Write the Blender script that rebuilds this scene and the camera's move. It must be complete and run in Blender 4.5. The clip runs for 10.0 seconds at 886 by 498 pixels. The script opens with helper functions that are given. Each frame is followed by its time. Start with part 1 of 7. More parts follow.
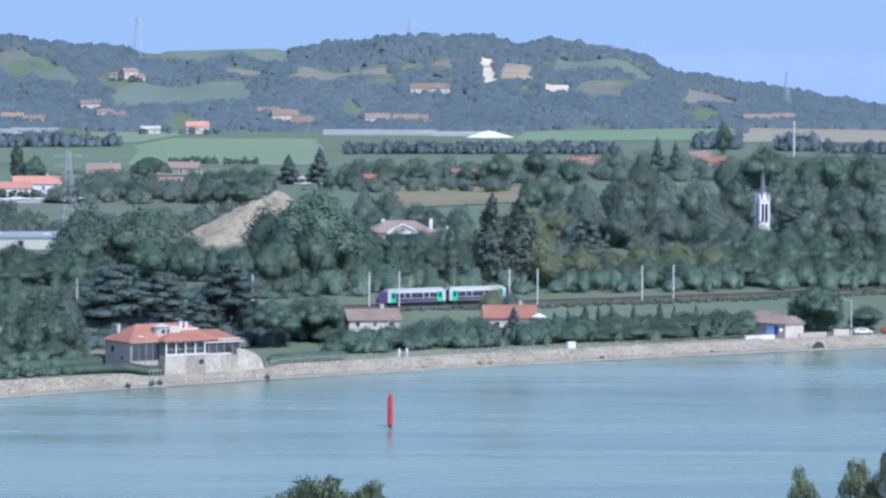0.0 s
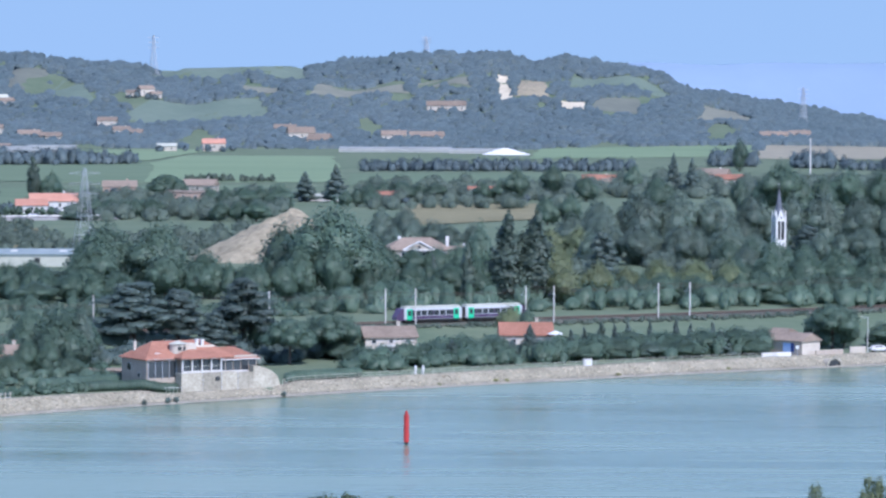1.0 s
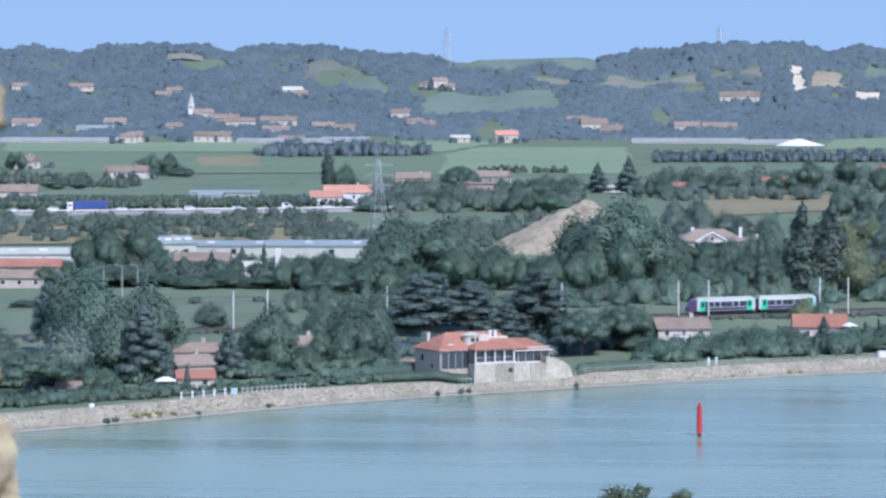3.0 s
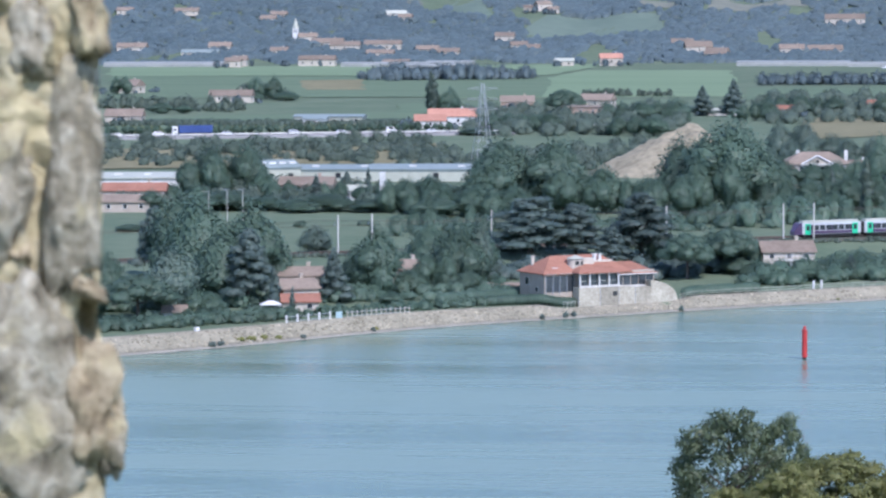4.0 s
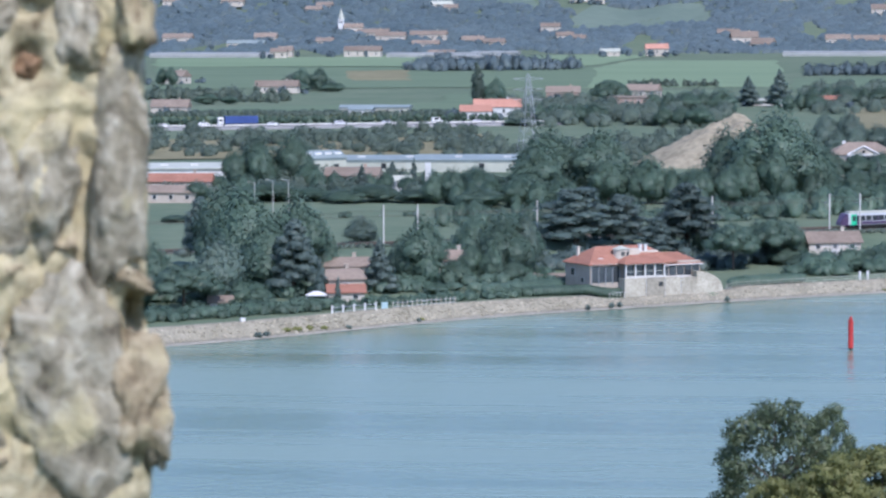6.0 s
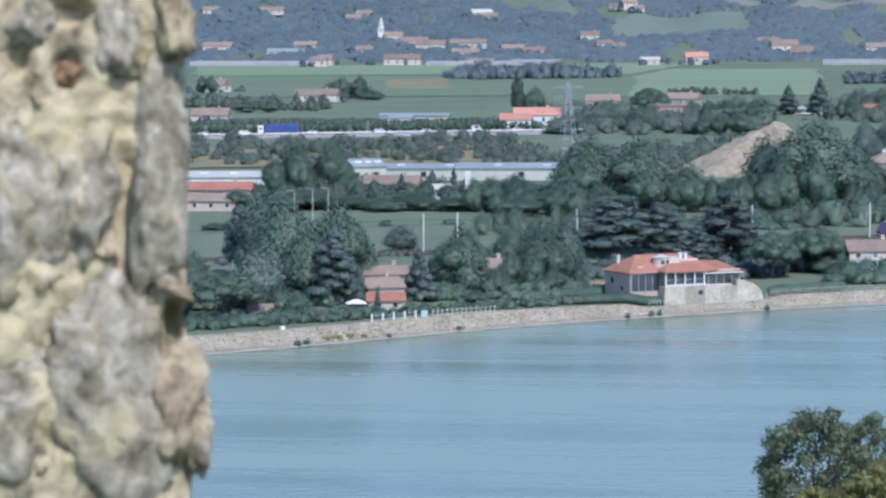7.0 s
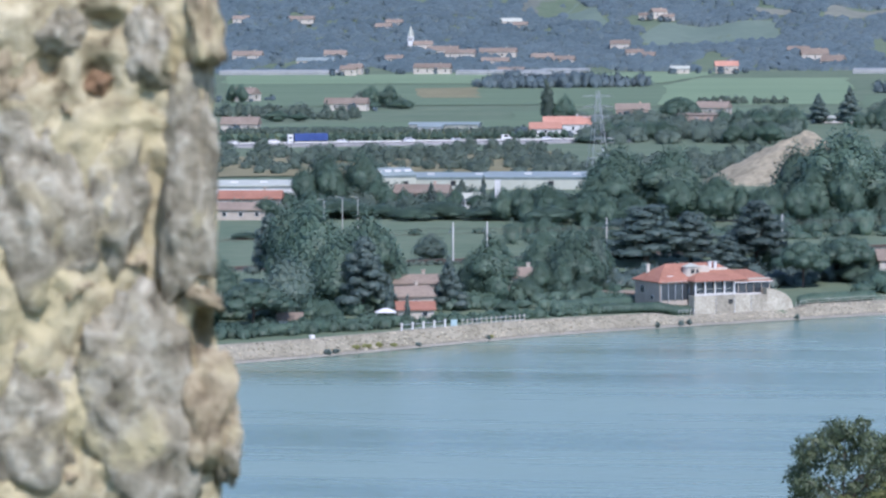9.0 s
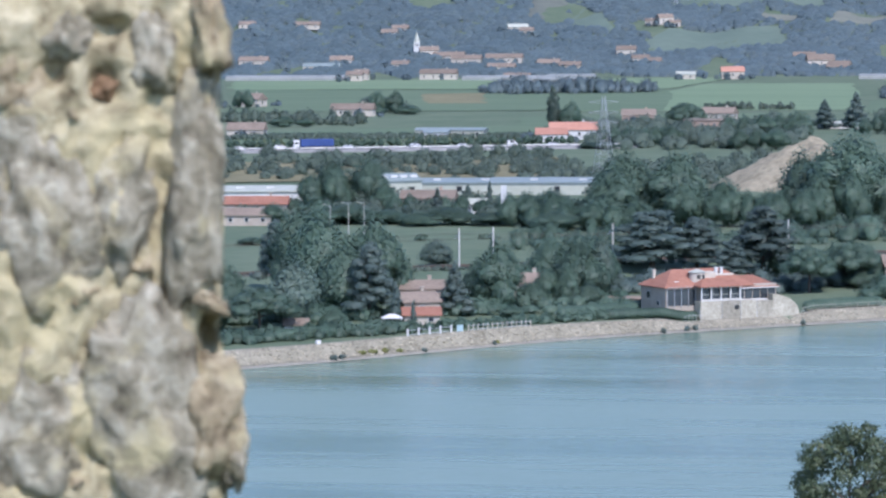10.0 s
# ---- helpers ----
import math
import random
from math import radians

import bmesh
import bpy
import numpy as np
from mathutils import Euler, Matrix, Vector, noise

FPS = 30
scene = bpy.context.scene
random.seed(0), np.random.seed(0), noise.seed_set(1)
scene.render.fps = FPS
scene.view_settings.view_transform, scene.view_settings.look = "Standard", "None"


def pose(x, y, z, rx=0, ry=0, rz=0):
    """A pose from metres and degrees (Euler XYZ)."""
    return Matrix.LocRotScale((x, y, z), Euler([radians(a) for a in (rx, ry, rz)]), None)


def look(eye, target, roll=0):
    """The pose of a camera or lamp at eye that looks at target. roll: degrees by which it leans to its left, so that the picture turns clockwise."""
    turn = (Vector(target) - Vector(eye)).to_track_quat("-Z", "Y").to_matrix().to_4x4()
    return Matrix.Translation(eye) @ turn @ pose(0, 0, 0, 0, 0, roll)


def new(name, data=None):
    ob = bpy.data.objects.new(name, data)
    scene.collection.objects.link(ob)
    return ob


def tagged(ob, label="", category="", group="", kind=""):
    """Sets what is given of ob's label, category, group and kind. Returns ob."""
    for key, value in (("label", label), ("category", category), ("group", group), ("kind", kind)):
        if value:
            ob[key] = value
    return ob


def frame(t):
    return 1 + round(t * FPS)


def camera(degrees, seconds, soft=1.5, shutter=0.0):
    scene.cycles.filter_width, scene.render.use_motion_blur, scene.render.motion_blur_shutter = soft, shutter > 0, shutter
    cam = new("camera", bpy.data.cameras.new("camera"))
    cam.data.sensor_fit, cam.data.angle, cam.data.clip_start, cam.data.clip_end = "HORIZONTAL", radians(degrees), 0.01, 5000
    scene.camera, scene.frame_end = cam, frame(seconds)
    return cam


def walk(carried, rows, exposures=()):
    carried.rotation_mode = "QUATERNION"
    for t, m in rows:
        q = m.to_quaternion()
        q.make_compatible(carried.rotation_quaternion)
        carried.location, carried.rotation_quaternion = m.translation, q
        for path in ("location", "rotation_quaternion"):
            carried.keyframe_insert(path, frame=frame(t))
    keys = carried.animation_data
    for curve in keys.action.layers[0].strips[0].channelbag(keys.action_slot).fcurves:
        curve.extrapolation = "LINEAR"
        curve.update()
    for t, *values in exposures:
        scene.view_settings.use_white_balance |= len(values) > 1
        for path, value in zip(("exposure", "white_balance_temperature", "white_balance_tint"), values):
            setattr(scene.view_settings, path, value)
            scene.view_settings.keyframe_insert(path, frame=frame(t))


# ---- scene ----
# A telephoto view from a ruined castle wall over a wide river to a wooded valley.
cam = camera(14.0, 10.0, soft=2.5)
ROWS = [
    (0, 0.000, -2.994, -0.250),
    (0.5, 0.080, -2.816, -0.246),
    (1, 0.258, -2.722, -0.237),
    (1.5, 0.421, -2.667, -0.230),
    (2, 0.955, -2.586, -0.205),
    (2.3, 1.736, -2.575, -0.169),
    (2.5, 3.033, -2.597, -0.107),
    (2.7, 4.000, -2.661, -0.059),
    (3.8, 6.185, -3.832, 0.143),
    (4, 6.548, -4.080, 0.188),
    (4.5, 6.853, -4.367, 0.234),
    (5, 6.773, -4.408, 0.232),
    (5.5, 6.950, -4.296, 0.235),
    (6, 7.270, -4.227, 0.250),
    (6.2, 7.453, -4.227, 0.263),
    (7.3, 7.935, -4.060, 0.279),
    (7.5, 7.673, -4.075, 0.263),
    (8, 7.839, -4.074, 0.274),
    (8.5, 8.219, -4.001, 0.291),
    (9, 8.372, -3.947, 0.295),
    (9.5, 8.460, -3.902, 0.296),
    (10, 8.469, -3.858, 0.291),
]
EYE = 65.0
walk(cam, [(t, pose(0, 0, EYE, 90 + pitch, roll, yaw)) for t, yaw, pitch, roll in ROWS],
     exposures=[(0.0, 0.83, 5700, 21), (2.5, 0.82, 5720, 21), (4.0, 0.78, 5820, 21), (5.0, 0.73, 5830, 21), (10.0, 0.71, 5850, 21)])
cam.data.dof.use_dof = True
cam.data.dof.focus_distance = 800.0
cam.data.dof.aperture_fstop = 8.5

# ---- world, sun ----
SUN_BEARING, SUN_HEIGHT = 148.0, 48.0
world = bpy.data.worlds.new("sky")
scene.world = world
world.use_nodes = True
wn = world.node_tree
sky = wn.nodes.new("ShaderNodeTexSky")
sky.sky_type = "NISHITA"
sky.sun_disc = False
sky.sun_elevation = radians(SUN_HEIGHT)
sky.sun_rotation = radians(SUN_BEARING)
sky.altitude = 300.0
sky.air_density, sky.dust_density, sky.ozone_density = 1.0, 0.1, 2.0
wn.nodes["Background"].inputs["Strength"].default_value = 0.15
wn.links.new(sky.outputs["Color"], wn.nodes["Background"].inputs["Color"])
sun = new("sun", bpy.data.lights.new("sun", "SUN"))
sun.data.energy = 3.1
sun.data.angle = radians(0.5)
sun.data.color = (1.0, 0.95, 0.87)
_b, _e = radians(SUN_BEARING), radians(SUN_HEIGHT)
sun.matrix_world = look((300 * math.sin(_b) * math.cos(_e), 300 * math.cos(_b) * math.cos(_e), 65 + 300 * math.sin(_e)), (0, 0, 65))

# ---- materials ----
MATS = {}


def mat(name, a, b, rough=0.8, size=1.0, bump=0.0, spec=0.3, metal=0.0, island=0.0, per_object=0.0, stretch=(1, 1, 1), coarse=8.0):
    """Two-tone surface: fine grain (size in metres), broad stains coarse times larger, relief, and a spread per piece or per object."""
    if name in MATS:
        return MATS[name]
    m = bpy.data.materials.new(name)
    m.use_nodes = True
    nt = m.node_tree
    N, L = nt.nodes, nt.links
    bsdf = N["Principled BSDF"]
    bsdf.inputs["Roughness"].default_value = rough
    bsdf.inputs["Specular IOR Level"].default_value = spec
    bsdf.inputs["Metallic"].default_value = metal
    geo = N.new("ShaderNodeNewGeometry")
    mapping = N.new("ShaderNodeMapping")
    mapping.inputs["Scale"].default_value = stretch
    L.new(geo.outputs["Position"], mapping.inputs["Vector"])
    fine = N.new("ShaderNodeTexNoise")
    fine.inputs["Scale"].default_value = 1.0 / size
    fine.inputs["Detail"].default_value = 5.0
    broad = N.new("ShaderNodeTexNoise")
    broad.inputs["Scale"].default_value = 1.0 / (size * coarse)
    broad.inputs["Detail"].default_value = 3.0
    for tex in (fine, broad):
        L.new(mapping.outputs["Vector"], tex.inputs["Vector"])
    add = N.new("ShaderNodeMath")
    add.operation = "ADD"
    L.new(fine.outputs["Fac"], add.inputs[0])
    L.new(broad.outputs["Fac"], add.inputs[1])
    ramp = N.new("ShaderNodeMapRange")
    ramp.inputs["From Min"].default_value = 0.72
    ramp.inputs["From Max"].default_value = 1.28
    L.new(add.outputs[0], ramp.inputs["Value"])
    mix = N.new("ShaderNodeMix")
    mix.data_type = "RGBA"
    mix.inputs[6].default_value = (*a, 1)
    mix.inputs[7].default_value = (*b, 1)
    L.new(ramp.outputs["Result"], mix.inputs["Factor"])
    colour = mix.outputs[2]
    for amount, source in ((island, geo.outputs["Random Per Island"]), (per_object, None)):
        if not amount:
            continue
        if source is None:
            source = N.new("ShaderNodeObjectInfo").outputs["Random"]
        span = N.new("ShaderNodeMapRange")
        span.inputs["To Min"].default_value = 1 - amount
        span.inputs["To Max"].default_value = 1 + amount
        L.new(source, span.inputs["Value"])
        hsv = N.new("ShaderNodeHueSaturation")
        L.new(colour, hsv.inputs["Color"])
        L.new(span.outputs["Result"], hsv.inputs["Value"])
        colour = hsv.outputs["Color"]
    L.new(colour, bsdf.inputs["Base Color"])
    if bump:
        bp = N.new("ShaderNodeBump")
        bp.inputs["Strength"].default_value = min(1.0, bump)
        bp.inputs["Distance"].default_value = size * 0.3
        L.new(add.outputs[0], bp.inputs["Height"])
        L.new(bp.outputs["Normal"], bsdf.inputs["Normal"])
    MATS[name] = m
    return m


def leafy(m, share=0.42):
    """Lets part of the light through, as leaves do."""
    N, L = m.node_tree.nodes, m.node_tree.links
    bsdf = N["Principled BSDF"]
    through_leaf = N.new("ShaderNodeBsdfTranslucent")
    L.new(bsdf.inputs["Base Color"].links[0].from_socket, through_leaf.inputs["Color"])
    blend = N.new("ShaderNodeMixShader")
    blend.inputs[0].default_value = share
    L.new(bsdf.outputs[0], blend.inputs[1])
    L.new(through_leaf.outputs[0], blend.inputs[2])
    L.new(blend.outputs[0], N["Material Output"].inputs["Surface"])
    return m


def leaf_mat(name, a, b, size=2.5):
    return leafy(mat(name, a, b, rough=0.55, size=size, spec=0.5, island=0.14, per_object=0.16, coarse=4))


OAK = leaf_mat("oak_leaves", (0.082, 0.142, 0.1), (0.122, 0.186, 0.134))
PALE = leaf_mat("willow_leaves", (0.145, 0.188, 0.1), (0.195, 0.235, 0.13))
CEDAR = leaf_mat("cedar_needles", (0.092, 0.138, 0.122), (0.134, 0.182, 0.158))
POPLAR = leaf_mat("poplar_leaves", (0.072, 0.112, 0.088), (0.104, 0.144, 0.11))
# Grey-green silvery leaves, brightened so that the colour also carries haze.
SILVER_HAZED = leaf_mat("silver_hazed_leaves", (0.108, 0.162, 0.126), (0.152, 0.208, 0.166))
YELLOW = leaf_mat("maple_leaves", (0.175, 0.195, 0.06), (0.26, 0.265, 0.095), size=1.0)
NEAR = leaf_mat("ash_leaves", (0.1, 0.14, 0.068), (0.155, 0.195, 0.1), size=1.0)
# Blue haze of the distance is put into this leaf colour.
FAR_HAZED = mat("hazed_far_leaves", (0.066, 0.096, 0.104), (0.09, 0.122, 0.128), rough=0.6, size=18, spec=0.2, island=0.12, coarse=6)
MIDWOOD = mat("thicket_leaves", (0.11, 0.154, 0.122), (0.152, 0.196, 0.154), rough=0.55, size=8, spec=0.2, island=0.16, coarse=5)
leafy(MIDWOOD)
BARK = mat("bark", (0.06, 0.045, 0.035), (0.12, 0.095, 0.075), size=0.3, bump=0.6)
GRASS = mat("meadow_grass", (0.09, 0.128, 0.08), (0.13, 0.162, 0.105), size=6, rough=0.9, spec=0.1, coarse=7)
VINE = mat("vineyard_green", (0.095, 0.138, 0.085), (0.13, 0.175, 0.108), size=9, rough=0.9, spec=0.1, stretch=(0.25, 1.6, 1), coarse=6)
VINE_PALE = mat("pale_field_green", (0.135, 0.195, 0.115), (0.175, 0.235, 0.14), size=14, rough=0.9, spec=0.1, stretch=(0.2, 1.2, 1))
# Field colours again, muted and blued to put distance haze into them.
HILL_VINE_HAZED = mat("hill_vineyard_hazed", (0.105, 0.145, 0.112), (0.138, 0.178, 0.138), size=9, rough=0.9, spec=0.2)
HILL_STRAW_HAZED = mat("hill_dry_field_hazed", (0.145, 0.155, 0.125), (0.195, 0.2, 0.16), size=9, rough=0.9, spec=0.1)
HILL_SCRUB_HAZED = mat("hill_scrub_hazed", (0.115, 0.13, 0.108), (0.155, 0.165, 0.135), size=9, rough=0.9, spec=0.1)
STRAW = mat("dry_field", (0.21, 0.2, 0.15), (0.28, 0.26, 0.195), size=9, rough=0.9, spec=0.1)
SCRUB = mat("dry_scrub", (0.15, 0.142, 0.082), (0.215, 0.198, 0.118), size=5, rough=0.95, spec=0.1)
SAND = mat("quarry_sand", (0.42, 0.37, 0.27), (0.60, 0.53, 0.40), size=8, rough=0.95, spec=0.1)
EARTH = mat("bare_earth", (0.195, 0.172, 0.12), (0.33, 0.29, 0.205), size=2.2, rough=0.95, bump=0.8, spec=0.1, coarse=4)
ROAD = mat("road_surface", (0.2, 0.195, 0.185), (0.27, 0.262, 0.25), size=4, rough=0.9)
RIPRAP = mat("revetment_stone", (0.18, 0.166, 0.122), (0.31, 0.285, 0.218), size=0.35, rough=0.95, bump=0.6, spec=0.1, per_object=0.1, coarse=12)
BEACH = mat("shore_gravel", (0.235, 0.222, 0.18), (0.33, 0.312, 0.258), size=0.8, rough=0.95, bump=0.5, spec=0.1)
RUBBLE = mat("rubble_masonry", (0.25, 0.232, 0.182), (0.41, 0.385, 0.315), size=0.5, rough=0.95, bump=0.8, spec=0.1, per_object=0.25)
TILE = mat("terracotta_tile", (0.215, 0.098, 0.064), (0.3, 0.145, 0.1), size=0.7, rough=0.85, bump=0.4, per_object=0.12)
TILE_OLD = mat("weathered_tile", (0.165, 0.13, 0.1), (0.235, 0.188, 0.148), size=0.9, rough=0.9, bump=0.4, per_object=0.15)
TILE_ORANGE = mat("orange_tile", (0.33, 0.16, 0.11), (0.42, 0.22, 0.16), size=1.2, rough=0.85, per_object=0.1)
SLATE = mat("slate", (0.075, 0.085, 0.105), (0.120, 0.130, 0.155), size=0.6, rough=0.6)
RENDER = mat("cream_plaster", (0.4, 0.36, 0.3), (0.5, 0.46, 0.39), size=1.5, rough=0.9, per_object=0.1)
GREYWALL = mat("grey_plaster", (0.33, 0.285, 0.235), (0.41, 0.36, 0.30), size=1.5, rough=0.9)
PINK = mat("pink_plaster", (0.38, 0.27, 0.21), (0.46, 0.34, 0.27), size=1.5, rough=0.9)
WHITE = mat("white_paint", (0.5, 0.5, 0.48), (0.62, 0.62, 0.6), size=1.5, rough=0.6)
SHEET = mat("pale_sheet_metal", (0.34, 0.35, 0.29), (0.42, 0.43, 0.36), size=3.0, rough=0.5)
PLASTIC = mat("greenhouse_plastic", (0.2, 0.212, 0.195), (0.265, 0.275, 0.255), size=2.0, rough=0.4)
SHEET_GREY = mat("grey_sheet_roof", (0.17, 0.21, 0.20), (0.23, 0.27, 0.26), size=3.0, rough=0.5)
# Near-black for window panes, and for painted shade in belfry and culvert.
DARK = mat("dark_pane_and_shade", (0.015, 0.017, 0.02), (0.03, 0.032, 0.035), size=1.0, rough=0.3, spec=0.5)
GLASS = mat("window_glass", (0.025, 0.03, 0.035), (0.05, 0.06, 0.065), size=1.5, rough=0.08, spec=0.6)
CONCRETE = mat("concrete", (0.42, 0.41, 0.38), (0.54, 0.53, 0.50), size=0.6, rough=0.9, bump=0.3)
STEEL = mat("galvanised_steel", (0.36, 0.38, 0.40), (0.48, 0.50, 0.52), size=0.5, rough=0.5, metal=0.4)
RED = mat("red_paint", (0.34, 0.03, 0.03), (0.44, 0.045, 0.042), size=0.5, rough=0.5)
BLUE = mat("blue_tarpaulin", (0.03, 0.055, 0.17), (0.045, 0.08, 0.23), size=1.0, rough=0.5)
GREEN = mat("green_livery", (0.02, 0.40, 0.20), (0.03, 0.50, 0.27), size=1.0, rough=0.35)
PURPLE = mat("violet_livery", (0.055, 0.035, 0.075), (0.085, 0.055, 0.11), size=1.0, rough=0.35)
SILVERP = mat("silver_paint", (0.36, 0.38, 0.4), (0.45, 0.47, 0.49), size=1.0, rough=0.35)
RUST_STEEL = mat("rusty_steel", (0.06, 0.045, 0.035), (0.11, 0.085, 0.065), size=0.4, rough=0.8)
RUBBER = mat("rubber", (0.015, 0.015, 0.015), (0.03, 0.03, 0.03), size=0.2, rough=0.9)
BALLAST = mat("ballast", (0.06, 0.065, 0.05), (0.1, 0.1, 0.08), size=0.3, rough=0.95, bump=0.5)
# Pale blue haze is put into the mountain's base colour.
MOUNTAIN_HAZED = mat("hazed_mountain", (0.18, 0.25, 0.345), (0.205, 0.28, 0.38), size=120, rough=0.95, spec=0.1)


def water_mat():
    """Opaque green-blue river water: small waves, and wind streaks level across the camera's view, their light and dark
    put into colour and gloss.
    """
    m = bpy.data.materials.new("river_water")
    m.use_nodes = True
    N, L = m.node_tree.nodes, m.node_tree.links
    bsdf = N["Principled BSDF"]
    bsdf.inputs["IOR"].default_value = 1.33
    geo = N.new("ShaderNodeNewGeometry")
    waves = []
    for scale, stretch, turn in ((0.5, (0.6, 1.0, 1), 0), (0.012, (0.3, 2.0, 1), 14), (0.05, (0.22, 2.6, 1), 4), (0.16, (0.16, 2.0, 1), -3)):
        mp = N.new("ShaderNodeMapping")
        mp.inputs["Scale"].default_value = stretch
        mp.inputs["Rotation"].default_value = (0, 0, radians(turn))
        tex = N.new("ShaderNodeTexNoise")
        tex.inputs["Scale"].default_value = scale
        tex.inputs["Detail"].default_value = 4.0
        L.new(geo.outputs["Position"], mp.inputs["Vector"])
        L.new(mp.outputs["Vector"], tex.inputs["Vector"])
        waves.append(tex.outputs["Fac"])
    streak = None
    for source, weight in zip(waves[1:], (0.55, 0.35, 0.1)):
        mul = N.new("ShaderNodeMath")
        mul.operation = "MULTIPLY_ADD"
        mul.inputs[1].default_value = weight
        mul.inputs[2].default_value = 0.0
        L.new(source, mul.inputs[0])
        if streak:
            L.new(streak, mul.inputs[2])
        streak = mul.outputs[0]
    span_ = N.new("ShaderNodeMapRange")
    span_.inputs["From Min"].default_value, span_.inputs["From Max"].default_value = 0.40, 0.60
    L.new(streak, span_.inputs["Value"])
    mix = N.new("ShaderNodeMix")
    mix.data_type = "RGBA"
    mix.inputs[6].default_value = (0.104, 0.162, 0.116, 1)
    mix.inputs[7].default_value = (0.170, 0.235, 0.182, 1)
    L.new(span_.outputs["Result"], mix.inputs["Factor"])
    L.new(mix.outputs[2], bsdf.inputs["Base Color"])
    gloss = N.new("ShaderNodeMapRange")
    gloss.inputs["To Min"].default_value, gloss.inputs["To Max"].default_value = 0.14, 0.32
    L.new(span_.outputs["Result"], gloss.inputs["Value"])
    L.new(gloss.outputs["Result"], bsdf.inputs["Roughness"])
    bp = N.new("ShaderNodeBump")
    bp.inputs["Strength"].default_value = 0.6
    bp.inputs["Distance"].default_value = 0.25
    L.new(waves[0], bp.inputs["Height"])
    L.new(bp.outputs["Normal"], bsdf.inputs["Normal"])
    return m


WATER = water_mat()


# ---- mesh helpers ----
def part(name, bm, material, parent=None, label="", smooth=False):
    """Links a bmesh as one mesh object, under parent where given."""
    me = bpy.data.meshes.new(name)
    if smooth:
        for f in bm.faces:
            f.smooth = True
    bm.to_mesh(me)
    bm.free()
    me.materials.append(material)
    ob = new(name, me)
    if parent:
        ob.parent = parent
    if label:
        tagged(ob, label)
    return ob


def thing(name, x, y, z, turn=0.0, label="", category="", group="", kind=""):
    ob = new(name)
    ob.matrix_world = pose(x, y, z, 0, 0, turn)
    return tagged(ob, label, category, group, kind)


def box(bm, x, y, z, sx, sy, sz, turn=0.0, bevel=0.0):
    """A box whose base centre is x, y, z."""
    got = bmesh.ops.create_cube(bm, size=1, matrix=Matrix.Translation((x, y, z + sz / 2)) @ Matrix.Rotation(radians(turn), 4, "Z") @ Matrix.Diagonal((sx, sy, sz, 1)))
    if bevel:
        edges = list({e for v in got["verts"] for e in v.link_edges})
        bmesh.ops.bevel(bm, geom=edges, offset=bevel, segments=2, affect="EDGES", profile=0.5)
    return bm


def rod(bm, p, q, r0, r1=None, n=8):
    p, q = Vector(p), Vector(q)
    m = Matrix.Translation((p + q) / 2) @ (q - p).to_track_quat("Z", "Y").to_matrix().to_4x4()
    bmesh.ops.create_cone(bm, cap_ends=True, segments=n, radius1=r0, radius2=r0 if r1 is None else r1, depth=(q - p).length, matrix=m)
    return bm


def bm_new():
    return bmesh.new()


def sky_backdrop():
    """The blue sky low over the horizon, beyond the mountains."""
    m = bpy.data.materials.new("low_sky")
    m.use_nodes = True
    N, L = m.node_tree.nodes, m.node_tree.links
    geo = N.new("ShaderNodeNewGeometry")
    cut = N.new("ShaderNodeSeparateXYZ")
    L.new(geo.outputs["Position"], cut.inputs[0])
    span_ = N.new("ShaderNodeMapRange")
    span_.inputs["From Min"].default_value, span_.inputs["From Max"].default_value = 0.0, 900.0
    L.new(cut.outputs["Z"], span_.inputs["Value"])
    mix = N.new("ShaderNodeMix")
    mix.data_type = "RGBA"
    mix.inputs[6].default_value = (0.205, 0.318, 0.452, 1)
    mix.inputs[7].default_value = (0.166, 0.273, 0.385, 1)
    L.new(span_.outputs["Result"], mix.inputs["Factor"])
    glow = N.new("ShaderNodeEmission")
    L.new(mix.outputs[2], glow.inputs["Color"])
    L.new(glow.outputs[0], N["Material Output"].inputs["Surface"])
    bm = bm_new()
    rows = []
    for i in range(61):
        b = radians(-42 + 84 * i / 60)
        rows.append([bm.verts.new((4880 * math.sin(b), 4880 * math.cos(b), z)) for z in (-30, 900)])
    for a, b in zip(rows, rows[1:]):
        bm.faces.new((a[0], b[0], b[1], a[1]))
    return tagged(part("backdrop", bm, m, smooth=True), "pale blue summer sky low over the horizon", "sky", kind="structure")


sky_backdrop()


# <terrain>
def smooth(a, b, v):
    t = min(1.0, max(0.0, (v - a) / (b - a)))
    return t * t * (3 - 2 * t)


def shore_y(x):
    """The far waterline."""
    q = max(-420.0, min(420.0, x))
    return 757.5 + 0.722 * q - 0.00095 * q * q + (x - q) * 0.5 - 13.5 * smooth(-72, -128, x)


CREST_BEARING = (-30, -17, -12, -9.5, -8.2, -7, -6.2, -4.8, -2.4, -0.4, 1.0, 2.0, 2.9, 3.8, 4.7, 5.6, 7.2, 12, 30)
CREST_HEIGHT = (76, 81, 79, 83, 82, 83, 75, 72, 76, 84, 84, 79, 69, 51, 41, 31, 14, 10, 10)


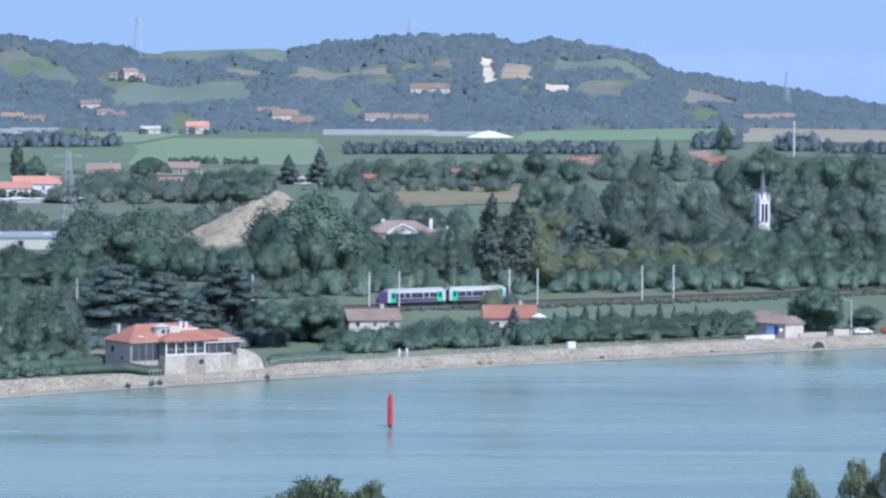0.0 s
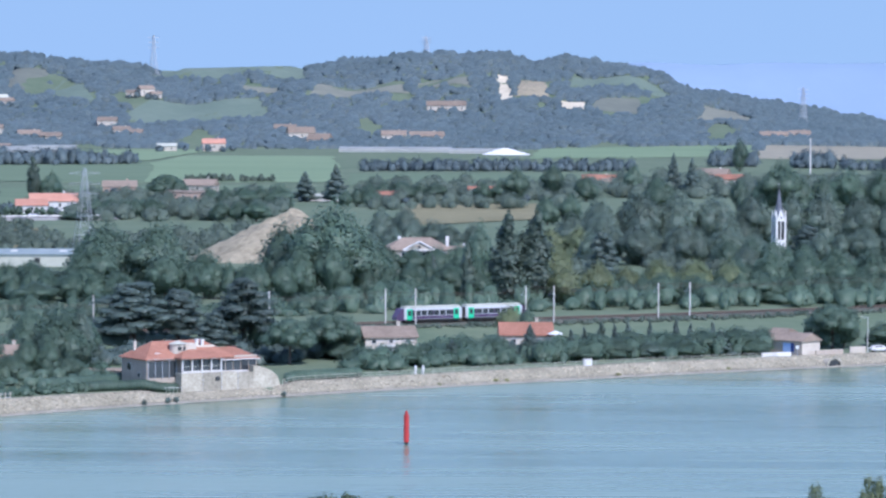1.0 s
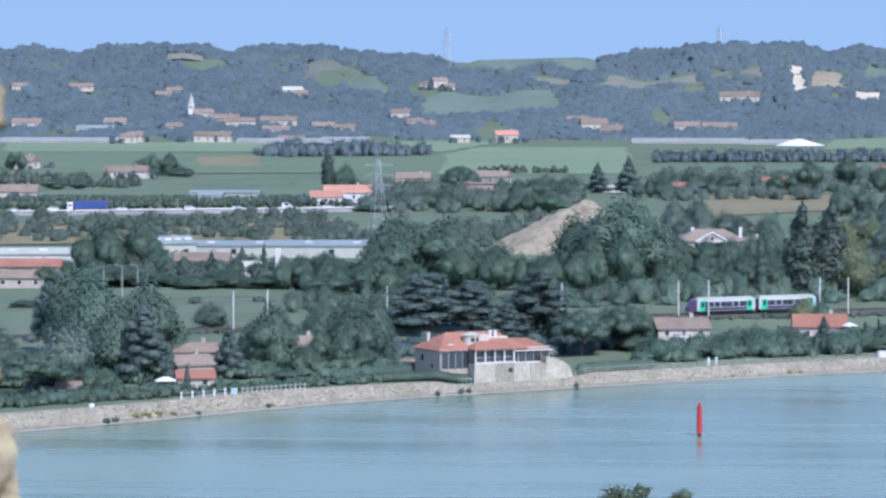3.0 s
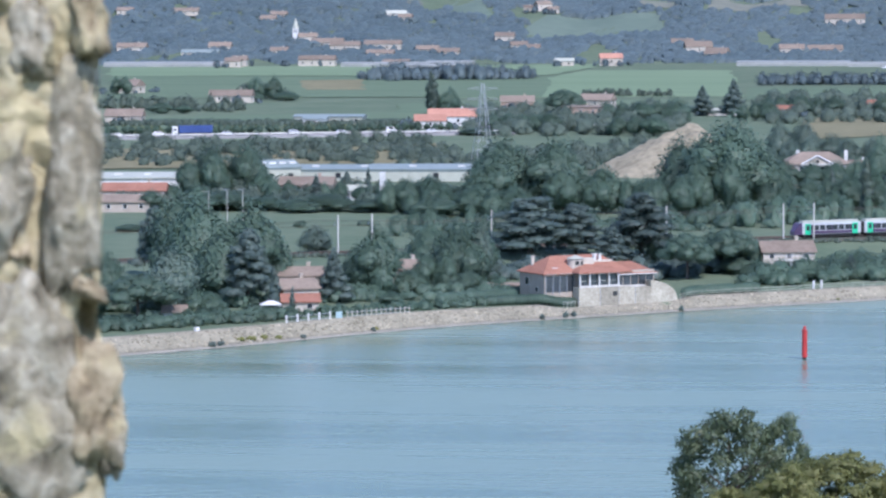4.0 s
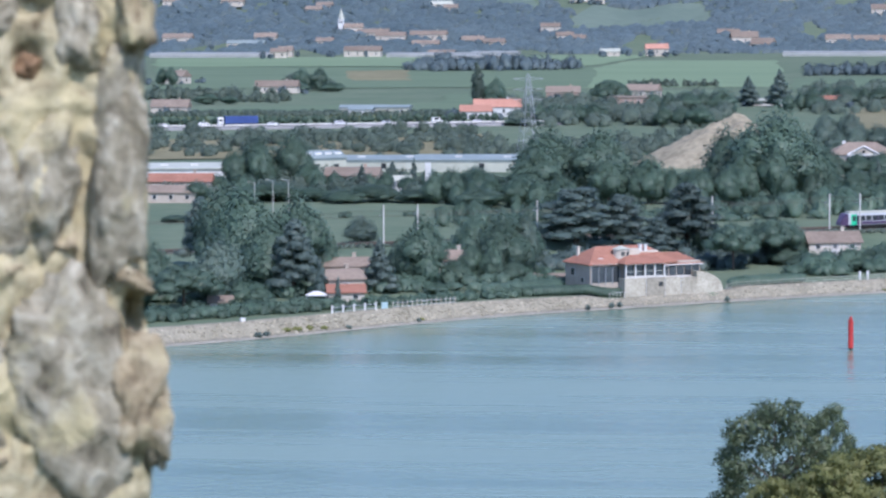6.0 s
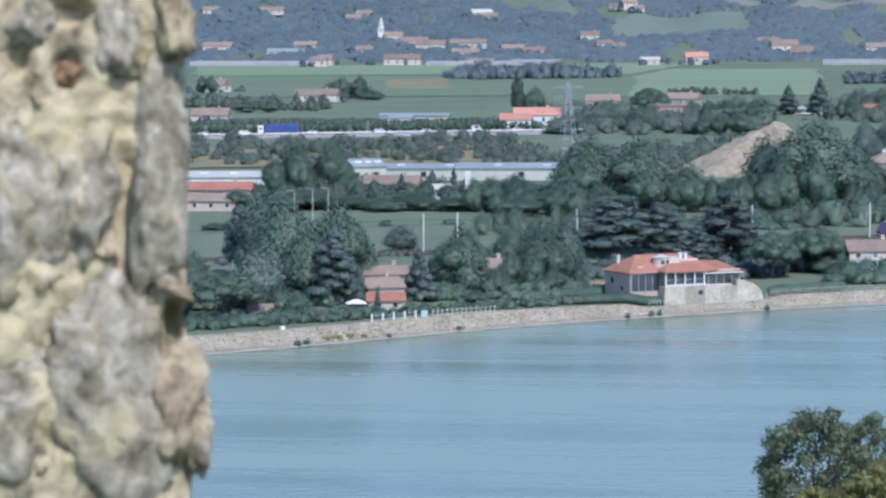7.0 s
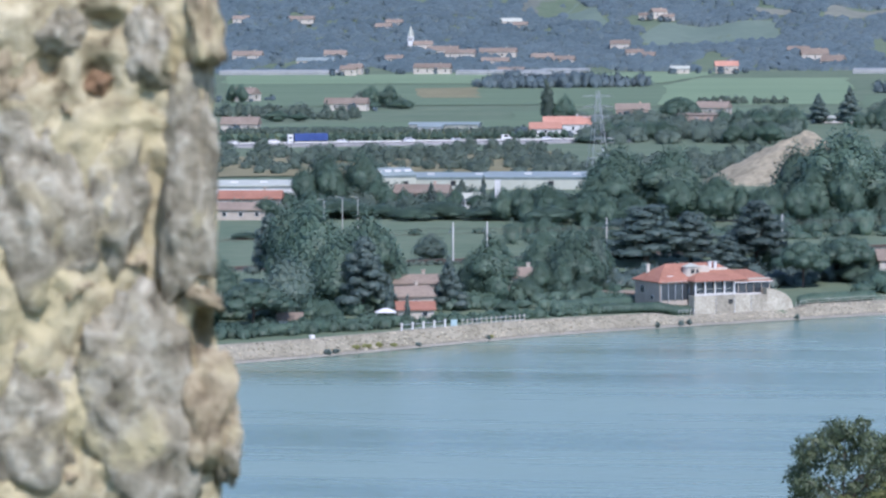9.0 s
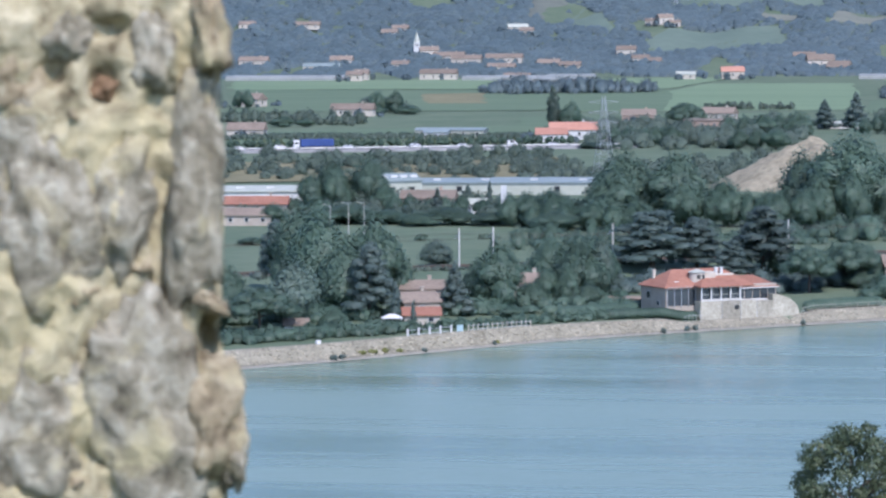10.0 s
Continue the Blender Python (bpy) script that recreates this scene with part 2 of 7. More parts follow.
def ground_z(x, y):
    r = math.hypot(x, y)
    s = y - shore_y(x)
    if s < -40:
        near = max(0.0, 63.4 - 3.6 * smooth(1.5, 10, r) - max(0.0, r - 10) * 0.155)
        bank = -4.0 + 6.0 * smooth(-300, -330, s) if s > -420 else 2.0 + min(6.0, (-420 - s) * 0.02)
        return max(near if s < -300 else -4.0, bank) if s < -300 else -4.0
    if s < 0:
        return -4.0 * smooth(0, -40, s)
    tall = 1.9 + 0.5 * smooth(-60, -100, x) - 0.95 * smooth(-64, -58, x) * smooth(-33, -39, x)
    z = 0.35 * min(1.0, s / 2.2) + tall * smooth(2.0, 6.5, s)
    z += 1.2 * smooth(12, 70, s) + (5.5 - tall) * smooth(60, 110, s)
    z += 1.5 * smooth(500, 1500, s)
    if r > 2600 and y > 0:
        b = math.degrees(math.atan2(x, y))
        top = float(np.interp(b, CREST_BEARING, CREST_HEIGHT))
        up = 0.26 * smooth(2830, 3120, r) + 0.40 * smooth(3060, 3330, r) + 0.34 * smooth(3300, 3560, r)
        up *= 1 + 0.06 * math.sin(b * 2.1 + r * 0.006) + 0.05 * math.sin(b * 5.3 - r * 0.011)
        z += max(0.0, top - z) * min(1.0, up) * (1 - 0.6 * smooth(3650, 4500, r))
    return z
# </terrain>


def sheet(name, xs, ys, height, material, label, category, smooth_faces=True):
    xs, ys = list(xs), list(ys)
    verts = [(x, y, z) for x0 in xs for x, y, z in (height(x0, s) for s in ys)]
    n = len(ys)
    faces = [(i * n + j, (i + 1) * n + j, (i + 1) * n + j + 1, i * n + j + 1) for i in range(len(xs) - 1) for j in range(n - 1)]
    me = bpy.data.meshes.new(name)
    me.from_pydata(verts, [], faces)
    me.polygons.foreach_set("use_smooth", [smooth_faces] * len(faces))
    me.materials.append(material)
    return tagged(new(name, me), label, category, kind="structure")


def span(*stops):
    """Values through stops (start, step, start, step, ..., end)."""
    out = []
    for i in range(0, len(stops) - 2, 2):
        v = stops[i]
        while v < stops[i + 2] - 1e-6:
            out.append(v)
            v += stops[i + 1]
    return out + [stops[-1]]


# ---- the large structure ----
def ground_point(x, s):
    y = s + shore_y(x)
    return x, y, ground_z(x, y)


ground = sheet("ground", span(-4600, 300, -1300, 30, -330, 6, 330, 30, 1300, 300, 4600),
               span(-4600, 300, -1200, 25, -830, 8, -640, 20, -320, 10, -40, 10, 0, 1.1, 6.6, 8, 120, 30, 1500, 40, 4900),
               ground_point, GRASS, "green and dry meadow ground of a wide valley", "ground")


def revet_point(x, s):
    y = s + shore_y(x)
    return x, y, ground_z(x, y) + 0.17 + 0.10 * noise.noise((x * 0.9, s * 1.3, 0)) * (1 if 0.5 < s < 6.3 else 0)


revetment = sheet("embankment", span(-260, 1.0, 260), span(1.6, 0.6, 6.4, 2.6, 9.0), revet_point, RIPRAP, "pale grey stone embankment sloping down to the river", "embankment")
beach = sheet("shore", span(-260, 2, 260), span(-0.6, 0.7, 2.0), lambda x, s: (x, s + shore_y(x), ground_z(x, s + shore_y(x)) + 0.06 + 0.05 * noise.noise((x, s, 3))), BEACH, "pale gravel strip at the waterline", "shore")

bm = bm_new()
bmesh.ops.create_grid(bm, x_segments=2, y_segments=2, size=4600)
river = tagged(part("river", bm, WATER), "calm blue-green river surface with light ripples", "river", kind="structure")


def draped(name, corners, material, label, category, lift=0.4, n=14, kind="structure"):
    """A four-cornered patch of land that lies on the ground."""
    a, b, c, d = [Vector(p) for p in corners]
    verts, faces = [], []
    for i in range(n + 1):
        for j in range(n + 1):
            p = a.lerp(b, i / n).lerp(d.lerp(c, i / n), j / n)
            w = 5.0 * noise.noise((p.x * 0.02, p.y * 0.02, 1.7))
            x, y = p.x + w, p.y + w
            verts.append((x, y, ground_z(x, y) + lift))
    for i in range(n):
        for j in range(n):
            k = i * (n + 1) + j
            faces.append((k, k + n + 1, k + n + 2, k + 1))
    me = bpy.data.meshes.new(name)
    me.from_pydata(verts, [], faces)
    me.polygons.foreach_set("use_smooth", [True] * len(faces))
    me.materials.append(material)
    return tagged(new(name, me), label, category, kind=kind)


# ---- trees ----
def ripple(p):
    """Smooth uneven values about -0.5 to 0.5 at points p."""
    x, y, z = p[:, 0], p[:, 1], p[:, 2]
    return 0.25 * (np.sin(1.9 * x + 1.7 * np.sin(1.3 * y + 0.7)) + np.sin(2.1 * y + 1.5 * np.sin(1.7 * z + 2.1)) + np.sin(1.8 * z + 1.6 * np.sin(1.5 * x + 4.0)))


def crown_mesh(name, lobes, leaves, leaf, material, rng, core=0.80, flat=0.0, tilt=0.9, rough=1.35, rise=0.3):
    """Leaf clumps over rounded masses (x, y, z, rx, ry, rz) with uneven outlines, and a dense inner mass."""
    gen = np.random.default_rng(rng.randrange(1 << 30))
    ico = bmesh.new()
    bmesh.ops.create_icosphere(ico, subdivisions=2, radius=1)
    iv = np.array([v.co[:] for v in ico.verts])
    fi = np.array([[v.index for v in f.verts] for f in ico.faces])
    ico.free()
    lobe = np.array(lobes, float)
    n = len(lobe)
    keys = lobe[:, :3] * (1.3, 1.7, 0.9) + np.arange(n)[:, None] * (1.0, 0.3, 0.6)

    def swell(v, k):
        return (1 + rough * (0.24 * ripple(v * 1.3 + k) + 0.20 * ripple(v * 3.3 + k) + 0.16 * ripple(v * 7.5 + k)))[:, None]
    verts, faces, soft = [], [], []
    lift = np.array((0, 0, rise))
    if core:
        own = np.repeat(np.arange(n), len(iv))
        v = np.tile(iv, (n, 1))
        verts.append(lobe[own, :3] + v * lobe[own, 3:] * core * swell(v, keys[own]))
        soft.append(v + lift)
        faces.append((fi[None] + np.arange(n)[:, None, None] * len(iv)).reshape(-1, 3))
    weight = np.sqrt(lobe[:, 3] * lobe[:, 4]) * (lobe[:, 5] + 0.2 * lobe[:, 3])
    own = gen.choice(n, leaves, p=weight / weight.sum())
    v = gen.normal(0, 1, (leaves, 3)) + (0, 0, 0.15)
    v /= np.linalg.norm(v, axis=1, keepdims=True)
    depth = gen.uniform(core if core else 0.5, 1.1, (leaves, 1))
    p = lobe[own, :3] + v * lobe[own, 3:] * swell(v, keys[own]) * depth
    nrm = v + gen.uniform(-1, 1, (leaves, 3)) * tilt + (0, 0, 0.25 * tilt)
    nrm = nrm * (1 - flat) + np.array((0, 0, flat))
    nrm /= np.linalg.norm(nrm, axis=1, keepdims=True)
    u = np.cross(nrm, gen.normal(0, 1, (leaves, 3)))
    u /= np.linalg.norm(u, axis=1, keepdims=True)
    w = np.cross(nrm, u) * leaf * gen.uniform(0.4, 0.85, (leaves, 1))
    u = u * leaf * gen.uniform(0.55, 1.3, (leaves, 1))
    drop = nrm * leaf * 0.3
    base = sum(len(q) for q in verts)
    verts.append(np.stack((p - u - drop, p - w, p + u - drop, p + w), 1).reshape(-1, 3))
    soft.append(np.repeat(v * 0.8 + nrm * 0.5 + lift, 4, axis=0))
    k = base + 4 * np.arange(leaves)[:, None]
    faces.append(np.concatenate((k + (0, 1, 3), k + (1, 2, 3))))
    soft = np.concatenate(soft)
    soft /= np.linalg.norm(soft, axis=1, keepdims=True)
    me = bpy.data.meshes.new(name)
    me.from_pydata(np.concatenate(verts).tolist(), [], np.concatenate(faces).tolist())
    me.polygons.foreach_set("use_smooth", [True] * len(me.polygons))
    me.normals_split_custom_set_from_vertices(soft.tolist())
    me.materials.append(material)
    return me


def trunk_mesh(height, radius, limbs, rng, reach=2.5, low=0.35):
    bm = bm_new()
    rod(bm, (0, 0, -0.6), (0.1, 0, height * 0.55), radius, radius * 0.6, 8)
    rod(bm, (0.1, 0, height * 0.54), (0, 0.1, height), radius * 0.6, radius * 0.15, 7)
    for _ in range(limbs):
        h = height * rng.uniform(low, 0.72)
        a = rng.uniform(0, 6.28)
        q = rng.uniform(0.6, 1) * reach
        rod(bm, (0.1, 0, h), (q * math.cos(a), q * math.sin(a), h + q * rng.uniform(0.3, 0.8)), radius * 0.35, radius * 0.08, 5)
    me = bpy.data.meshes.new("trunk")
    bm.to_mesh(me)
    bm.free()
    me.materials.append(BARK)
    return me


def make_proto(kind, seed):
    """Meshes of a tree 10 m high and 8 m wide (columns 2.5 m wide): trunk, crown."""
    rng = random.Random(seed)
    lobes = []
    if kind in ("broad", "pale", "silver", "near", "maple"):
        lobes.append((0, 0, 5.0, 2.9, 2.9, 4.4))
        for i in range(6):
            a = i * 1.05 + rng.uniform(-0.3, 0.3)
            h = rng.uniform(2.6, 6.6)
            lobes.append((1.9 * math.cos(a), 1.9 * math.sin(a), h, rng.uniform(1.7, 2.3), rng.uniform(1.7, 2.3), rng.uniform(1.7, 2.6)))
        if kind in ("near", "maple"):
            # tufts of twigs spread over a dome, open between them
            lobes = []
            for i in range(46 if kind == "near" else 60):
                a = i * 2.4
                t = (i + 0.5) / (46 if kind == "near" else 60)
                ring = 3.6 * math.sin(math.acos(1 - 1.35 * t)) * rng.uniform(0.7, 1.05)
                r = rng.uniform(0.55, 0.95)
                lobes.append((ring * math.cos(a), ring * math.sin(a), 5.4 + 4.0 * (1 - 1.35 * t) * rng.uniform(0.8, 1.08), r * 1.15, r * 1.15, r * 0.62))
        material = {"broad": OAK, "pale": PALE, "silver": SILVER_HAZED, "near": NEAR, "maple": YELLOW}[kind]
        if kind in ("near", "maple"):
            airy = kind == "near"
            return trunk_mesh(8.6, 0.15, 44, rng, 3.1, 0.3), crown_mesh("crown", lobes, 12000 if airy else 19000, 0.11, material, rng, 0.0 if airy else 0.45, 0.0, 1.0)
        return trunk_mesh(7.5, 0.28, 7, rng), crown_mesh("crown", lobes, 7600, 0.20, material, rng)
    if kind == "pine":
        for i in range(14):
            a = i * 2.4
            ring = 3.3 * math.sqrt((i + 0.5) / 14)
            lobes.append((ring * math.cos(a), ring * math.sin(a), 7.6 - 0.28 * ring * ring + rng.uniform(-0.2, 0.2), 1.5, 1.5, 1.5))
        return trunk_mesh(7.5, 0.25, 8, rng), crown_mesh("crown", lobes, 6000, 0.19, OAK, rng, 0.84)
    if kind == "cedar":
        for i in range(26):
            t = (i + 0.5) / 26
            a = i * 2.4 + rng.uniform(-0.5, 0.5)
            ring = (3.6 - 2.9 * t) * rng.uniform(0.45, 1.05)
            lobes.append((ring * math.cos(a), ring * math.sin(a), 1.8 + 7.6 * t, 1.7 - 0.8 * t, 1.7 - 0.8 * t, 0.62))
        lobes.append((0, 0, 5, 0.9, 0.9, 4))
        return trunk_mesh(9.3, 0.28, 10, rng, 2.5, 0.2), crown_mesh("crown", lobes, 7000, 0.19, CEDAR, rng, 0.7, 0.4, 0.8, 1.0)
    if kind in ("poplar", "cypress"):
        for i in range(12):
            t = (i + 0.5) / 12
            w = (0.95 if kind == "poplar" else 0.8) * math.sin(math.pi * min(1, 0.12 + 0.86 * t) ** (0.8 if kind == "poplar" else 0.6)) + 0.15
            lobes.append((rng.uniform(-0.28, 0.28), rng.uniform(-0.28, 0.28), 0.9 + 8.6 * t, w, w, 0.95))
        return trunk_mesh(8, 0.2, 2, rng, 0.6), crown_mesh("crown", lobes, 3600, 0.16, POPLAR if kind == "poplar" else CEDAR, rng)
    for i in range(22):
        t = (i + 0.5) / 22
        a = i * 2.4
        ring = 2.6 * (1 - t)
        lobes.append((ring * math.cos(a), ring * math.sin(a), 1.0 + 8.4 * t, 1.35 * (1 - t) + 0.3, 1.35 * (1 - t) + 0.3, 0.65))
    lobes.append((0, 0, 4.5, 1.3, 1.3, 4.2))
    return trunk_mesh(9, 0.22, 3, rng, 1.5), crown_mesh("crown", lobes, 5200, 0.19, CEDAR, rng, 0.72)


def bushes(name, label, spots, material, leaves, leaf, seed, category="bushes"):
    """Low growth that nobody could count: spots are (x, y, radius, height)."""
    rng = random.Random(seed)
    lobes = [(x, y, ground_z(x, y) + h * 0.45, r, r, h * 0.6) for x, y, r, h in spots]
    me = crown_mesh(name, lobes, int(leaves * 2.2) * len(lobes), leaf * 0.68, material, rng, 0.74, 0.0, 1.1, 1.7, 0.7)
    return tagged(new(name, me), label, category, kind="stuff")


def along(p, q, n, wide, r0, r1, h0, h1, seed):
    """Spots strewn along the line from p to q."""
    rng = random.Random(seed)
    out = []
    for i in range(n):
        t = (i + rng.random()) / n
        out.append((p[0] + (q[0] - p[0]) * t + rng.uniform(-wide, wide) * 0.4, p[1] + (q[1] - p[1]) * t + rng.uniform(-wide, wide), rng.uniform(r0, r1), rng.uniform(h0, h1)))
    return out


WORDS = {"broad": ("dark green leafy broadleaf tree with a rounded crown", "tree", "broadleaf_tree", 8.4), "pale": ("pale yellow-green willow-like tree with a soft crown", "tree", "willow_tree", 8.4),
         "silver": ("grey-green silvery broadleaf tree with a soft crown, paled as by haze", "tree", "silver_hazed_tree", 8.4), "pine": ("umbrella pine with a domed green crown", "pine", "umbrella_pine", 8.6),
         "cedar": ("dark blue-green cedar with layered horizontal boughs", "cedar", "cedar_tree", 8.2), "poplar": ("tall narrow dark green poplar", "poplar", "poplar_tree", 2.6),
         "cypress": ("slim dark green cypress", "cypress", "cypress_tree", 2.2), "spruce": ("dark green cone-shaped conifer", "conifer", "conifer_tree", 6.6),
         "near": ("airy green ash tree swaying over the hillside below the wall", "tree", "ash_tree", 8.4), "maple": ("yellow-green maple tree on the slope below the wall", "tree", "maple_tree", 8.4)}
PROTOS = {}
tree_rng = random.Random(5)


def plant(kind, x, y, height, width):
    """A tree on the ground at x, y; a spread wider than it is high becomes two neighbours."""
    if kind in ("broad", "pale", "silver") and width > 1.12 * height and height > 6:
        plant(kind, x - width * 0.26, y + tree_rng.uniform(-2, 2), height * tree_rng.uniform(0.9, 1.0), width * 0.62)
        x, y, width = x + width * 0.24, y + tree_rng.uniform(-2, 2), width * 0.62
    seed = tree_rng.randrange(3)
    if (kind, seed) not in PROTOS:
        PROTOS[kind, seed] = make_proto(kind, seed + 17)
    label, category, name, wide = WORDS[kind]
    height *= 1.08 if kind in ("near", "maple") else 1.0
    root = new(name)
    root.matrix_world = Matrix.LocRotScale((x, y, ground_z(x, y)), Euler((0, 0, tree_rng.uniform(0, 6.28))), (width / wide, width / wide, height / 10))
    tagged(root, label, category, group=category + "s of the valley")
    for pname, me in zip(("trunk", "crown"), PROTOS[kind, seed]):
        new(pname, me).parent = root
    return root


def thicket(name, label, spots, material, seed, squash=0.9, fine=2):
    """Countless crowns of a wood, joined: spots are (x, y, radius, lift)."""
    ico = bmesh.new()
    bmesh.ops.create_icosphere(ico, subdivisions=fine, radius=1)
    iv = np.array([v.co[:] for v in ico.verts])
    fi = np.array([[v.index for v in f.verts] for f in ico.faces])
    ico.free()
    gen = np.random.default_rng(seed)
    verts, faces = [], []
    for i, (x, y, r, lift) in enumerate(spots):
        q = 1 + gen.uniform(-0.2, 0.2, (len(iv), 1)) + 0.3 * np.sin(iv @ gen.uniform(-3.5, 3.5, (3, 1)) + gen.uniform(0, 6))
        verts.append(iv * q * (r * gen.uniform(0.8, 1.4), r, r * squash * gen.uniform(0.75, 1.25)) + (x, y, ground_z(x, y) + lift))
        faces.append(fi + i * len(iv))
    me = bpy.data.meshes.new(name)
    me.from_pydata(np.concatenate(verts).tolist(), [], np.concatenate(faces).tolist())
    me.polygons.foreach_set("use_smooth", [True] * len(me.polygons))
    up = iv * 0.34 + np.array((0, -0.1, 0.85))
    up /= np.linalg.norm(up, axis=1, keepdims=True)
    me.normals_split_custom_set_from_vertices(np.tile(up, (len(spots), 1)).tolist())
    me.materials.append(material)
    return tagged(new(name, me), label, "woods", kind="stuff")


def inside(x, y, poly):
    hit = False
    for (x0, y0), (x1, y1) in zip(poly, poly[1:] + poly[:1]):
        if (y0 > y) != (y1 > y) and x < (x1 - x0) * (y - y0) / (y1 - y0) + x0:
            hit = not hit
    return hit


OPEN_LAND = []


def open_field(name, corners, material, label, category="field", lift=0.5):
    """A field kept clear of woods."""
    OPEN_LAND.append([tuple(c) for c in corners])
    return draped(name, corners, material, label, category, lift)


def polar(b, r):
    return r * math.sin(radians(b)), r * math.cos(radians(b))


def hill_woods(seed, count, b0, b1, r0, r1, gate, size):
    rng = random.Random(seed)
    out = []
    while len(out) < count:
        b, r = rng.uniform(b0, b1), rng.uniform(r0, r1)
        x, y = polar(b, r)
        if noise.noise((b * 1.1, r * 0.006, seed)) + gate(b, r) > 0 and not any(inside(x, y, f) or inside(x * (1 + 16 / r), y * (1 + 16 / r), f) for f in OPEN_LAND):
            q = rng.uniform(*size)
            out.append((x, y, q, q * 0.3))
    return out




# ---- far land ----
def plot(material, label, *xy, name="field"):
    return open_field(name, [xy[0:2], xy[2:4], xy[4:6], xy[6:8]], material, label, lift=0.10 + 0.010 * len(OPEN_LAND))


HILLSIDE = "field among the woods of the far hillside"
plot(HILL_SCRUB_HAZED, "olive-brown vineyard " + HILLSIDE, -409.5, 3250.3, -369.3, 3273.2, -388.9, 3418.9, -421.6, 3406.0)
plot(HILL_VINE_HAZED, "green vineyard " + HILLSIDE, -365.2, 3255.5, -319.1, 3181.9, -343.3, 3309.2, -382.6, 3410.6)
plot(HILL_VINE_HAZED, "pale green " + HILLSIDE, -300.5, 3473.0, -142.7, 3405.0, -156.6, 3737.7, -302.1, 3692.7)
plot(HILL_STRAW_HAZED, "straw-coloured " + HILLSIDE, -134.0, 3234.2, -45.4, 3272.7, -51.1, 3371.6, -132.1, 3339.4)
plot(HILL_STRAW_HAZED, "dry pale " + HILLSIDE, -42.9, 3314.7, 10.8, 3255.0, 10.0, 3339.0, -37.5, 3386.8)
plot(HILL_STRAW_HAZED, "narrow pale " + HILLSIDE, -200.4, 3293.9, -160.7, 3263.0, -164.1, 3331.9, -203.3, 3341.8)
plot(HILL_VINE_HAZED, "green terraced " + HILLSIDE, -280.6, 3049.9, -199.1, 3098.4, -222.2, 3151.0, -282.1, 3125.1)
plot(HILL_VINE_HAZED, "grey-green " + HILLSIDE, 98.1, 3349.5, 216.7, 3358.9, 186.8, 3438.9, 105.9, 3433.4)
plot(HILL_STRAW_HAZED, "dry sloping " + HILLSIDE, 209.1, 3184.9, 268.0, 3222.6, 258.7, 3392.0, 224.6, 3358.4)
plot(HILL_SCRUB_HAZED, "dry scrubby " + HILLSIDE, 118.0, 3174.7, 163.2, 3184.7, 162.6, 3274.9, 125.3, 3237.5)
plot(HILL_STRAW_HAZED, "straw strip " + HILLSIDE, -551.9, 3356.9, -519.3, 3401.6, -524.3, 3434.2, -555.7, 3386.7)
plot(HILL_VINE_HAZED, "green vineyard " + HILLSIDE, -363.8, 3216.4, -320.3, 3196.9, -361.4, 3373.7, -384.4, 3407.4)
plot(HILL_VINE_HAZED, "dull green " + HILLSIDE, -287.7, 3109.5, -162.4, 3130.6, -178.1, 3238.0, -277.1, 3213.0)
plot(SAND, "bright sand pit cut into the far hillside", 33.7, 3191.8, 47.6, 3188.6, 49.9, 3422.6, 35.8, 3404.8, name="sand_pit")
plot(EARTH, "brown worked ground beside the sand pit", 49.8, 3206.6, 81.5, 3229.9, 77.4, 3362.1, 52.7, 3398.6, name="worked_ground")
plot(SAND, "pale sand heap on the far hillside", 85.9, 3184.7, 113.9, 3171.8, 112.6, 3223.0, 88.7, 3232.7, name="sand_heap")

PLAIN = "field on the valley plain"
plot(VINE_PALE, "bright green " + PLAIN, -215.8, 1907.0, -60.7, 1936.2, -91.5, 2571.8, -194.1, 2569.1)
plot(VINE, "deep green " + PLAIN, -212.8, 1671.6, -93.0, 1787.7, -86.6, 1893.2, -230.6, 1811.5)
plot(VINE, "green " + PLAIN, -58.9, 1879.2, 85.9, 1905.2, 95.9, 2127.1, -63.1, 2098.3)
plot(VINE_PALE, "light green " + PLAIN, 50.2, 2509.9, 211.5, 2609.8, 241.5, 2923.5, 61.5, 2851.8)
plot(STRAW, "tan stubble " + PLAIN, 209.7, 2537.7, 327.2, 2525.3, 381.8, 2947.9, 243.7, 2923.4)
plot(VINE, "green " + PLAIN, -395.9, 1890.2, -166.5, 1930.0, -201.7, 2381.8, -502.8, 2401.3)
plot(VINE_PALE, "bright green " + PLAIN, -502.8, 2401.3, -208.2, 2414.4, -187.7, 2783.1, -559.9, 2674.4)
plot(SCRUB, "dry bare patch on the valley plain", -315.0, 2060.3, -281.9, 2059.0, -318.4, 2299.4, -354.7, 2272.8)
plot(VINE, "dark green orchard " + PLAIN, -306.1, 1461.2, -188.0, 1553.6, -206.0, 1702.6, -334.4, 1596.4)
plot(SCRUB, "brown dry " + PLAIN, -24.4, 1396.6, 40.2, 1480.3, 44.6, 1645.4, -23.5, 1633.8)
plot(SCRUB, "scrubby slope below the motorway", -310.0, 1140.0, -136.9, 1193.8, -155.7, 1357.9, -345.0, 1270.0)


def hill_gate(b, r):
    return 0.44 + 0.4 * smooth(3420, 3520, r) - 0.25 * smooth(2960, 2860, r)


thicket("hill_wood", "dense dark woods covering the far hillside", hill_woods(3, 24000, -17.5, 8.8, 2830, 3640, hill_gate, (2.2, 4.9)), FAR_HAZED, 3, 0.9, 1)
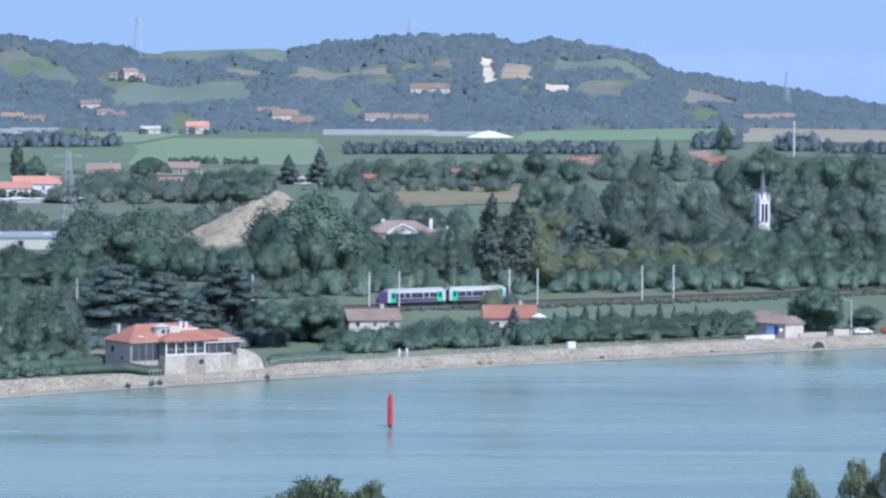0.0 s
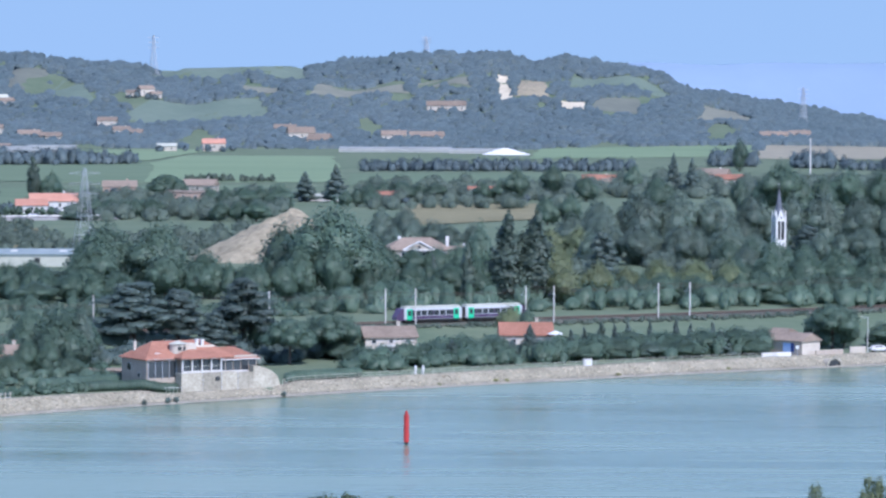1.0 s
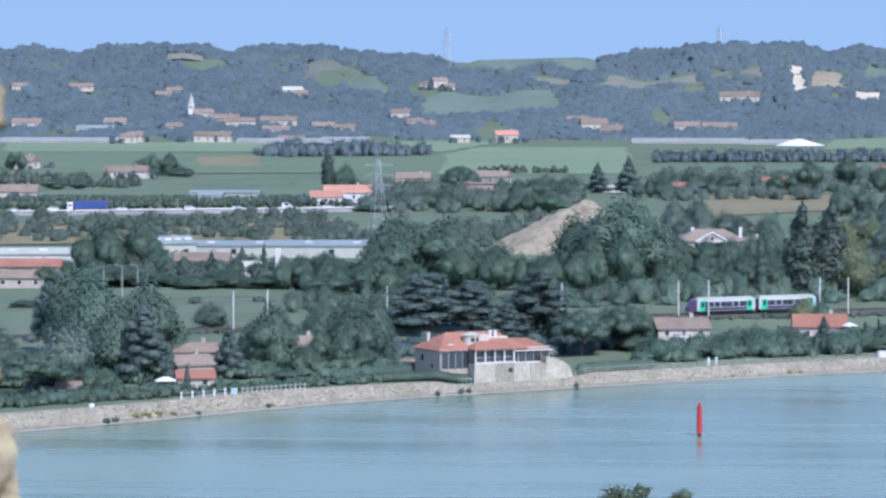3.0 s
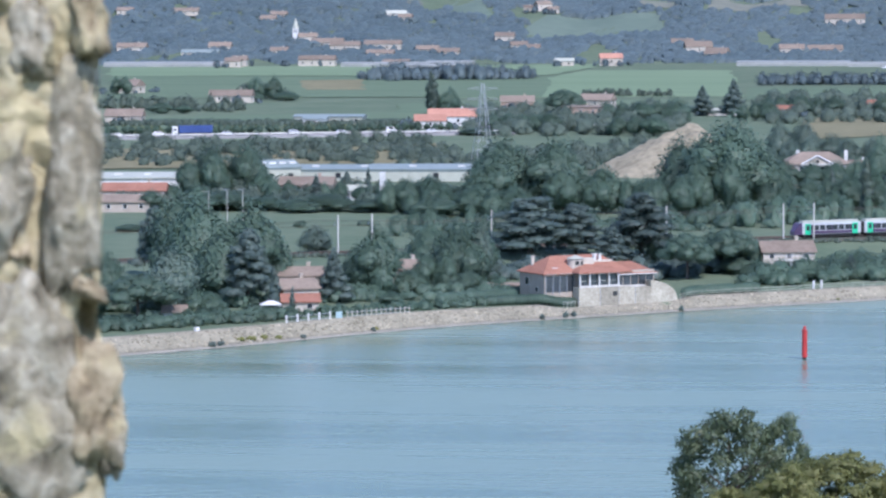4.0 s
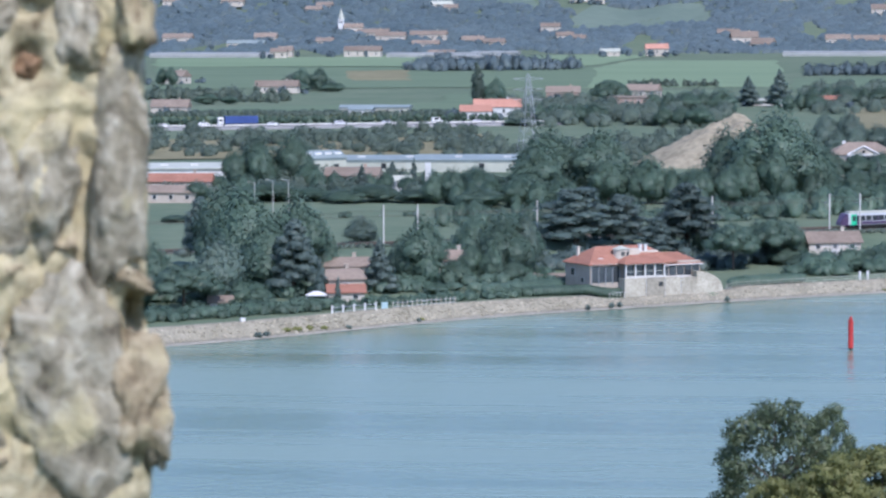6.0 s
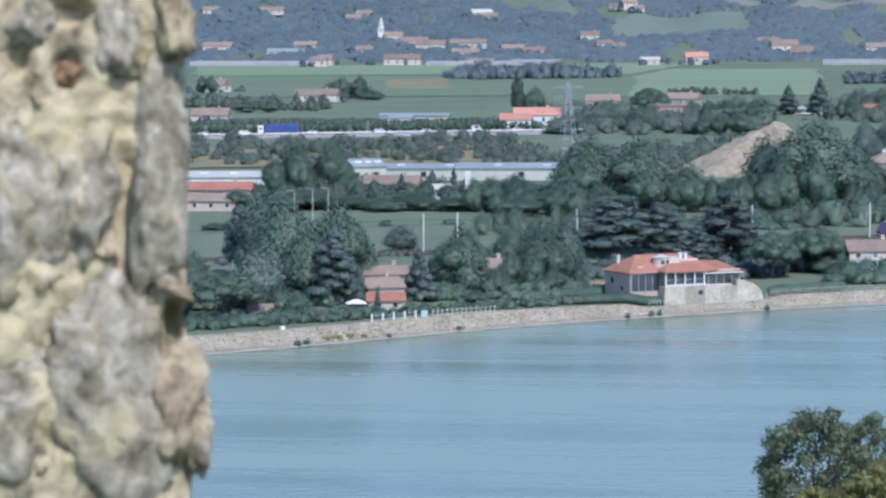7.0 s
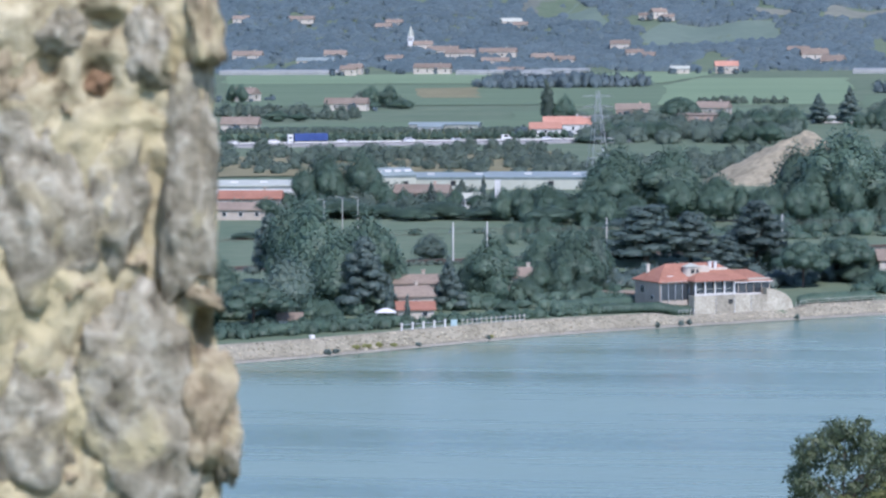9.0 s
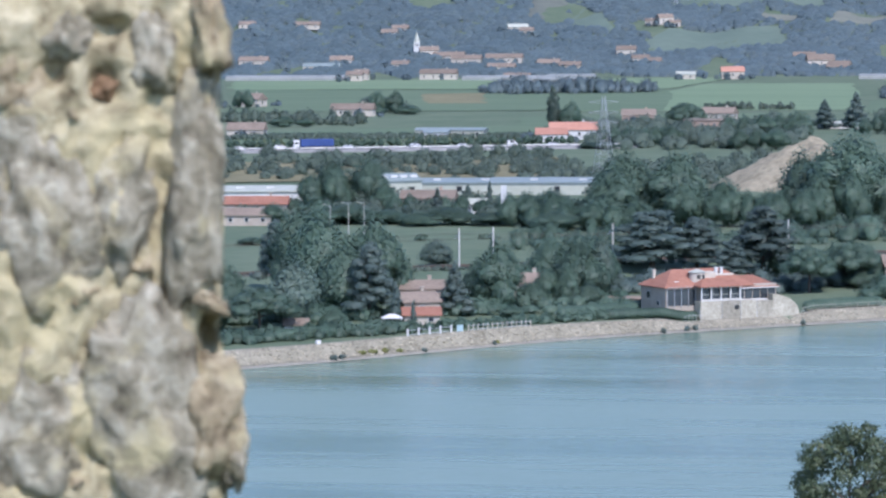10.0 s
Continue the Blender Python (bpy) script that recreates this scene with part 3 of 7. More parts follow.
thicket("crest_wood", "row of tree crowns along the far hilltop", hill_woods(8, 1300, -17.5, 8.8, 3520, 3620, lambda b, r: 0.5 - 0.45 * noise.noise((b * 2.3, 4, 4)), (3.0, 6.0)), FAR_HAZED, 8)


def ridge_point(b, t):
    top = 65 + 20 * smooth(-2, 4, b) + 7 * noise.noise((b * 0.25, 0, 5)) + 3 * noise.noise((b * 0.9, 2, 5))
    x, y = polar(b, 4650 + 200 * t)
    return x, y, 5 + (top - 5) * smooth(0, 1, t)


sheet("mountain", span(-30, 0.5, 30), span(0, 0.1, 1.0), ridge_point, MOUNTAIN_HAZED, "mountain range along the horizon, coloured faint blue as through haze", "mountain")


# ---- hedges and woods of the plain ----
def row_of(p, q, n, wide, r0, r1, name, label, material, seed, lift=0.5):
    return bushes(name, label, along(p, q, n, wide, r0 * 0.8, r1 * 0.8, r0 * 1.3, r1 * 1.7, seed), material, 90, 0.8, seed, "woods")


row_of((-57.9, 2173.5), (45.6, 2191.8), 90, 10, 3.0, 4.6, "tall_hedge", "long dark hedge of trees across the plain", FAR_HAZED, 21)
row_of((51.5, 2191.7), (102.7, 2201.9), 44, 12, 3.0, 4.6, "tall_hedge", "dark hedge of trees across the plain", FAR_HAZED, 22)
row_of((161.0, 2321.7), (188.6, 2325.7), 26, 8, 4, 7.5, "copse", "dark copse of trees on the plain", FAR_HAZED, 23)
row_of((213.4, 2287.4), (238.8, 2290.9), 24, 8, 4, 7.0, "copse", "dark copse of trees on the plain", FAR_HAZED, 24)
row_of((236.7, 2264.0), (284.5, 2194.9), 30, 12, 3, 5, "copse", "line of trees on the plain", FAR_HAZED, 25)
row_of((-312.8, 2312.3), (-231.9, 2309.7), 44, 20, 4, 7.0, "copse", "dark rounded copse between the green fields", FAR_HAZED, 26)
row_of((-332.3, 1929.8), (-301.0, 1889.3), 16, 10, 3, 5.5, "copse", "clump of trees on the plain", MIDWOOD, 27)
row_of((-367.0, 1752.1), (-292.6, 1699.1), 40, 16, 2.2, 4.2, "copse", "loose line of garden trees on the plain", MIDWOOD, 28)
row_of((-146.6, 1940.6), (-101.4, 1949.5), 30, 6, 1.6, 2.4, "low_hedge", "low dark hedge between the fields", MIDWOOD, 29)
row_of((-290.8, 2284.9), (-208.9, 2330.0), 46, 22, 3.2, 6.0, "copse", "dark trees at the foot of the hill", FAR_HAZED, 30)



def scrub_zone(name, label, p, q, depth, n, r0, r1, material, seed):
    """Thicket over a band from the line p-q back by depth."""
    rng = random.Random(seed)
    spots = []
    for i in range(n):
        t, u = rng.random(), rng.random()
        x, y = p[0] + (q[0] - p[0]) * t, p[1] + (q[1] - p[1]) * t
        r = math.hypot(x, y)
        k = 1 + depth * u / r
        s = rng.uniform(r0, r1)
        spots.append((x * k, y * k, s, s * rng.uniform(1.1, 1.7)))
    return bushes(name, label, spots, material, 120, 0.55, seed)


scrub_zone("roadside_scrub", "mixed green and brown scrub below the motorway", (-290.0, 1158.0), (-136.9, 1193.8), 190, 210, 1.4, 3.2, MIDWOOD, 41)
scrub_zone("garden_thicket", "dense green garden thicket round the houses", (-153.5, 1415.5), (-71.1, 1455.1), 260, 170, 2.2, 5.0, MIDWOOD, 42)
scrub_zone("valley_thicket", "dense green trees behind the villa", (-42.1, 1564.4), (46.5, 1576.3), 330, 150, 2.2, 4.6, MIDWOOD, 43)
scrub_zone("valley_thicket", "dense green trees behind the church", (50.6, 1717.3), (226.0, 1742.5), 260, 210, 2.6, 5.6, MIDWOOD, 44)
scrub_zone("garden_thicket", "dense green growth behind the railway", (-140.4, 1102.6), (-61.3, 1179.0), 150, 120, 1.4, 3.4, MIDWOOD, 45)
scrub_zone("garden_thicket", "dense green growth behind the railway", (-193.8, 938.4), (-98.5, 965.2), 70, 110, 1.4, 3.2, MIDWOOD, 46)
scrub_zone("railway_thicket", "dense green growth behind the railway", (-27.4, 1021.0), (142.0, 1093.3), 120, 190, 1.4, 3.4, MIDWOOD, 47)

# ---- river beacon ----
def river_beacon(x, y):
    root = thing("river_beacon", x, y, 0, 0, "slender red-painted river beacon post standing in the water", "beacon")
    bm = bm_new()
    rod(bm, (0, 0, -3), (0, 0, 0.5), 0.34, n=14)
    part("base", bm, RUBBER, root, "dark wet foot")
    bm = bm_new()
    rod(bm, (0, 0, 0.4), (0, 0, 5.1), 0.50, 0.46, 16)
    part("post", bm, RED, root)
    bm = bm_new()
    rod(bm, (0, 0, 5.1), (0, 0, 5.22), 0.56, 0.56, 16)
    part("collar", bm, RED, root)
    bm = bm_new()
    rod(bm, (0, 0, 5.2), (0, 0, 5.95), 0.28, 0.2, 12)
    part("cap", bm, RED, root)
    return root


river_beacon(-9.1, 637.5)


# ---- houses ----
def roof_prism(bm, w, d, z, h, over, thick, style, inset=0.0, cx=0.0, cy=0.0):
    """Ridge along x. Hip roofs draw the ridge in by inset."""
    a, b = w / 2 + over, d / 2 + over
    i = inset if style == "hip" else 0.0
    drop = h * over / (d / 2)
    top = [(-a + i, 0, z + h), (a - i, 0, z + h)]
    low = [(-a, -b, z - drop), (a, -b, z - drop), (a, b, z - drop), (-a, b, z - drop)]
    pts = low + [(p[0], p[1], p[2] + thick) for p in low + top]
    vs = [bm.verts.new((p[0] + cx, p[1] + cy, p[2])) for p in pts]
    for f in ((0, 3, 2, 1), (0, 1, 5, 4), (1, 2, 6, 5), (2, 3, 7, 6), (3, 0, 4, 7), (4, 5, 9, 8), (6, 7, 8, 9), (5, 6, 9), (7, 4, 8)):
        bm.faces.new([vs[k] for k in f])
    return bm


GARDENS = []


def house(x, y, turn, w, d, eave, rise, wall=None, roof=None, style="gable", inset=2.0, windows=2, storeys=1, label="", name="house", z=None, chimney=True, sink=0.6, over=0.45):
    """A plain house, ridge along its own x; front towards -y."""
    z = ground_z(x, y) if z is None else z
    if y > 1450:
        GARDENS.append((x, y, w, d))
    root = thing(name, x, y, z, turn, label or "cream-plastered house with a terracotta tiled roof", "house")
    wall, roof = wall or RENDER, roof or TILE
    bm = bm_new()
    box(bm, 0, 0, -sink, w, d, eave + sink)
    if style == "gable":
        for sx in (-1, 1):
            x0 = sx * w / 2
            vs = [bm.verts.new(p) for p in ((x0, -d / 2, eave), (x0, d / 2, eave), (x0, 0, eave + rise - 0.02))]
            ws = [bm.verts.new((p.co.x - sx * 0.25, p.co.y, p.co.z)) for p in vs]
            bm.faces.new(vs), bm.faces.new(ws[::-1])
    part("wall", bm, wall, root)
    bm = bm_new()
    roof_prism(bm, w, d, eave, rise, over, 0.22, style, inset)
    part("roof", bm, roof, root)
    if chimney:
        bm = bm_new()
        box(bm, w * 0.22, d * 0.12, eave + rise * 0.5, 0.7, 0.6, rise * 0.5 + 0.9)
        box(bm, w * 0.22, d * 0.12, eave + rise + 0.9, 0.9, 0.8, 0.15)
        part("chimney", bm, wall, root)
    hgt = eave / storeys
    for s in range(storeys):
        for k in range(windows):
            wx = -w / 2 + w * (k + 0.5) / windows
            bm = bm_new()
            box(bm, wx, -d / 2 - 0.01, s * hgt + hgt * 0.35, 1.2, 0.14, hgt * 0.45)
            win = part("window", bm, WHITE, root)
            bm = bm_new()
            box(bm, wx, -d / 2 - 0.03, s * hgt + hgt * 0.38, 0.98, 0.14, hgt * 0.39)
            part("pane", bm, GLASS, win)
        for sx in (-1, 1):
            bm = bm_new()
            box(bm, sx * (w / 2 + 0.01), 0, s * hgt + hgt * 0.35, 0.12, 1.1, hgt * 0.42)
            part("window", bm, GLASS, root)
    return root


def riverside_house(x, y, z, turn):
    """The long house on its stone terrace; x runs along the river wall, y away from the water."""
    root = thing("riverside_house", x, y, z, turn, "riverside house with red tiled roofs, glazed verandas and stone terrace", "house")
    for a, b, h in ((0.0, 4.9, 3.45), (4.98, 9.2, 3.4), (9.28, 13.0, 3.3), (13.08, 16.7, 3.15)):
        bm = bm_new()
        box(bm, (a + b) / 2, 1.2, -1.6, b - a, 2.4, h + 1.6, bevel=0.04)
        part("terrace_wall", bm, RUBBLE, root, "pale rubble stone terrace wall")
    bm = bm_new()
    n = 16
    low, high = [], []
    for i in range(n + 1):
        t = i / n
        px = 16.75 + 6.2 * t
        pz = 0.5 + 3.9 * math.sqrt(max(0.0, 1 - t ** 1.7))
        low.append([bm.verts.new((px, yy, -1.6)) for yy in (0.1, 1.9)])
        high.append([bm.verts.new((px, yy, pz)) for yy in (0.1, 1.9)])
    for i in range(n):
        bm.faces.new((low[i][0], low[i + 1][0], high[i + 1][0], high[i][0]))
        bm.faces.new((high[i][0], high[i + 1][0], high[i + 1][1], high[i][1]))
        bm.faces.new((low[i + 1][1], low[i][1], high[i][1], high[i + 1][1]))
    bm.faces.new((low[0][0], high[0][0], high[0][1], low[0][1]))
    bm.faces.new((low[n][1], high[n][1], high[n][0], low[n][0]))
    part("buttress", bm, RUBBLE, root, "curved stone end wall stepping down to the bank")
    bm = bm_new()
    box(bm, 8.3, -0.05, 1.7, 0.95, 0.2, 0.85)
    part("vent_window", bm, DARK, root, "small dark opening in the terrace wall")
    for a in (4.94, 9.24, 13.04):
        bm = bm_new()
        rod(bm, (a, -0.03, -0.6), (a, -0.03, 3.3), 0.05, n=6)
        part("downpipe", bm, STEEL, root)
    bm = bm_new()
    box(bm, 8.3, 2.6, 3.0, 16.4, 1.6, 0.4)
    part("terrace_floor", bm, CONCRETE, root)
    bm = bm_new()
    box(bm, 4.9, 0.14, 3.46, 9.4, 0.2, 0.42)
    part("parapet", bm, CONCRETE, root)
    for k in range(5):
        bm = bm_new()
        box(bm, 0.4 + k * 2.22, 0.3, 3.47, 0.26, 0.26, 2.75)
        part("column", bm, WHITE, root)
    for k in range(4):
        bm = bm_new()
        box(bm, 1.51 + k * 2.22, 0.75, 3.6, 2.1, 0.06, 2.6)
        pane = part("pane", bm, GLASS, root, "dark reflecting veranda glazing")
        bm = bm_new()
        box(bm, 1.51 + k * 2.22, 0.70, 4.7, 2.1, 0.05, 0.07)
        part("glazing_bar", bm, SHEET, pane)
    # body
    bm = bm_new()
    box(bm, 6.45, 8.4, -1.0, 25.5, 10.75, 7.35)
    part("wall", bm, GREYWALL, root)
    for wy, wz, ww, wh in ((10.4, 3.7, 1.3, 1.4), (6.2, 2.5, 0.9, 0.8)):
        bm = bm_new()
        box(bm, -6.32, wy, wz, 0.14, ww + 0.25, wh + 0.2)
        win = part("window", bm, CONCRETE, root)
        bm = bm_new()
        box(bm, -6.38, wy, wz + 0.1, 0.12, ww, wh)
        part("pane", bm, GLASS, win)
    for k in range(4):
        bm = bm_new()
        box(bm, -5.2 + 1.6 * k, 2.96, 2.6, 1.42, 0.1, 3.2)
        part("pane", bm, GLASS, root, "dark veranda glazing")
    for k in range(5):
        bm = bm_new()
        box(bm, -6.05 + 1.6 * k, 2.85, 2.3, 0.10, 0.2, 3.7)
        part("post", bm, STEEL, root)
    for k in range(5):
        bm = bm_new()
        box(bm, 10.9 + 1.8 * k, 2.96, 3.3, 1.6, 0.1, 2.2)
        part("pane", bm, GLASS, root, "dark veranda glazing")
    bm = bm_new()
    box(bm, 4.9, 0.0, 6.2, 9.9, 0.2, 0.2)
    box(bm, -2.9, 2.55, 6.15, 6.6, 0.2, 0.18)
    box(bm, 15.0, 2.55, 5.55, 9.2, 0.2, 0.18)
    part("fascia", bm, WHITE, root, "white painted eaves board")
    bm = bm_new()
    roof_prism(bm, 19.6, 10.9, 6.38, 2.95, 0.5, 0.2, "hip", 4.6, 3.5, 8.4)
    part("roof", bm, TILE, root)
    bm = bm_new()
    roof_prism(bm, 9.6, 6.0, 6.42, 1.15, 0.3, 0.2, "hip", 2.2, 4.9, 2.9)
    part("veranda_roof", bm, TILE, root)
    bm = bm_new()
    roof_prism(bm, 9.2, 9.8, 5.75, 1.9, 0.5, 0.2, "hip", 3.2, 14.7, 7.9)
    part("wing_roof", bm, TILE, root)
    bm = bm_new()
    rod(bm, (1.9, 5.0, 6.6), (1.9, 5.0, 9.1), 1.65, n=20)
    lantern = part("turret", bm, RENDER, root, "small round turret with a grey cap")
    bm = bm_new()
    rod(bm, (1.9, 5.0, 9.1), (1.9, 5.0, 9.75), 1.95, 0.15, 20)
    part("turret_roof", bm, SHEET, lantern)
    for ang in (-22, -8, 18, 32):
        q = Matrix.Translation((1.9, 5.0, 0)) @ Matrix.Rotation(radians(ang), 4, "Z")
        bm = bm_new()
        box(bm, 0, -1.62, 7.8, 0.36, 0.14, 0.8)
        bmesh.ops.transform(bm, matrix=q, verts=bm.verts)
        part("turret_window", bm, DARK, lantern)
    bm = bm_new()
    box(bm, 5.0, 6.2, 7.0, 2.6, 2.0, 2.0)
    box(bm, 8.6, 6.6, 7.0, 4.4, 1.6, 1.5)
    part("dormer", bm, RENDER, root, "cream-plastered roof dormer")
    for cx, cy, top in ((-4.8, 11.0, 9.3), (6.9, 6.2, 9.7), (8.1, 6.2, 9.6)):
        bm = bm_new()
        box(bm, cx, cy, 6.6, 0.55, 0.55, top - 6.6)
        box(bm, cx, cy, top, 0.75, 0.75, 0.15)
        part("chimney", bm, RENDER if cx < 0 else WHITE, root)
    bm = bm_new()
    box(bm, -3.2, 4.6, 7.25, 1.2, 0.8, 0.14)
    part("skylight", bm, WHITE, root)
    bm = bm_new()
    for k in range(5):
        rod(bm, (-3.6 + k * 0.85, -0.2, -0.6), (-3.6 + k * 0.85, -0.2, 0.75), 0.04, n=6)
    rod(bm, (-3.7, -0.2, 0.72), (0.1, -0.2, 0.72), 0.04, n=6)
    part("handrail", bm, WHITE, root)
    return root


riverside_house(-55.7, 724.4, 1.75, 33)
house(-15.6, 797.5, 12, 11.5, 8, 4.4, 2.0, wall=RENDER, roof=TILE_OLD, windows=3, storeys=2, label="two-storey house with a brown tiled roof and a white balcony", z=3.4)
house(-24.6, 802.3, 12, 7, 7, 3.4, 1.9, roof=TILE, windows=1, label="low house wing with a bright red tiled roof", z=3.4)
house(15.2, 811.9, 2, 11.5, 8, 4.2, 2.4, roof=TILE, windows=2, label="low house with a red gabled roof behind the bushes", z=3.2)


def balcony(x, y, z, turn):
    root = thing("balcony_stair", x, y, z, turn, "white concrete balcony on posts with an outside stair", "balcony")
    bm = bm_new()
    box(bm, 0, 0, 2.5, 6.0, 1.8, 0.2)
    part("slab", bm, WHITE, root)
    for k in range(3):
        bm = bm_new()
        box(bm, -2.7 + 2.7 * k, -0.7, -0.4, 0.25, 0.25, 2.9)
        part("post", bm, WHITE, root)
    for k in range(13):
        bm = bm_new()
        box(bm, -2.9 + 0.48 * k, -0.85, 2.7, 0.05, 0.05, 0.95)
        part("baluster", bm, WHITE, root)
    bm = bm_new()
    box(bm, 0, -0.85, 3.62, 6.0, 0.08, 0.08)
    part("handrail", bm, WHITE, root)
    for k in range(9):
        bm = bm_new()
        box(bm, 3.2 + k * 0.28, 0, 2.3 - k * 0.28, 0.3, 1.2, 0.16)
        part("step", bm, CONCRETE, root)
    return root


balcony(-14.6, 792.5, 3.4, 12)


def awning(x, y, z):
    root = thing("parasol", x, y, z, 0, "large white garden parasol beside the red-roofed house", "parasol")
    bm = bm_new()
    bmesh.ops.create_cone(bm, cap_ends=True, segments=10, radius1=1.9, radius2=0.1, depth=0.8, matrix=Matrix.Translation((0, 0, 3.4)))
    part("canopy", bm, WHITE, root)
    bm = bm_new()
    rod(bm, (0, 0, -0.5), (0, 0, 3.2), 0.06, n=8)
    part("pole", bm, STEEL, root)


awning(21.8, 807.7, 4.6)


def river_hut(x, y, z, turn):
    """A low stone-walled building with two stepped roofs; sun on its +x gable is put in as paler plaster."""
    root = thing("waterside_building", x, y, z, turn, "low stone building by the water with brown roofs, blue panel", "building")
    bm = bm_new()
    box(bm, 0, 0, -1, 10.5, 6.5, 4.0)
    part("wall", bm, GREYWALL, root)
    # Sunlight on this end is put into a paler sheet over the grey wall.
    bm = bm_new()
    box(bm, 5.27, 0, -0.6, 0.1, 6.3, 3.5)
    part("gable_wall", bm, RENDER, root, "end wall with its sunlight put in as cream plaster")
    bm = bm_new()
    roof_prism(bm, 10.5, 6.5, 3.0, 1.5, 0.4, 0.2, "gable")
    part("roof", bm, TILE_OLD, root)
    bm = bm_new()
    box(bm, -4.6, 1.8, 0, 4.6, 4.6, 4.2)
    part("annex", bm, GREYWALL, root)
    bm = bm_new()
    roof_prism(bm, 4.6, 4.6, 4.2, 0.9, 0.4, 0.2, "gable", 0, -4.6, 1.8)
    part("annex_roof", bm, TILE_OLD, root)
    bm = bm_new()
    box(bm, 1.0, -3.33, 0.4, 2.4, 0.14, 2.0)
    panel = part("panel", bm, mat("pale_blue_panel", (0.28, 0.40, 0.62), (0.36, 0.48, 0.70), size=0.6), root, "pale blue panel")
    bm = bm_new()
    box(bm, 2.6, -3.36, 0.4, 0.8, 0.14, 2.0)
    part("door", bm, BLUE, root, "blue door")
    return root


river_hut(76.5, 822.4, 2.6, -45)


# ---- villa, church ----
def villa(x, y, turn):
    z = ground_z(x, y)
    root = thing("villa", x, y, z, turn, "large cream villa with a brown hipped roof and white pediment", "villa")
    bm = bm_new()
    box(bm, 0, 0, -0.5, 19, 12, 8.2)
    box(bm, -10, -5, -0.5, 8, 7, 5.6)
    part("wall", bm, RENDER, root)
    bm = bm_new()
    roof_prism(bm, 19, 12, 7.7, 3.0, 0.6, 0.25, "hip", 6)
    part("roof", bm, TILE_OLD, root)
    bm = bm_new()
    roof_prism(bm, 8, 7, 5.1, 2.2, 0.5, 0.25, "hip", 2.5, -10, -5)
    part("wing_roof", bm, TILE_OLD, root)
    bm = bm_new()
    for a, b, y0 in (((-4.6, 7.6), (0, 10.0), -6.9), ((4.6, 7.6), (0, 10.0), -6.9)):
        p, q = Vector((a[0], y0, a[1])), Vector((b[0], y0, b[1]))
        rod(bm, p, q, 0.28, n=4)
    box(bm, 0, -6.9, 7.3, 9.6, 0.5, 0.4)
    ped = part("pediment", bm, WHITE, root, "white pediment moulding")
    bm = bm_new()
    vs = [bm.verts.new(p) for p in ((-4.4, -6.7, 7.6), (4.4, -6.7, 7.6), (0, -6.7, 9.9), (-4.4, -3.0, 7.6), (4.4, -3.0, 7.6), (0, -1.2, 9.9))]
    for f in ((0, 1, 2), (3, 5, 4), (0, 2, 5, 3), (1, 4, 5, 2)):
        bm.faces.new([vs[k] for k in f])
    part("gable", bm, RENDER, root)
    bm = bm_new()
    rod(bm, (0, -6.95, 8.4), (0, -6.6, 8.4), 0.45, n=14)
    part("oculus", bm, DARK, ped)
    for wx in (-7.5, -4.5, -1.5, 1.5, 4.5, 7.5):
        for wz in (1.2, 4.6):
            bm = bm_new()
            box(bm, wx, -6.02, wz, 1.3, 0.2, 2.2)
            win = part("window", bm, WHITE, root)
            bm = bm_new()
            box(bm, wx, -6.06, wz + 0.1, 1.0, 0.2, 2.0)
            part("pane", bm, GLASS, win)
    for wx in (-11.5, -8.5):
        bm = bm_new()
        box(bm, wx, -8.52, 1.2, 1.2, 0.2, 2.0)
        part("window", bm, GLASS, root)
    for cx, cy in ((-5, 2), (9.2, 3)):
        bm = bm_new()
        box(bm, cx, cy, 8, 0.9, 0.9, 3.2)
        part("chimney", bm, WHITE, root)
    return root


villa(-12.2, 1059.9, 6)
house(0.4, 1075.0, 0, 6, 6, 6, 1.6, wall=WHITE, roof=TILE_OLD, windows=1, label="small white house half hidden by trees")


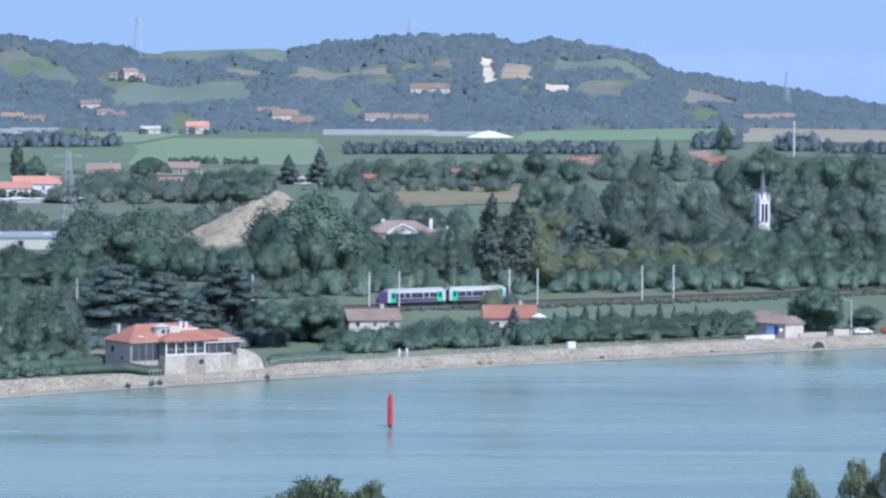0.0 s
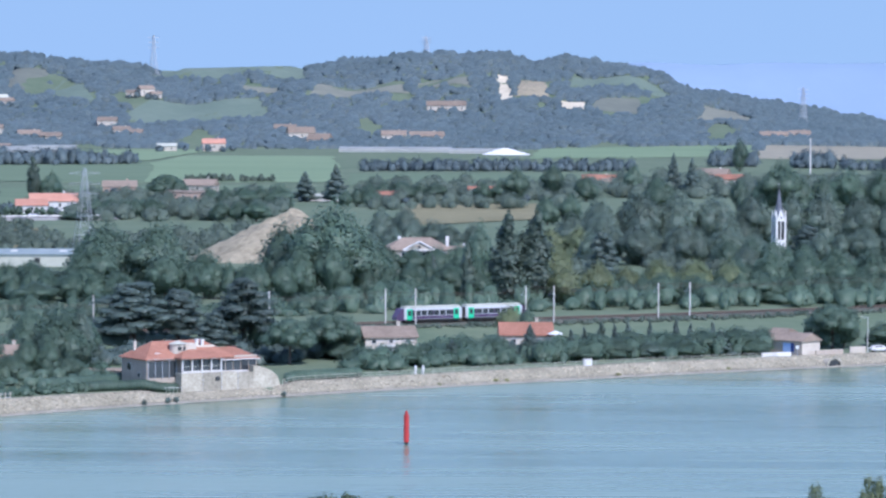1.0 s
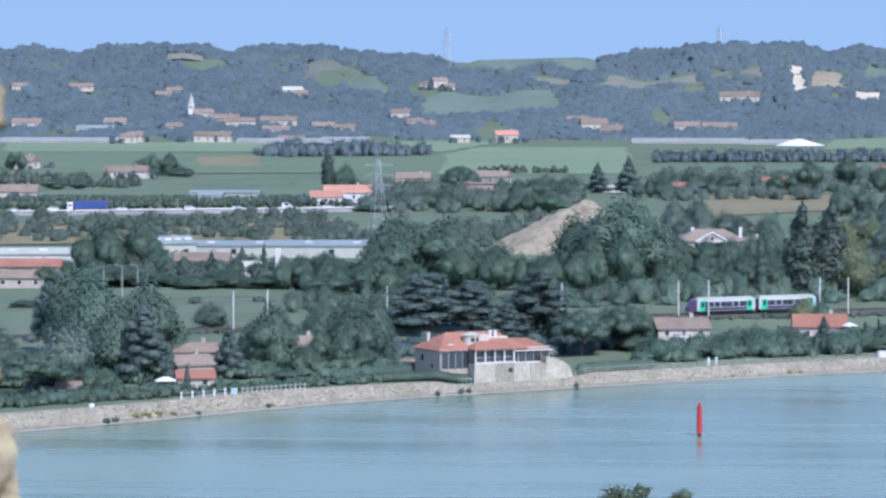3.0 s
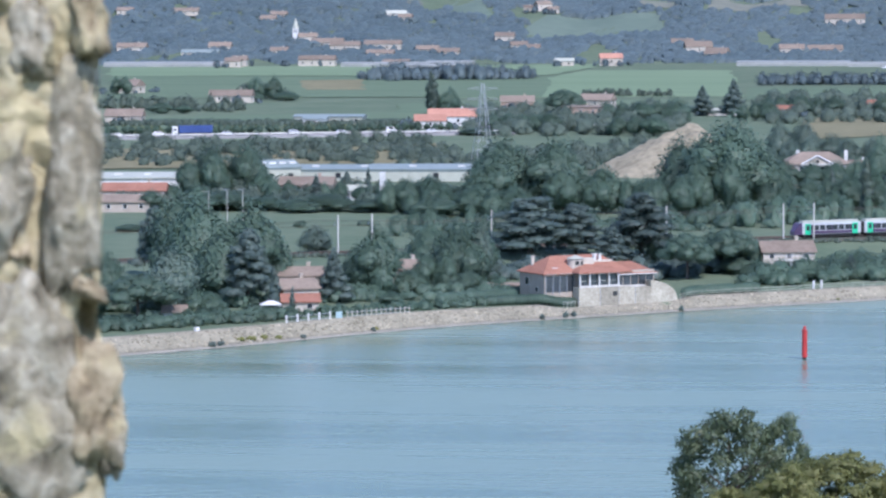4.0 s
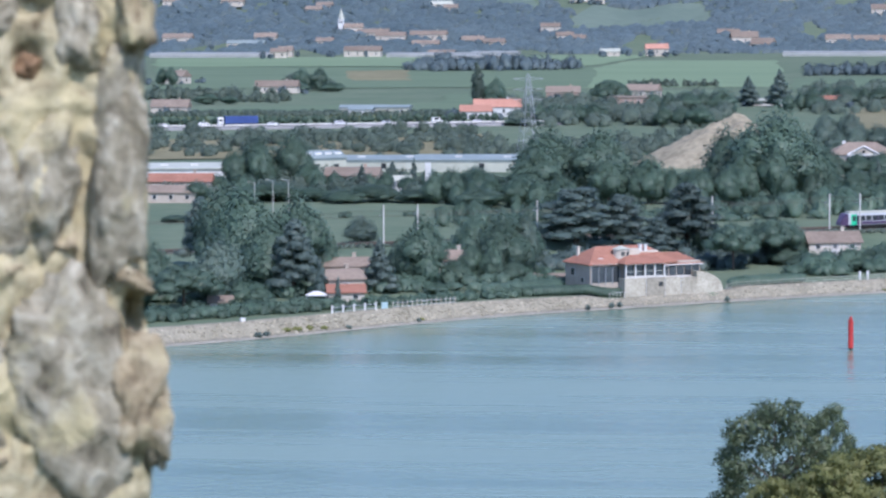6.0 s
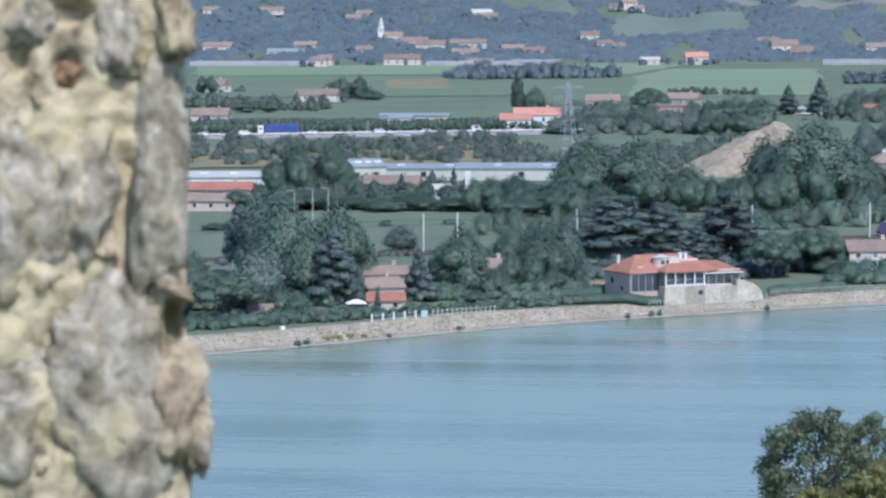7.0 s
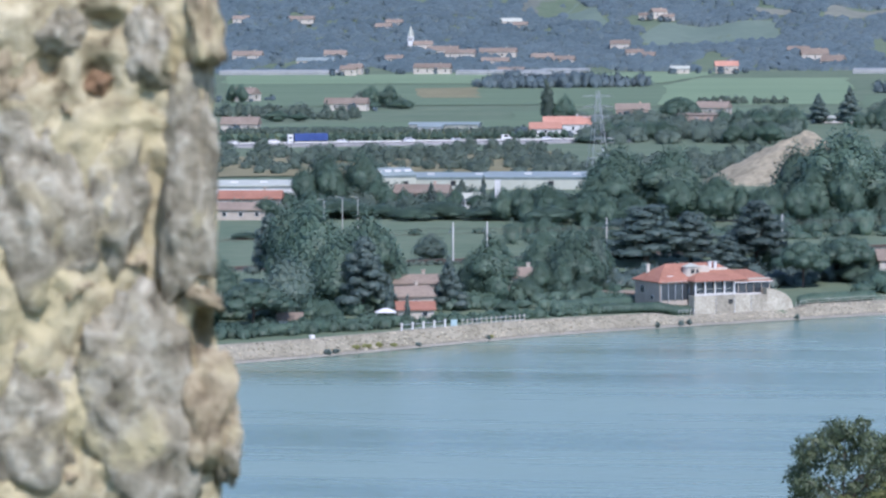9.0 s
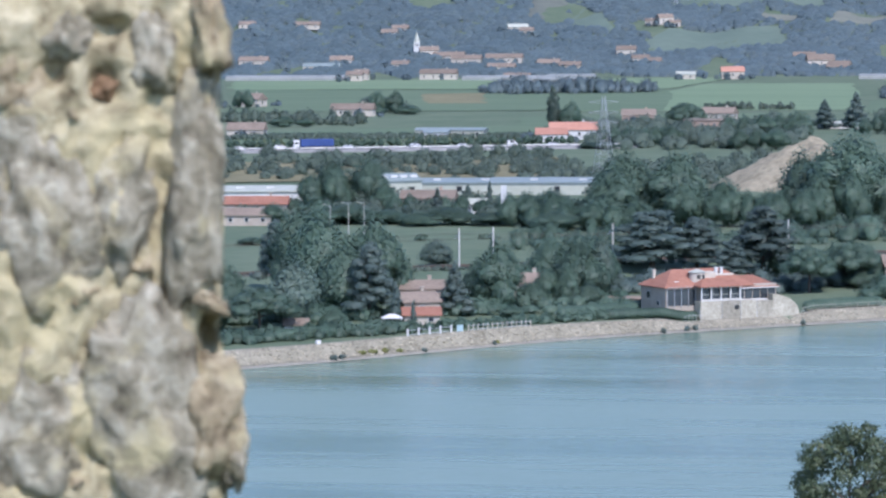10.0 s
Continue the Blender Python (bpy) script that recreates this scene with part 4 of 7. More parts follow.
def steeple(x, y, base, tip, w):
    """base and tip are heights above the sea; the tower below is hidden by trees."""
    g = ground_z(x, y)
    root = thing("church_steeple", x, y, g, 20, "white stone church tower with a slate-blue pointed spire", "church")
    h = base - g
    bm = bm_new()
    box(bm, 0, 0, -0.5, w * 1.06, w * 1.06, h - 6.5)
    part("tower", bm, WHITE, root)
    for sx in (-1, 1):
        for sy in (-1, 1):
            bm = bm_new()
            box(bm, sx * w * 0.42, sy * w * 0.42, h - 7, w * 0.18, w * 0.18, 7)
            pier = part("pier", bm, WHITE, root)
            bm = bm_new()
            rod(bm, (sx * w * 0.45, sy * w * 0.45, h), (sx * w * 0.45, sy * w * 0.45, h + 2.6), w * 0.12, 0.04, 6)
            part("pinnacle", bm, WHITE, pier)
    # Solid dark core paints the shade inside the open belfry.
    bm = bm_new()
    box(bm, 0, 0, h - 7, w * 0.70, w * 0.70, 6.8)
    belfry = part("belfry_core", bm, DARK, root, "dark core put in for the shade behind the belfry openings")
    for s in range(4):
        q = Matrix.Rotation(s * math.pi / 2, 4, "Z")
        bm = bm_new()
        box(bm, 0, -w * 0.42, h - 7, 0.28, 0.3, 6.2)
        box(bm, 0, -w * 0.42, h - 7.2, w * 0.8, 0.34, 0.9)
        box(bm, 0, -w * 0.42, h - 0.8, w * 0.8, 0.34, 0.9)
        bmesh.ops.transform(bm, matrix=q, verts=bm.verts)
        part("mullion", bm, WHITE, root)
        bm = bm_new()
        vs = [bm.verts.new(p) for p in ((-w * 0.3, -w * 0.46, h), (w * 0.3, -w * 0.46, h), (0, -w * 0.40, h + 3.0), (-w * 0.3, -w * 0.3, h), (w * 0.3, -w * 0.3, h))]
        for f in ((0, 1, 2), (0, 2, 3), (1, 4, 2), (4, 3, 2), (3, 4, 1, 0)):
            bm.faces.new([vs[k] for k in f])
        bmesh.ops.transform(bm, matrix=q, verts=bm.verts)
        part("gablet", bm, WHITE, root)
    bm = bm_new()
    rod(bm, (0, 0, h - 0.1), (0, 0, tip - g), w * 0.50, 0.06, 8)
    part("spire", bm, SLATE, root, "slate-blue spire")
    bm = bm_new()
    rod(bm, (0, 0, tip - g - 0.2), (0, 0, tip - g + 1.6), 0.06, n=6)
    rod(bm, (-0.4, 0, tip - g + 1.0), (0.4, 0, tip - g + 1.0), 0.05, n=6)
    part("cross", bm, STEEL, root)
    return root


steeple(96.4, 1085.7, 23.0, 32.2, 3.3)


# ---- houses of the plain ----
house(-172.8, 1537.3, 8, 20, 11, 4.2, 3.0, wall=WHITE, roof=TILE_ORANGE, windows=4, label="white house with bright orange tiled roofs")
house(-179.2, 1512.3, 8, 13, 9, 3.2, 2.4, wall=WHITE, roof=TILE_ORANGE, windows=3, chimney=False, label="low white house wing with an orange roof")
house(-120.8, 1686.7, -12, 15, 10, 6.4, 2.6, wall=RENDER, roof=TILE_OLD, windows=3, storeys=2, label="two-storey cream house with a tiled gable roof")
house(-122.2, 1617.4, -12, 17, 9, 5.4, 0.6, wall=PINK, roof=TILE_OLD, windows=3, storeys=1, chimney=False, label="pink plastered house with a flat tiled roof")
house(-163.1, 1734.4, 5, 16, 10, 4.0, 2.6, wall=PINK, roof=TILE_OLD, windows=2, label="pinkish house with a weathered roof among trees")
house(137.7, 1953.3, -20, 17, 12, 5.0, 3.2, wall=WHITE, roof=TILE_OLD, windows=2, label="white-gabled farmhouse on the plain")
house(145.4, 1934.7, -10, 15, 9, 3.2, 2.4, wall=RENDER, roof=TILE, windows=2, chimney=False, label="low red-roofed farm building")
house(73.9, 1902.7, 0, 18, 9, 3.4, 2.6, wall=RENDER, roof=TILE, windows=3, label="farmhouse with a red roof at the field edge")
house(82.6, 1896.3, 0, 14, 8, 2.6, 1.8, wall=RENDER, roof=TILE_OLD, windows=2, chimney=False, label="low brown tiled farm shed")
house(13.6, 1727.0, 5, 18, 8, 3.2, 2.0, wall=GREYWALL, roof=TILE, windows=2, label="farm building with a red roof")
house(21.9, 1681.9, 5, 12, 7, 2.6, 1.6, wall=WHITE, roof=TILE_OLD, windows=2, chimney=False, label="pale low shed beside the brown field")
house(-31.7, 1660.7, 0, 14, 8, 3.0, 1.8, wall=WHITE, roof=TILE, windows=2, chimney=False, label="low white shed with a red roof")
house(-62.7, 1668.8, 0, 20, 8, 2.4, 0.8, wall=WHITE, roof=SHEET, windows=3, chimney=False, label="long low white shed")
house(-185.6, 2729.1, 8, 17, 12, 6.0, 3.4, wall=RENDER, roof=TILE_ORANGE, windows=3, label="house with a bright orange roof at the hill foot")
house(-128.9, 2936.7, 15, 22, 10, 6.0, 4.5, wall=RENDER, roof=TILE_OLD, windows=3, label="old farm with brown roofs at the hill foot")
house(-111.7, 2895.3, -15, 18, 12, 4.0, 4.5, wall=RENDER, roof=TILE_OLD, windows=2, label="pale gabled farm building")
house(-143.8, 2987.2, 0, 18, 9, 4.0, 3.0, wall=RENDER, roof=TILE_OLD, windows=3, label="long red-roofed farm range")
house(-52.8, 2924.1, 4, 20, 12, 5.0, 3.4, wall=RENDER, roof=TILE_OLD, windows=3, label="pinkish farmhouse at the hill foot")
house(-26.3, 2927.4, 4, 28, 12, 4.0, 3.6, wall=RENDER, roof=TILE_OLD, windows=4, label="long farmhouse with a red roof")
house(-11.1, 3137.8, 0, 34, 12, 6.0, 4.0, wall=RENDER, roof=TILE_OLD, windows=5, label="long stone farm on the hillside")
house(-281.3, 3239.8, 30, 14, 9, 6.0, 3.0, wall=RENDER, roof=TILE_OLD, windows=2, label="white house high on the hillside")
house(-271.2, 3228.6, 0, 10, 8, 3.6, 2.0, wall=RENDER, roof=TILE_OLD, windows=2, label="small white house on the hillside")
house(-294.4, 3238.6, 0, 8, 7, 4.0, 2.0, wall=RENDER, roof=TILE_OLD, windows=1, label="small white house on the hillside")
house(-346.6, 2910.0, 0, 18, 11, 4.5, 3.0, wall=RENDER, roof=TILE_OLD, windows=3, label="cream plastered village house")
house(-328.5, 2903.0, 0, 17, 11, 4.0, 2.8, wall=RENDER, roof=TILE_OLD, windows=3, label="cream plastered village house")
house(-293.3, 3009.4, 0, 16, 10, 6.5, 3.0, wall=RENDER, roof=TILE_OLD, windows=2, label="village house with a red roof")
house(-276.3, 2953.7, 10, 14, 9, 4.5, 2.8, wall=RENDER, roof=TILE_OLD, windows=2, label="village house with a brown roof")
house(-264.4, 2939.7, 0, 13, 9, 4.0, 2.8, wall=RENDER, roof=TILE_OLD, windows=2, label="village house with a brown roof")
house(-220.0, 2720.5, 0, 14, 8, 4.0, 2.0, wall=RENDER, roof=SHEET, windows=2, chimney=False, label="white shed at the hill foot")
house(-395.1, 3152.2, 0, 12, 8, 4.0, 2.4, wall=RENDER, roof=TILE_OLD, windows=2, label="cream house on the hillside")
house(263.1, 3015.1, 0, 24, 10, 4.0, 3.0, wall=RENDER, roof=TILE_OLD, windows=3, label="pale farm at the foot of the hill")
house(288.1, 3055.0, 0, 18, 10, 4.0, 3.0, wall=RENDER, roof=TILE_OLD, windows=3, label="farmhouse at the foot of the hill")
house(-404.8, 3163.1, 20, 18, 9, 4.0, 2.6, wall=RENDER, roof=SHEET, windows=2, chimney=False, label="white house on the wooded hillside")
house(-408.9, 2722.9, 0, 28, 11, 5.0, 3.2, wall=RENDER, roof=TILE_OLD, windows=4, label="cream village house with a long brown roof")
house(-415.3, 2919.2, 0, 24, 10, 6.0, 3.0, wall=RENDER, roof=TILE_OLD, windows=3, label="old red-roofed village house")
house(-385.6, 2929.3, 0, 30, 10, 6.0, 3.0, wall=RENDER, roof=TILE_OLD, windows=4, label="village terrace with brown roofs")
house(-456.9, 2985.9, 20, 16, 9, 5.0, 3.0, wall=RENDER, roof=TILE_OLD, windows=2, label="old red-roofed village house")
house(-349.6, 2731.1, 0, 20, 9, 3.0, 2.0, wall=RENDER, roof=TILE_OLD, windows=3, chimney=False, label="white village house with a red roof")
house(-381.6, 2881.4, 0, 22, 9, 4.0, 2.6, wall=RENDER, roof=TILE_OLD, windows=3, label="village house with a red roof")
house(-465.4, 2674.2, 0, 12, 9, 5.0, 2.6, wall=RENDER, roof=TILE_OLD, windows=2, label="white gabled house at the field edge")
house(-466.2, 2896.3, 0, 14, 9, 4.0, 2.6, wall=RENDER, roof=TILE_OLD, windows=2, label="cream plastered village house")
house(-508.1, 3157.3, 0, 14, 9, 4.0, 2.6, wall=RENDER, roof=TILE_OLD, windows=2, label="cream village house on the hillside")
house(-469.1, 2725.4, 0, 11, 9, 5.0, 3.0, wall=RENDER, roof=TILE_OLD, windows=1, label="white gabled house at the field edge")
house(-587.9, 2898.6, 0, 24, 10, 4.5, 3.2, wall=RENDER, roof=TILE_OLD, windows=3, label="cream farm at the hill foot")
house(-518.1, 2914.9, 0, 18, 10, 4.0, 3.2, wall=RENDER, roof=TILE_OLD, windows=3, label="cream plastered village house")
house(-526.4, 2870.7, 0, 30, 10, 3.6, 2.4, wall=RENDER, roof=SHEET_GREY, windows=4, chimney=False, label="long white farm shed")
house(-591.1, 3155.1, 0, 22, 9, 4.0, 2.6, wall=RENDER, roof=TILE_OLD, windows=3, label="pale house on the wooded hillside")
house(-514.1, 3135.0, 0, 14, 9, 4.0, 2.6, wall=RENDER, roof=TILE_OLD, windows=2, label="cream house on the wooded hillside")
house(-644.8, 3150.6, 0, 14, 9, 4.0, 2.6, wall=RENDER, roof=TILE_OLD, windows=2, label="red-roofed house on the wooded hillside")
house(-407.1, 1995.1, -20, 16, 10, 4.5, 3.2, wall=RENDER, roof=TILE_OLD, windows=2, label="farmhouse among trees on the plain")
house(-319.8, 1831.4, 0, 22, 10, 3.6, 2.8, wall=RENDER, roof=TILE_OLD, windows=2, label="farmhouse with a brown roof on the plain")
house(-314.4, 1533.0, 0, 16, 9, 4.0, 2.8, wall=RENDER, roof=TILE_OLD, windows=2, label="red-roofed house beside the motorway")
house(-434.7, 2952.8, 0, 26, 11, 5.0, 3.2, wall=RENDER, roof=TILE_OLD, windows=4, label="cream plastered village house")


def spire_church(x, y):
    root = thing("village_church", x, y, ground_z(x, y), 0, "small white village church tower with a pointed top", "church")
    bm = bm_new()
    box(bm, 0, 0, -1, 4.4, 4.4, 13)
    part("tower", bm, WHITE, root)
    bm = bm_new()
    rod(bm, (0, 0, 12), (0, 0, 21), 2.8, 0.1, 8)
    part("spire", bm, SHEET, root)
    for sx in (-1, 1):
        bm = bm_new()
        box(bm, sx * 0.9, -2.2, 8.4, 0.8, 0.2, 2.4)
        part("window", bm, DARK, root)


spire_church(-466.6, 2984.4)


# garden trees before and between the far houses
rng = random.Random(12)
spots = []
for hx, hy, hw, hd in GARDENS:
    for k in range(4):
        big = 1.0 if hy > 2600 else 0.7
        spots.append((hx + rng.uniform(-1.0, 1.0) * hw, hy + rng.choice((-1, -1, 1)) * (hd * 0.5 + rng.uniform(4, 14)), rng.uniform(1.6, 3.2) * big, rng.uniform(2.4, 6.0) * big))
bushes("garden_trees", "dark garden trees between the houses of the plain", spots, FAR_HAZED, 60, 0.8, 33, "woods")

# ---- greenhouses, warehouses ----
def greenhouse(x, y, turn, length, bays, h=3.6, label="long pale plastic greenhouses in rows"):
    root = thing("greenhouse", x, y, ground_z(x, y), turn, label, "greenhouse", "greenhouses on the plain")
    for k in range(bays):
        bm = bm_new()
        n = 8
        rings = []
        for sx in (-1, 1):
            rings.append([bm.verts.new((sx * length / 2, k * 8 - 3.9 * math.cos(math.pi * i / n), h * math.sin(math.pi * i / n) ** 0.7)) for i in range(n + 1)])
        for i in range(n):
            bm.faces.new((rings[0][i], rings[1][i], rings[1][i + 1], rings[0][i + 1]))
        bm.faces.new(rings[0][::-1])
        bm.faces.new(rings[1])
        part("tunnel", bm, PLASTIC, root, "pale translucent plastic tunnel")
    return root


greenhouse(-47.8, 2717.0, 0, 85, 5)
greenhouse(11.7, 2687.4, 0, 38, 3)
greenhouse(-519.0, 2710.2, 0, 105, 4)
greenhouse(-351.6, 2694.6, 0, 70, 4)
greenhouse(-311.0, 2750.9, 0, 36, 3)
greenhouse(-308.9, 2621.3, 0, 46, 3)


def heap(x, y, r, h, material, label, name, seed, stretch=1.0):
    bm = bm_new()
    n, m = 26, 48
    rings = []
    for i in range(n + 1):
        t = i / n
        ring = []
        for j in range(m):
            a = 2 * math.pi * j / m
            q = r * t * (1 + 0.22 * noise.noise((math.cos(a) * 1.4, math.sin(a) * 1.4, seed)))
            hh = h * (1 - t) ** 0.9 * (1 + 0.25 * noise.noise((q * math.cos(a) * 0.12, q * math.sin(a) * 0.12, seed)))
            ring.append(bm.verts.new((q * math.cos(a) * stretch, q * math.sin(a), hh - 0.3 * t + 0.5 * noise.noise((q * math.cos(a) * 0.5, q * math.sin(a) * 0.5, seed)))))
        rings.append(ring)
    for i in range(n):
        for j in range(m):
            k = (j + 1) % m
            if i == 0:
                bm.faces.new((rings[0][0], rings[1][j], rings[1][k])) if len({rings[0][0], rings[1][j], rings[1][k]}) == 3 else None
            else:
                bm.faces.new((rings[i][j], rings[i + 1][j], rings[i + 1][k], rings[i][k]))
    ob = part(name, bm, material, smooth=True)
    ob.location = (x, y, ground_z(x, y))
    return tagged(ob, label, "heap")


heap(-54.0, 1148.7, 33, 15.5, EARTH, "steep pale bare-earth slope beyond the trees", "earth_slope", 3)
heap(33.5, 2651.2, 14, 5, WHITE, "white heap of sand beside the greenhouses", "sand_mound", 5, 1.4)


def warehouse(x, y, turn, w, d, h, rise, wall, roof, label, doors=3, fascia=False):
    root = thing("warehouse", x, y, ground_z(x, y), turn, label, "warehouse")
    bm = bm_new()
    box(bm, 0, 0, -0.5, w, d, h + 0.5)
    part("wall", bm, wall, root)
    bm = bm_new()
    roof_prism(bm, w, d, h, rise, 0.3, 0.3, "gable")
    part("roof", bm, roof, root)
    for k in range(doors):
        bm = bm_new()
        box(bm, -w / 2 + w * (k + 0.5) / doors, -d / 2 - 0.03, 1.2, 1.6, 0.2, 1.5)
        part("window", bm, DARK, root)
    for k in range(4):
        bm = bm_new()
        box(bm, -w / 2 + w * (k + 0.5) / 4, -d * 0.22, h + rise * 0.55, 2.2, 1.6, 0.6)
        part("roof_vent", bm, WHITE, root)
    bm = bm_new()
    box(bm, 0, -d / 2 - 0.02, h - 0.55, w, 0.16, 0.4)
    part("gutter", bm, SHEET_GREY, root)
    if fascia:
        bm = bm_new()
        box(bm, -w * 0.4, -d / 2 + 1, h + 0.2, 4.5, 0.3, 1.5)
        sign = part("sign_board", bm, WHITE, root, "white rooftop sign board with unreadable dark lettering")
        bm = bm_new()
        for k in range(5):
            box(bm, -w * 0.4 - 1.6 + 0.8 * k, -d / 2 + 0.82, h + 0.6, 0.55, 0.06, 0.7)
        part("lettering", bm, SHEET_GREY, sign)
    return root


warehouse(-143.6, 1105.7, 3, 60, 24, 3.6, 0.9, SHEET, SHEET_GREY, "long pale warehouse with a blue-grey sheet roof", 2)
warehouse(-178.0, 1093.6, 30, 13, 12, 4.4, 2.0, SHEET, SHEET_GREY, "small grey shed with a gabled sheet roof", 2)
warehouse(-206.4, 1019.3, 8, 34, 22, 5.2, 1.1, WHITE, SHEET, "white warehouse with a pale metal roof", 6, True)
warehouse(-131.7, 1110.2, 3, 36, 22, 3.6, 0.9, SHEET, SHEET_GREY, "pale warehouse with a blue-grey sheet roof", 2)
house(-195.4, 965.4, 5, 17, 9, 4.4, 1.8, wall=GREYWALL, roof=TILE, windows=4, label="grey-walled workshop with a red tiled roof")
house(-192.7, 940.5, 5, 13, 8, 2.8, 1.6, wall=GREYWALL, roof=TILE_OLD, windows=3, chimney=False, label="low greyish shed with a tiled roof")
house(-154.4, 1008.3, 0, 15, 9, 3.8, 2.0, wall=PINK, roof=TILE_OLD, windows=3, label="brown-roofed house among the trees behind the railway")
house(-138.1, 990.4, 20, 4.5, 4.5, 3.2, 1.2, wall=WHITE, roof=SHEET, windows=1, chimney=False, label="white gabled house between trees")
house(-226.4, 1543.5, 0, 30, 12, 3.6, 0.8, wall=SHEET, roof=SHEET_GREY, windows=5, chimney=False, label="long low pale factory shed")
house(-231.0, 1532.7, 0, 10, 10, 3.0, 1.0, wall=WHITE, roof=SHEET_GREY, windows=1, chimney=False, label="low plain white shed")

bm = bm_new()
box(bm, 0, 0, -0.5, 1.5, 0.8, 5.2, bevel=0.08)
pillar = part("sign_pillar", bm, WHITE)
pillar.location = (-125.6, 951.7, 9.0)
pillar.location.z = ground_z(pillar.location.x, pillar.location.y) + 5.4
tagged(pillar, "tall white sign pillar standing among trees", "pillar")
bm = bm_new()
rod(bm, (0, 0, -6), (0, 0, 0), 0.14, n=8)
part("pole", bm, STEEL, pillar)

# ---- houses near the river, between the trees ----
house(-111.6, 715.3, 12, 9.5, 7, 5.2, 1.4, wall=GREYWALL, roof=TILE_OLD, windows=2, storeys=2, label="grey house with a dull tiled roof behind the garden", z=3.2)
house(-110.5, 703.4, 30, 7.5, 7, 3.6, 1.6, wall=GREYWALL, roof=TILE_OLD, windows=1, label="house with a brown roof and white bargeboard", z=3.2)
house(-107.9, 693.7, 12, 7, 6, 2.0, 1.2, wall=RENDER, roof=TILE, windows=2, chimney=False, label="low red-roofed annex behind the river wall", z=3.0)
house(-92.6, 739.2, 5, 6, 6, 4.2, 1.6, wall=RENDER, roof=TILE_OLD, windows=1, label="red-roofed house behind the trees", z=3.8)
house(-72.5, 738.5, 12, 9, 4, 1.6, 0.3, wall=RENDER, roof=TILE_OLD, windows=4, chimney=False, label="low pinkish garden wall building", z=3.0)
house(-128.6, 671.8, 12, 4.2, 3.4, 1.8, 0.9, wall=WHITE, roof=TILE_OLD, windows=1, chimney=False, label="small white garden shed with a tiled roof", z=3.0)


def garden_awning(x, y, z, w):
    root = thing("awning", x, y, z, 12, "cream garden awning on posts behind the river wall", "awning")
    bm = bm_new()
    roof_prism(bm, w, w * 0.7, 1.9, 0.7, 0.1, 0.06, "hip", w * 0.4)
    part("canopy", bm, WHITE, root)
    for sx in (-1, 1):
        for sy in (-1, 1):
            bm = bm_new()
            rod(bm, (sx * w * 0.45, sy * w * 0.3, -0.4), (sx * w * 0.45, sy * w * 0.3, 1.95), 0.05, n=6)
            part("post", bm, STEEL, root)


garden_awning(-112.6, 686.8, 2.9, 4.0)


# ---- motorway ----
def strip(name, p, q, w, material, label, category, lift):
    p, q = Vector(p), Vector(q)
    n = 60
    side = Vector((-(q - p).y, (q - p).x)).normalized() * w / 2
    bm = bm_new()
    rows = []
    for i in range(n + 1):
        c = p.lerp(q, i / n)
        rows.append([bm.verts.new((e.x, e.y, ground_z(e.x, e.y) + dz)) for e, dz in ((c - side * 1.25, -0.5), (c - side, lift), (c + side, lift), (c + side * 1.25, -0.5))])
    for a, b in zip(rows, rows[1:]):
        for k in range(3):
            bm.faces.new((a[k], b[k], b[k + 1], a[k + 1]))
    return tagged(part(name, bm, material, smooth=True), label, category, kind="structure")


ROAD_A, ROAD_B = (-309.4, 1389.8), (-139.9, 1462.2)
strip("road", ROAD_A, ROAD_B, 22, ROAD, "pale grey motorway across the plain", "road", 1.0)


def on_road(t, side=0.0):
    x, y = ROAD_A[0] + (ROAD_B[0] - ROAD_A[0]) * t, ROAD_A[1] + (ROAD_B[1] - ROAD_A[1]) * t
    return x, y + side, ground_z(x, y) + 1.02


def orchard(p, q, n, rows_, gap):
    """Young fruit trees in straight rows behind the motorway."""
    rng = random.Random(44)
    spots = []
    for k in range(rows_):
        for i in range(n):
            t = (i + 0.5) / n
            spots.append((p[0] + (q[0] - p[0]) * t + rng.uniform(-0.4, 0.4), p[1] + (q[1] - p[1]) * t + gap * k, rng.uniform(0.5, 0.75), rng.uniform(1.7, 2.4)))
    return bushes("orchard_trees", "young orchard trees in straight rows beside the motorway", spots, PALE, 60, 0.5, 44, "orchard")


orchard((-306.0, 1447.0), (-186.0, 1487.0), 34, 2, 16.0)
bushes("tall_orchard", "dense dark green orchard behind the young trees", along((-318.0, 1522.0), (-194.0, 1540.0), 300, 12, 1.0, 1.6, 2.0, 2.7, 45), MIDWOOD, 40, 0.5, 45, "orchard")

ROAD_TURN = math.degrees(math.atan2(ROAD_B[1] - ROAD_A[1], ROAD_B[0] - ROAD_A[0]))


def wheel(parent, x, y, r):
    bm = bm_new()
    rod(bm, (x, y - 0.13, r), (x, y + 0.13, r), r, n=14)
    tyre = part("wheel", bm, RUBBER, parent)
    bm = bm_new()
    rod(bm, (x, y - 0.15, r), (x, y + 0.15, r), r * 0.55, n=10)
    part("rim", bm, STEEL, tyre)


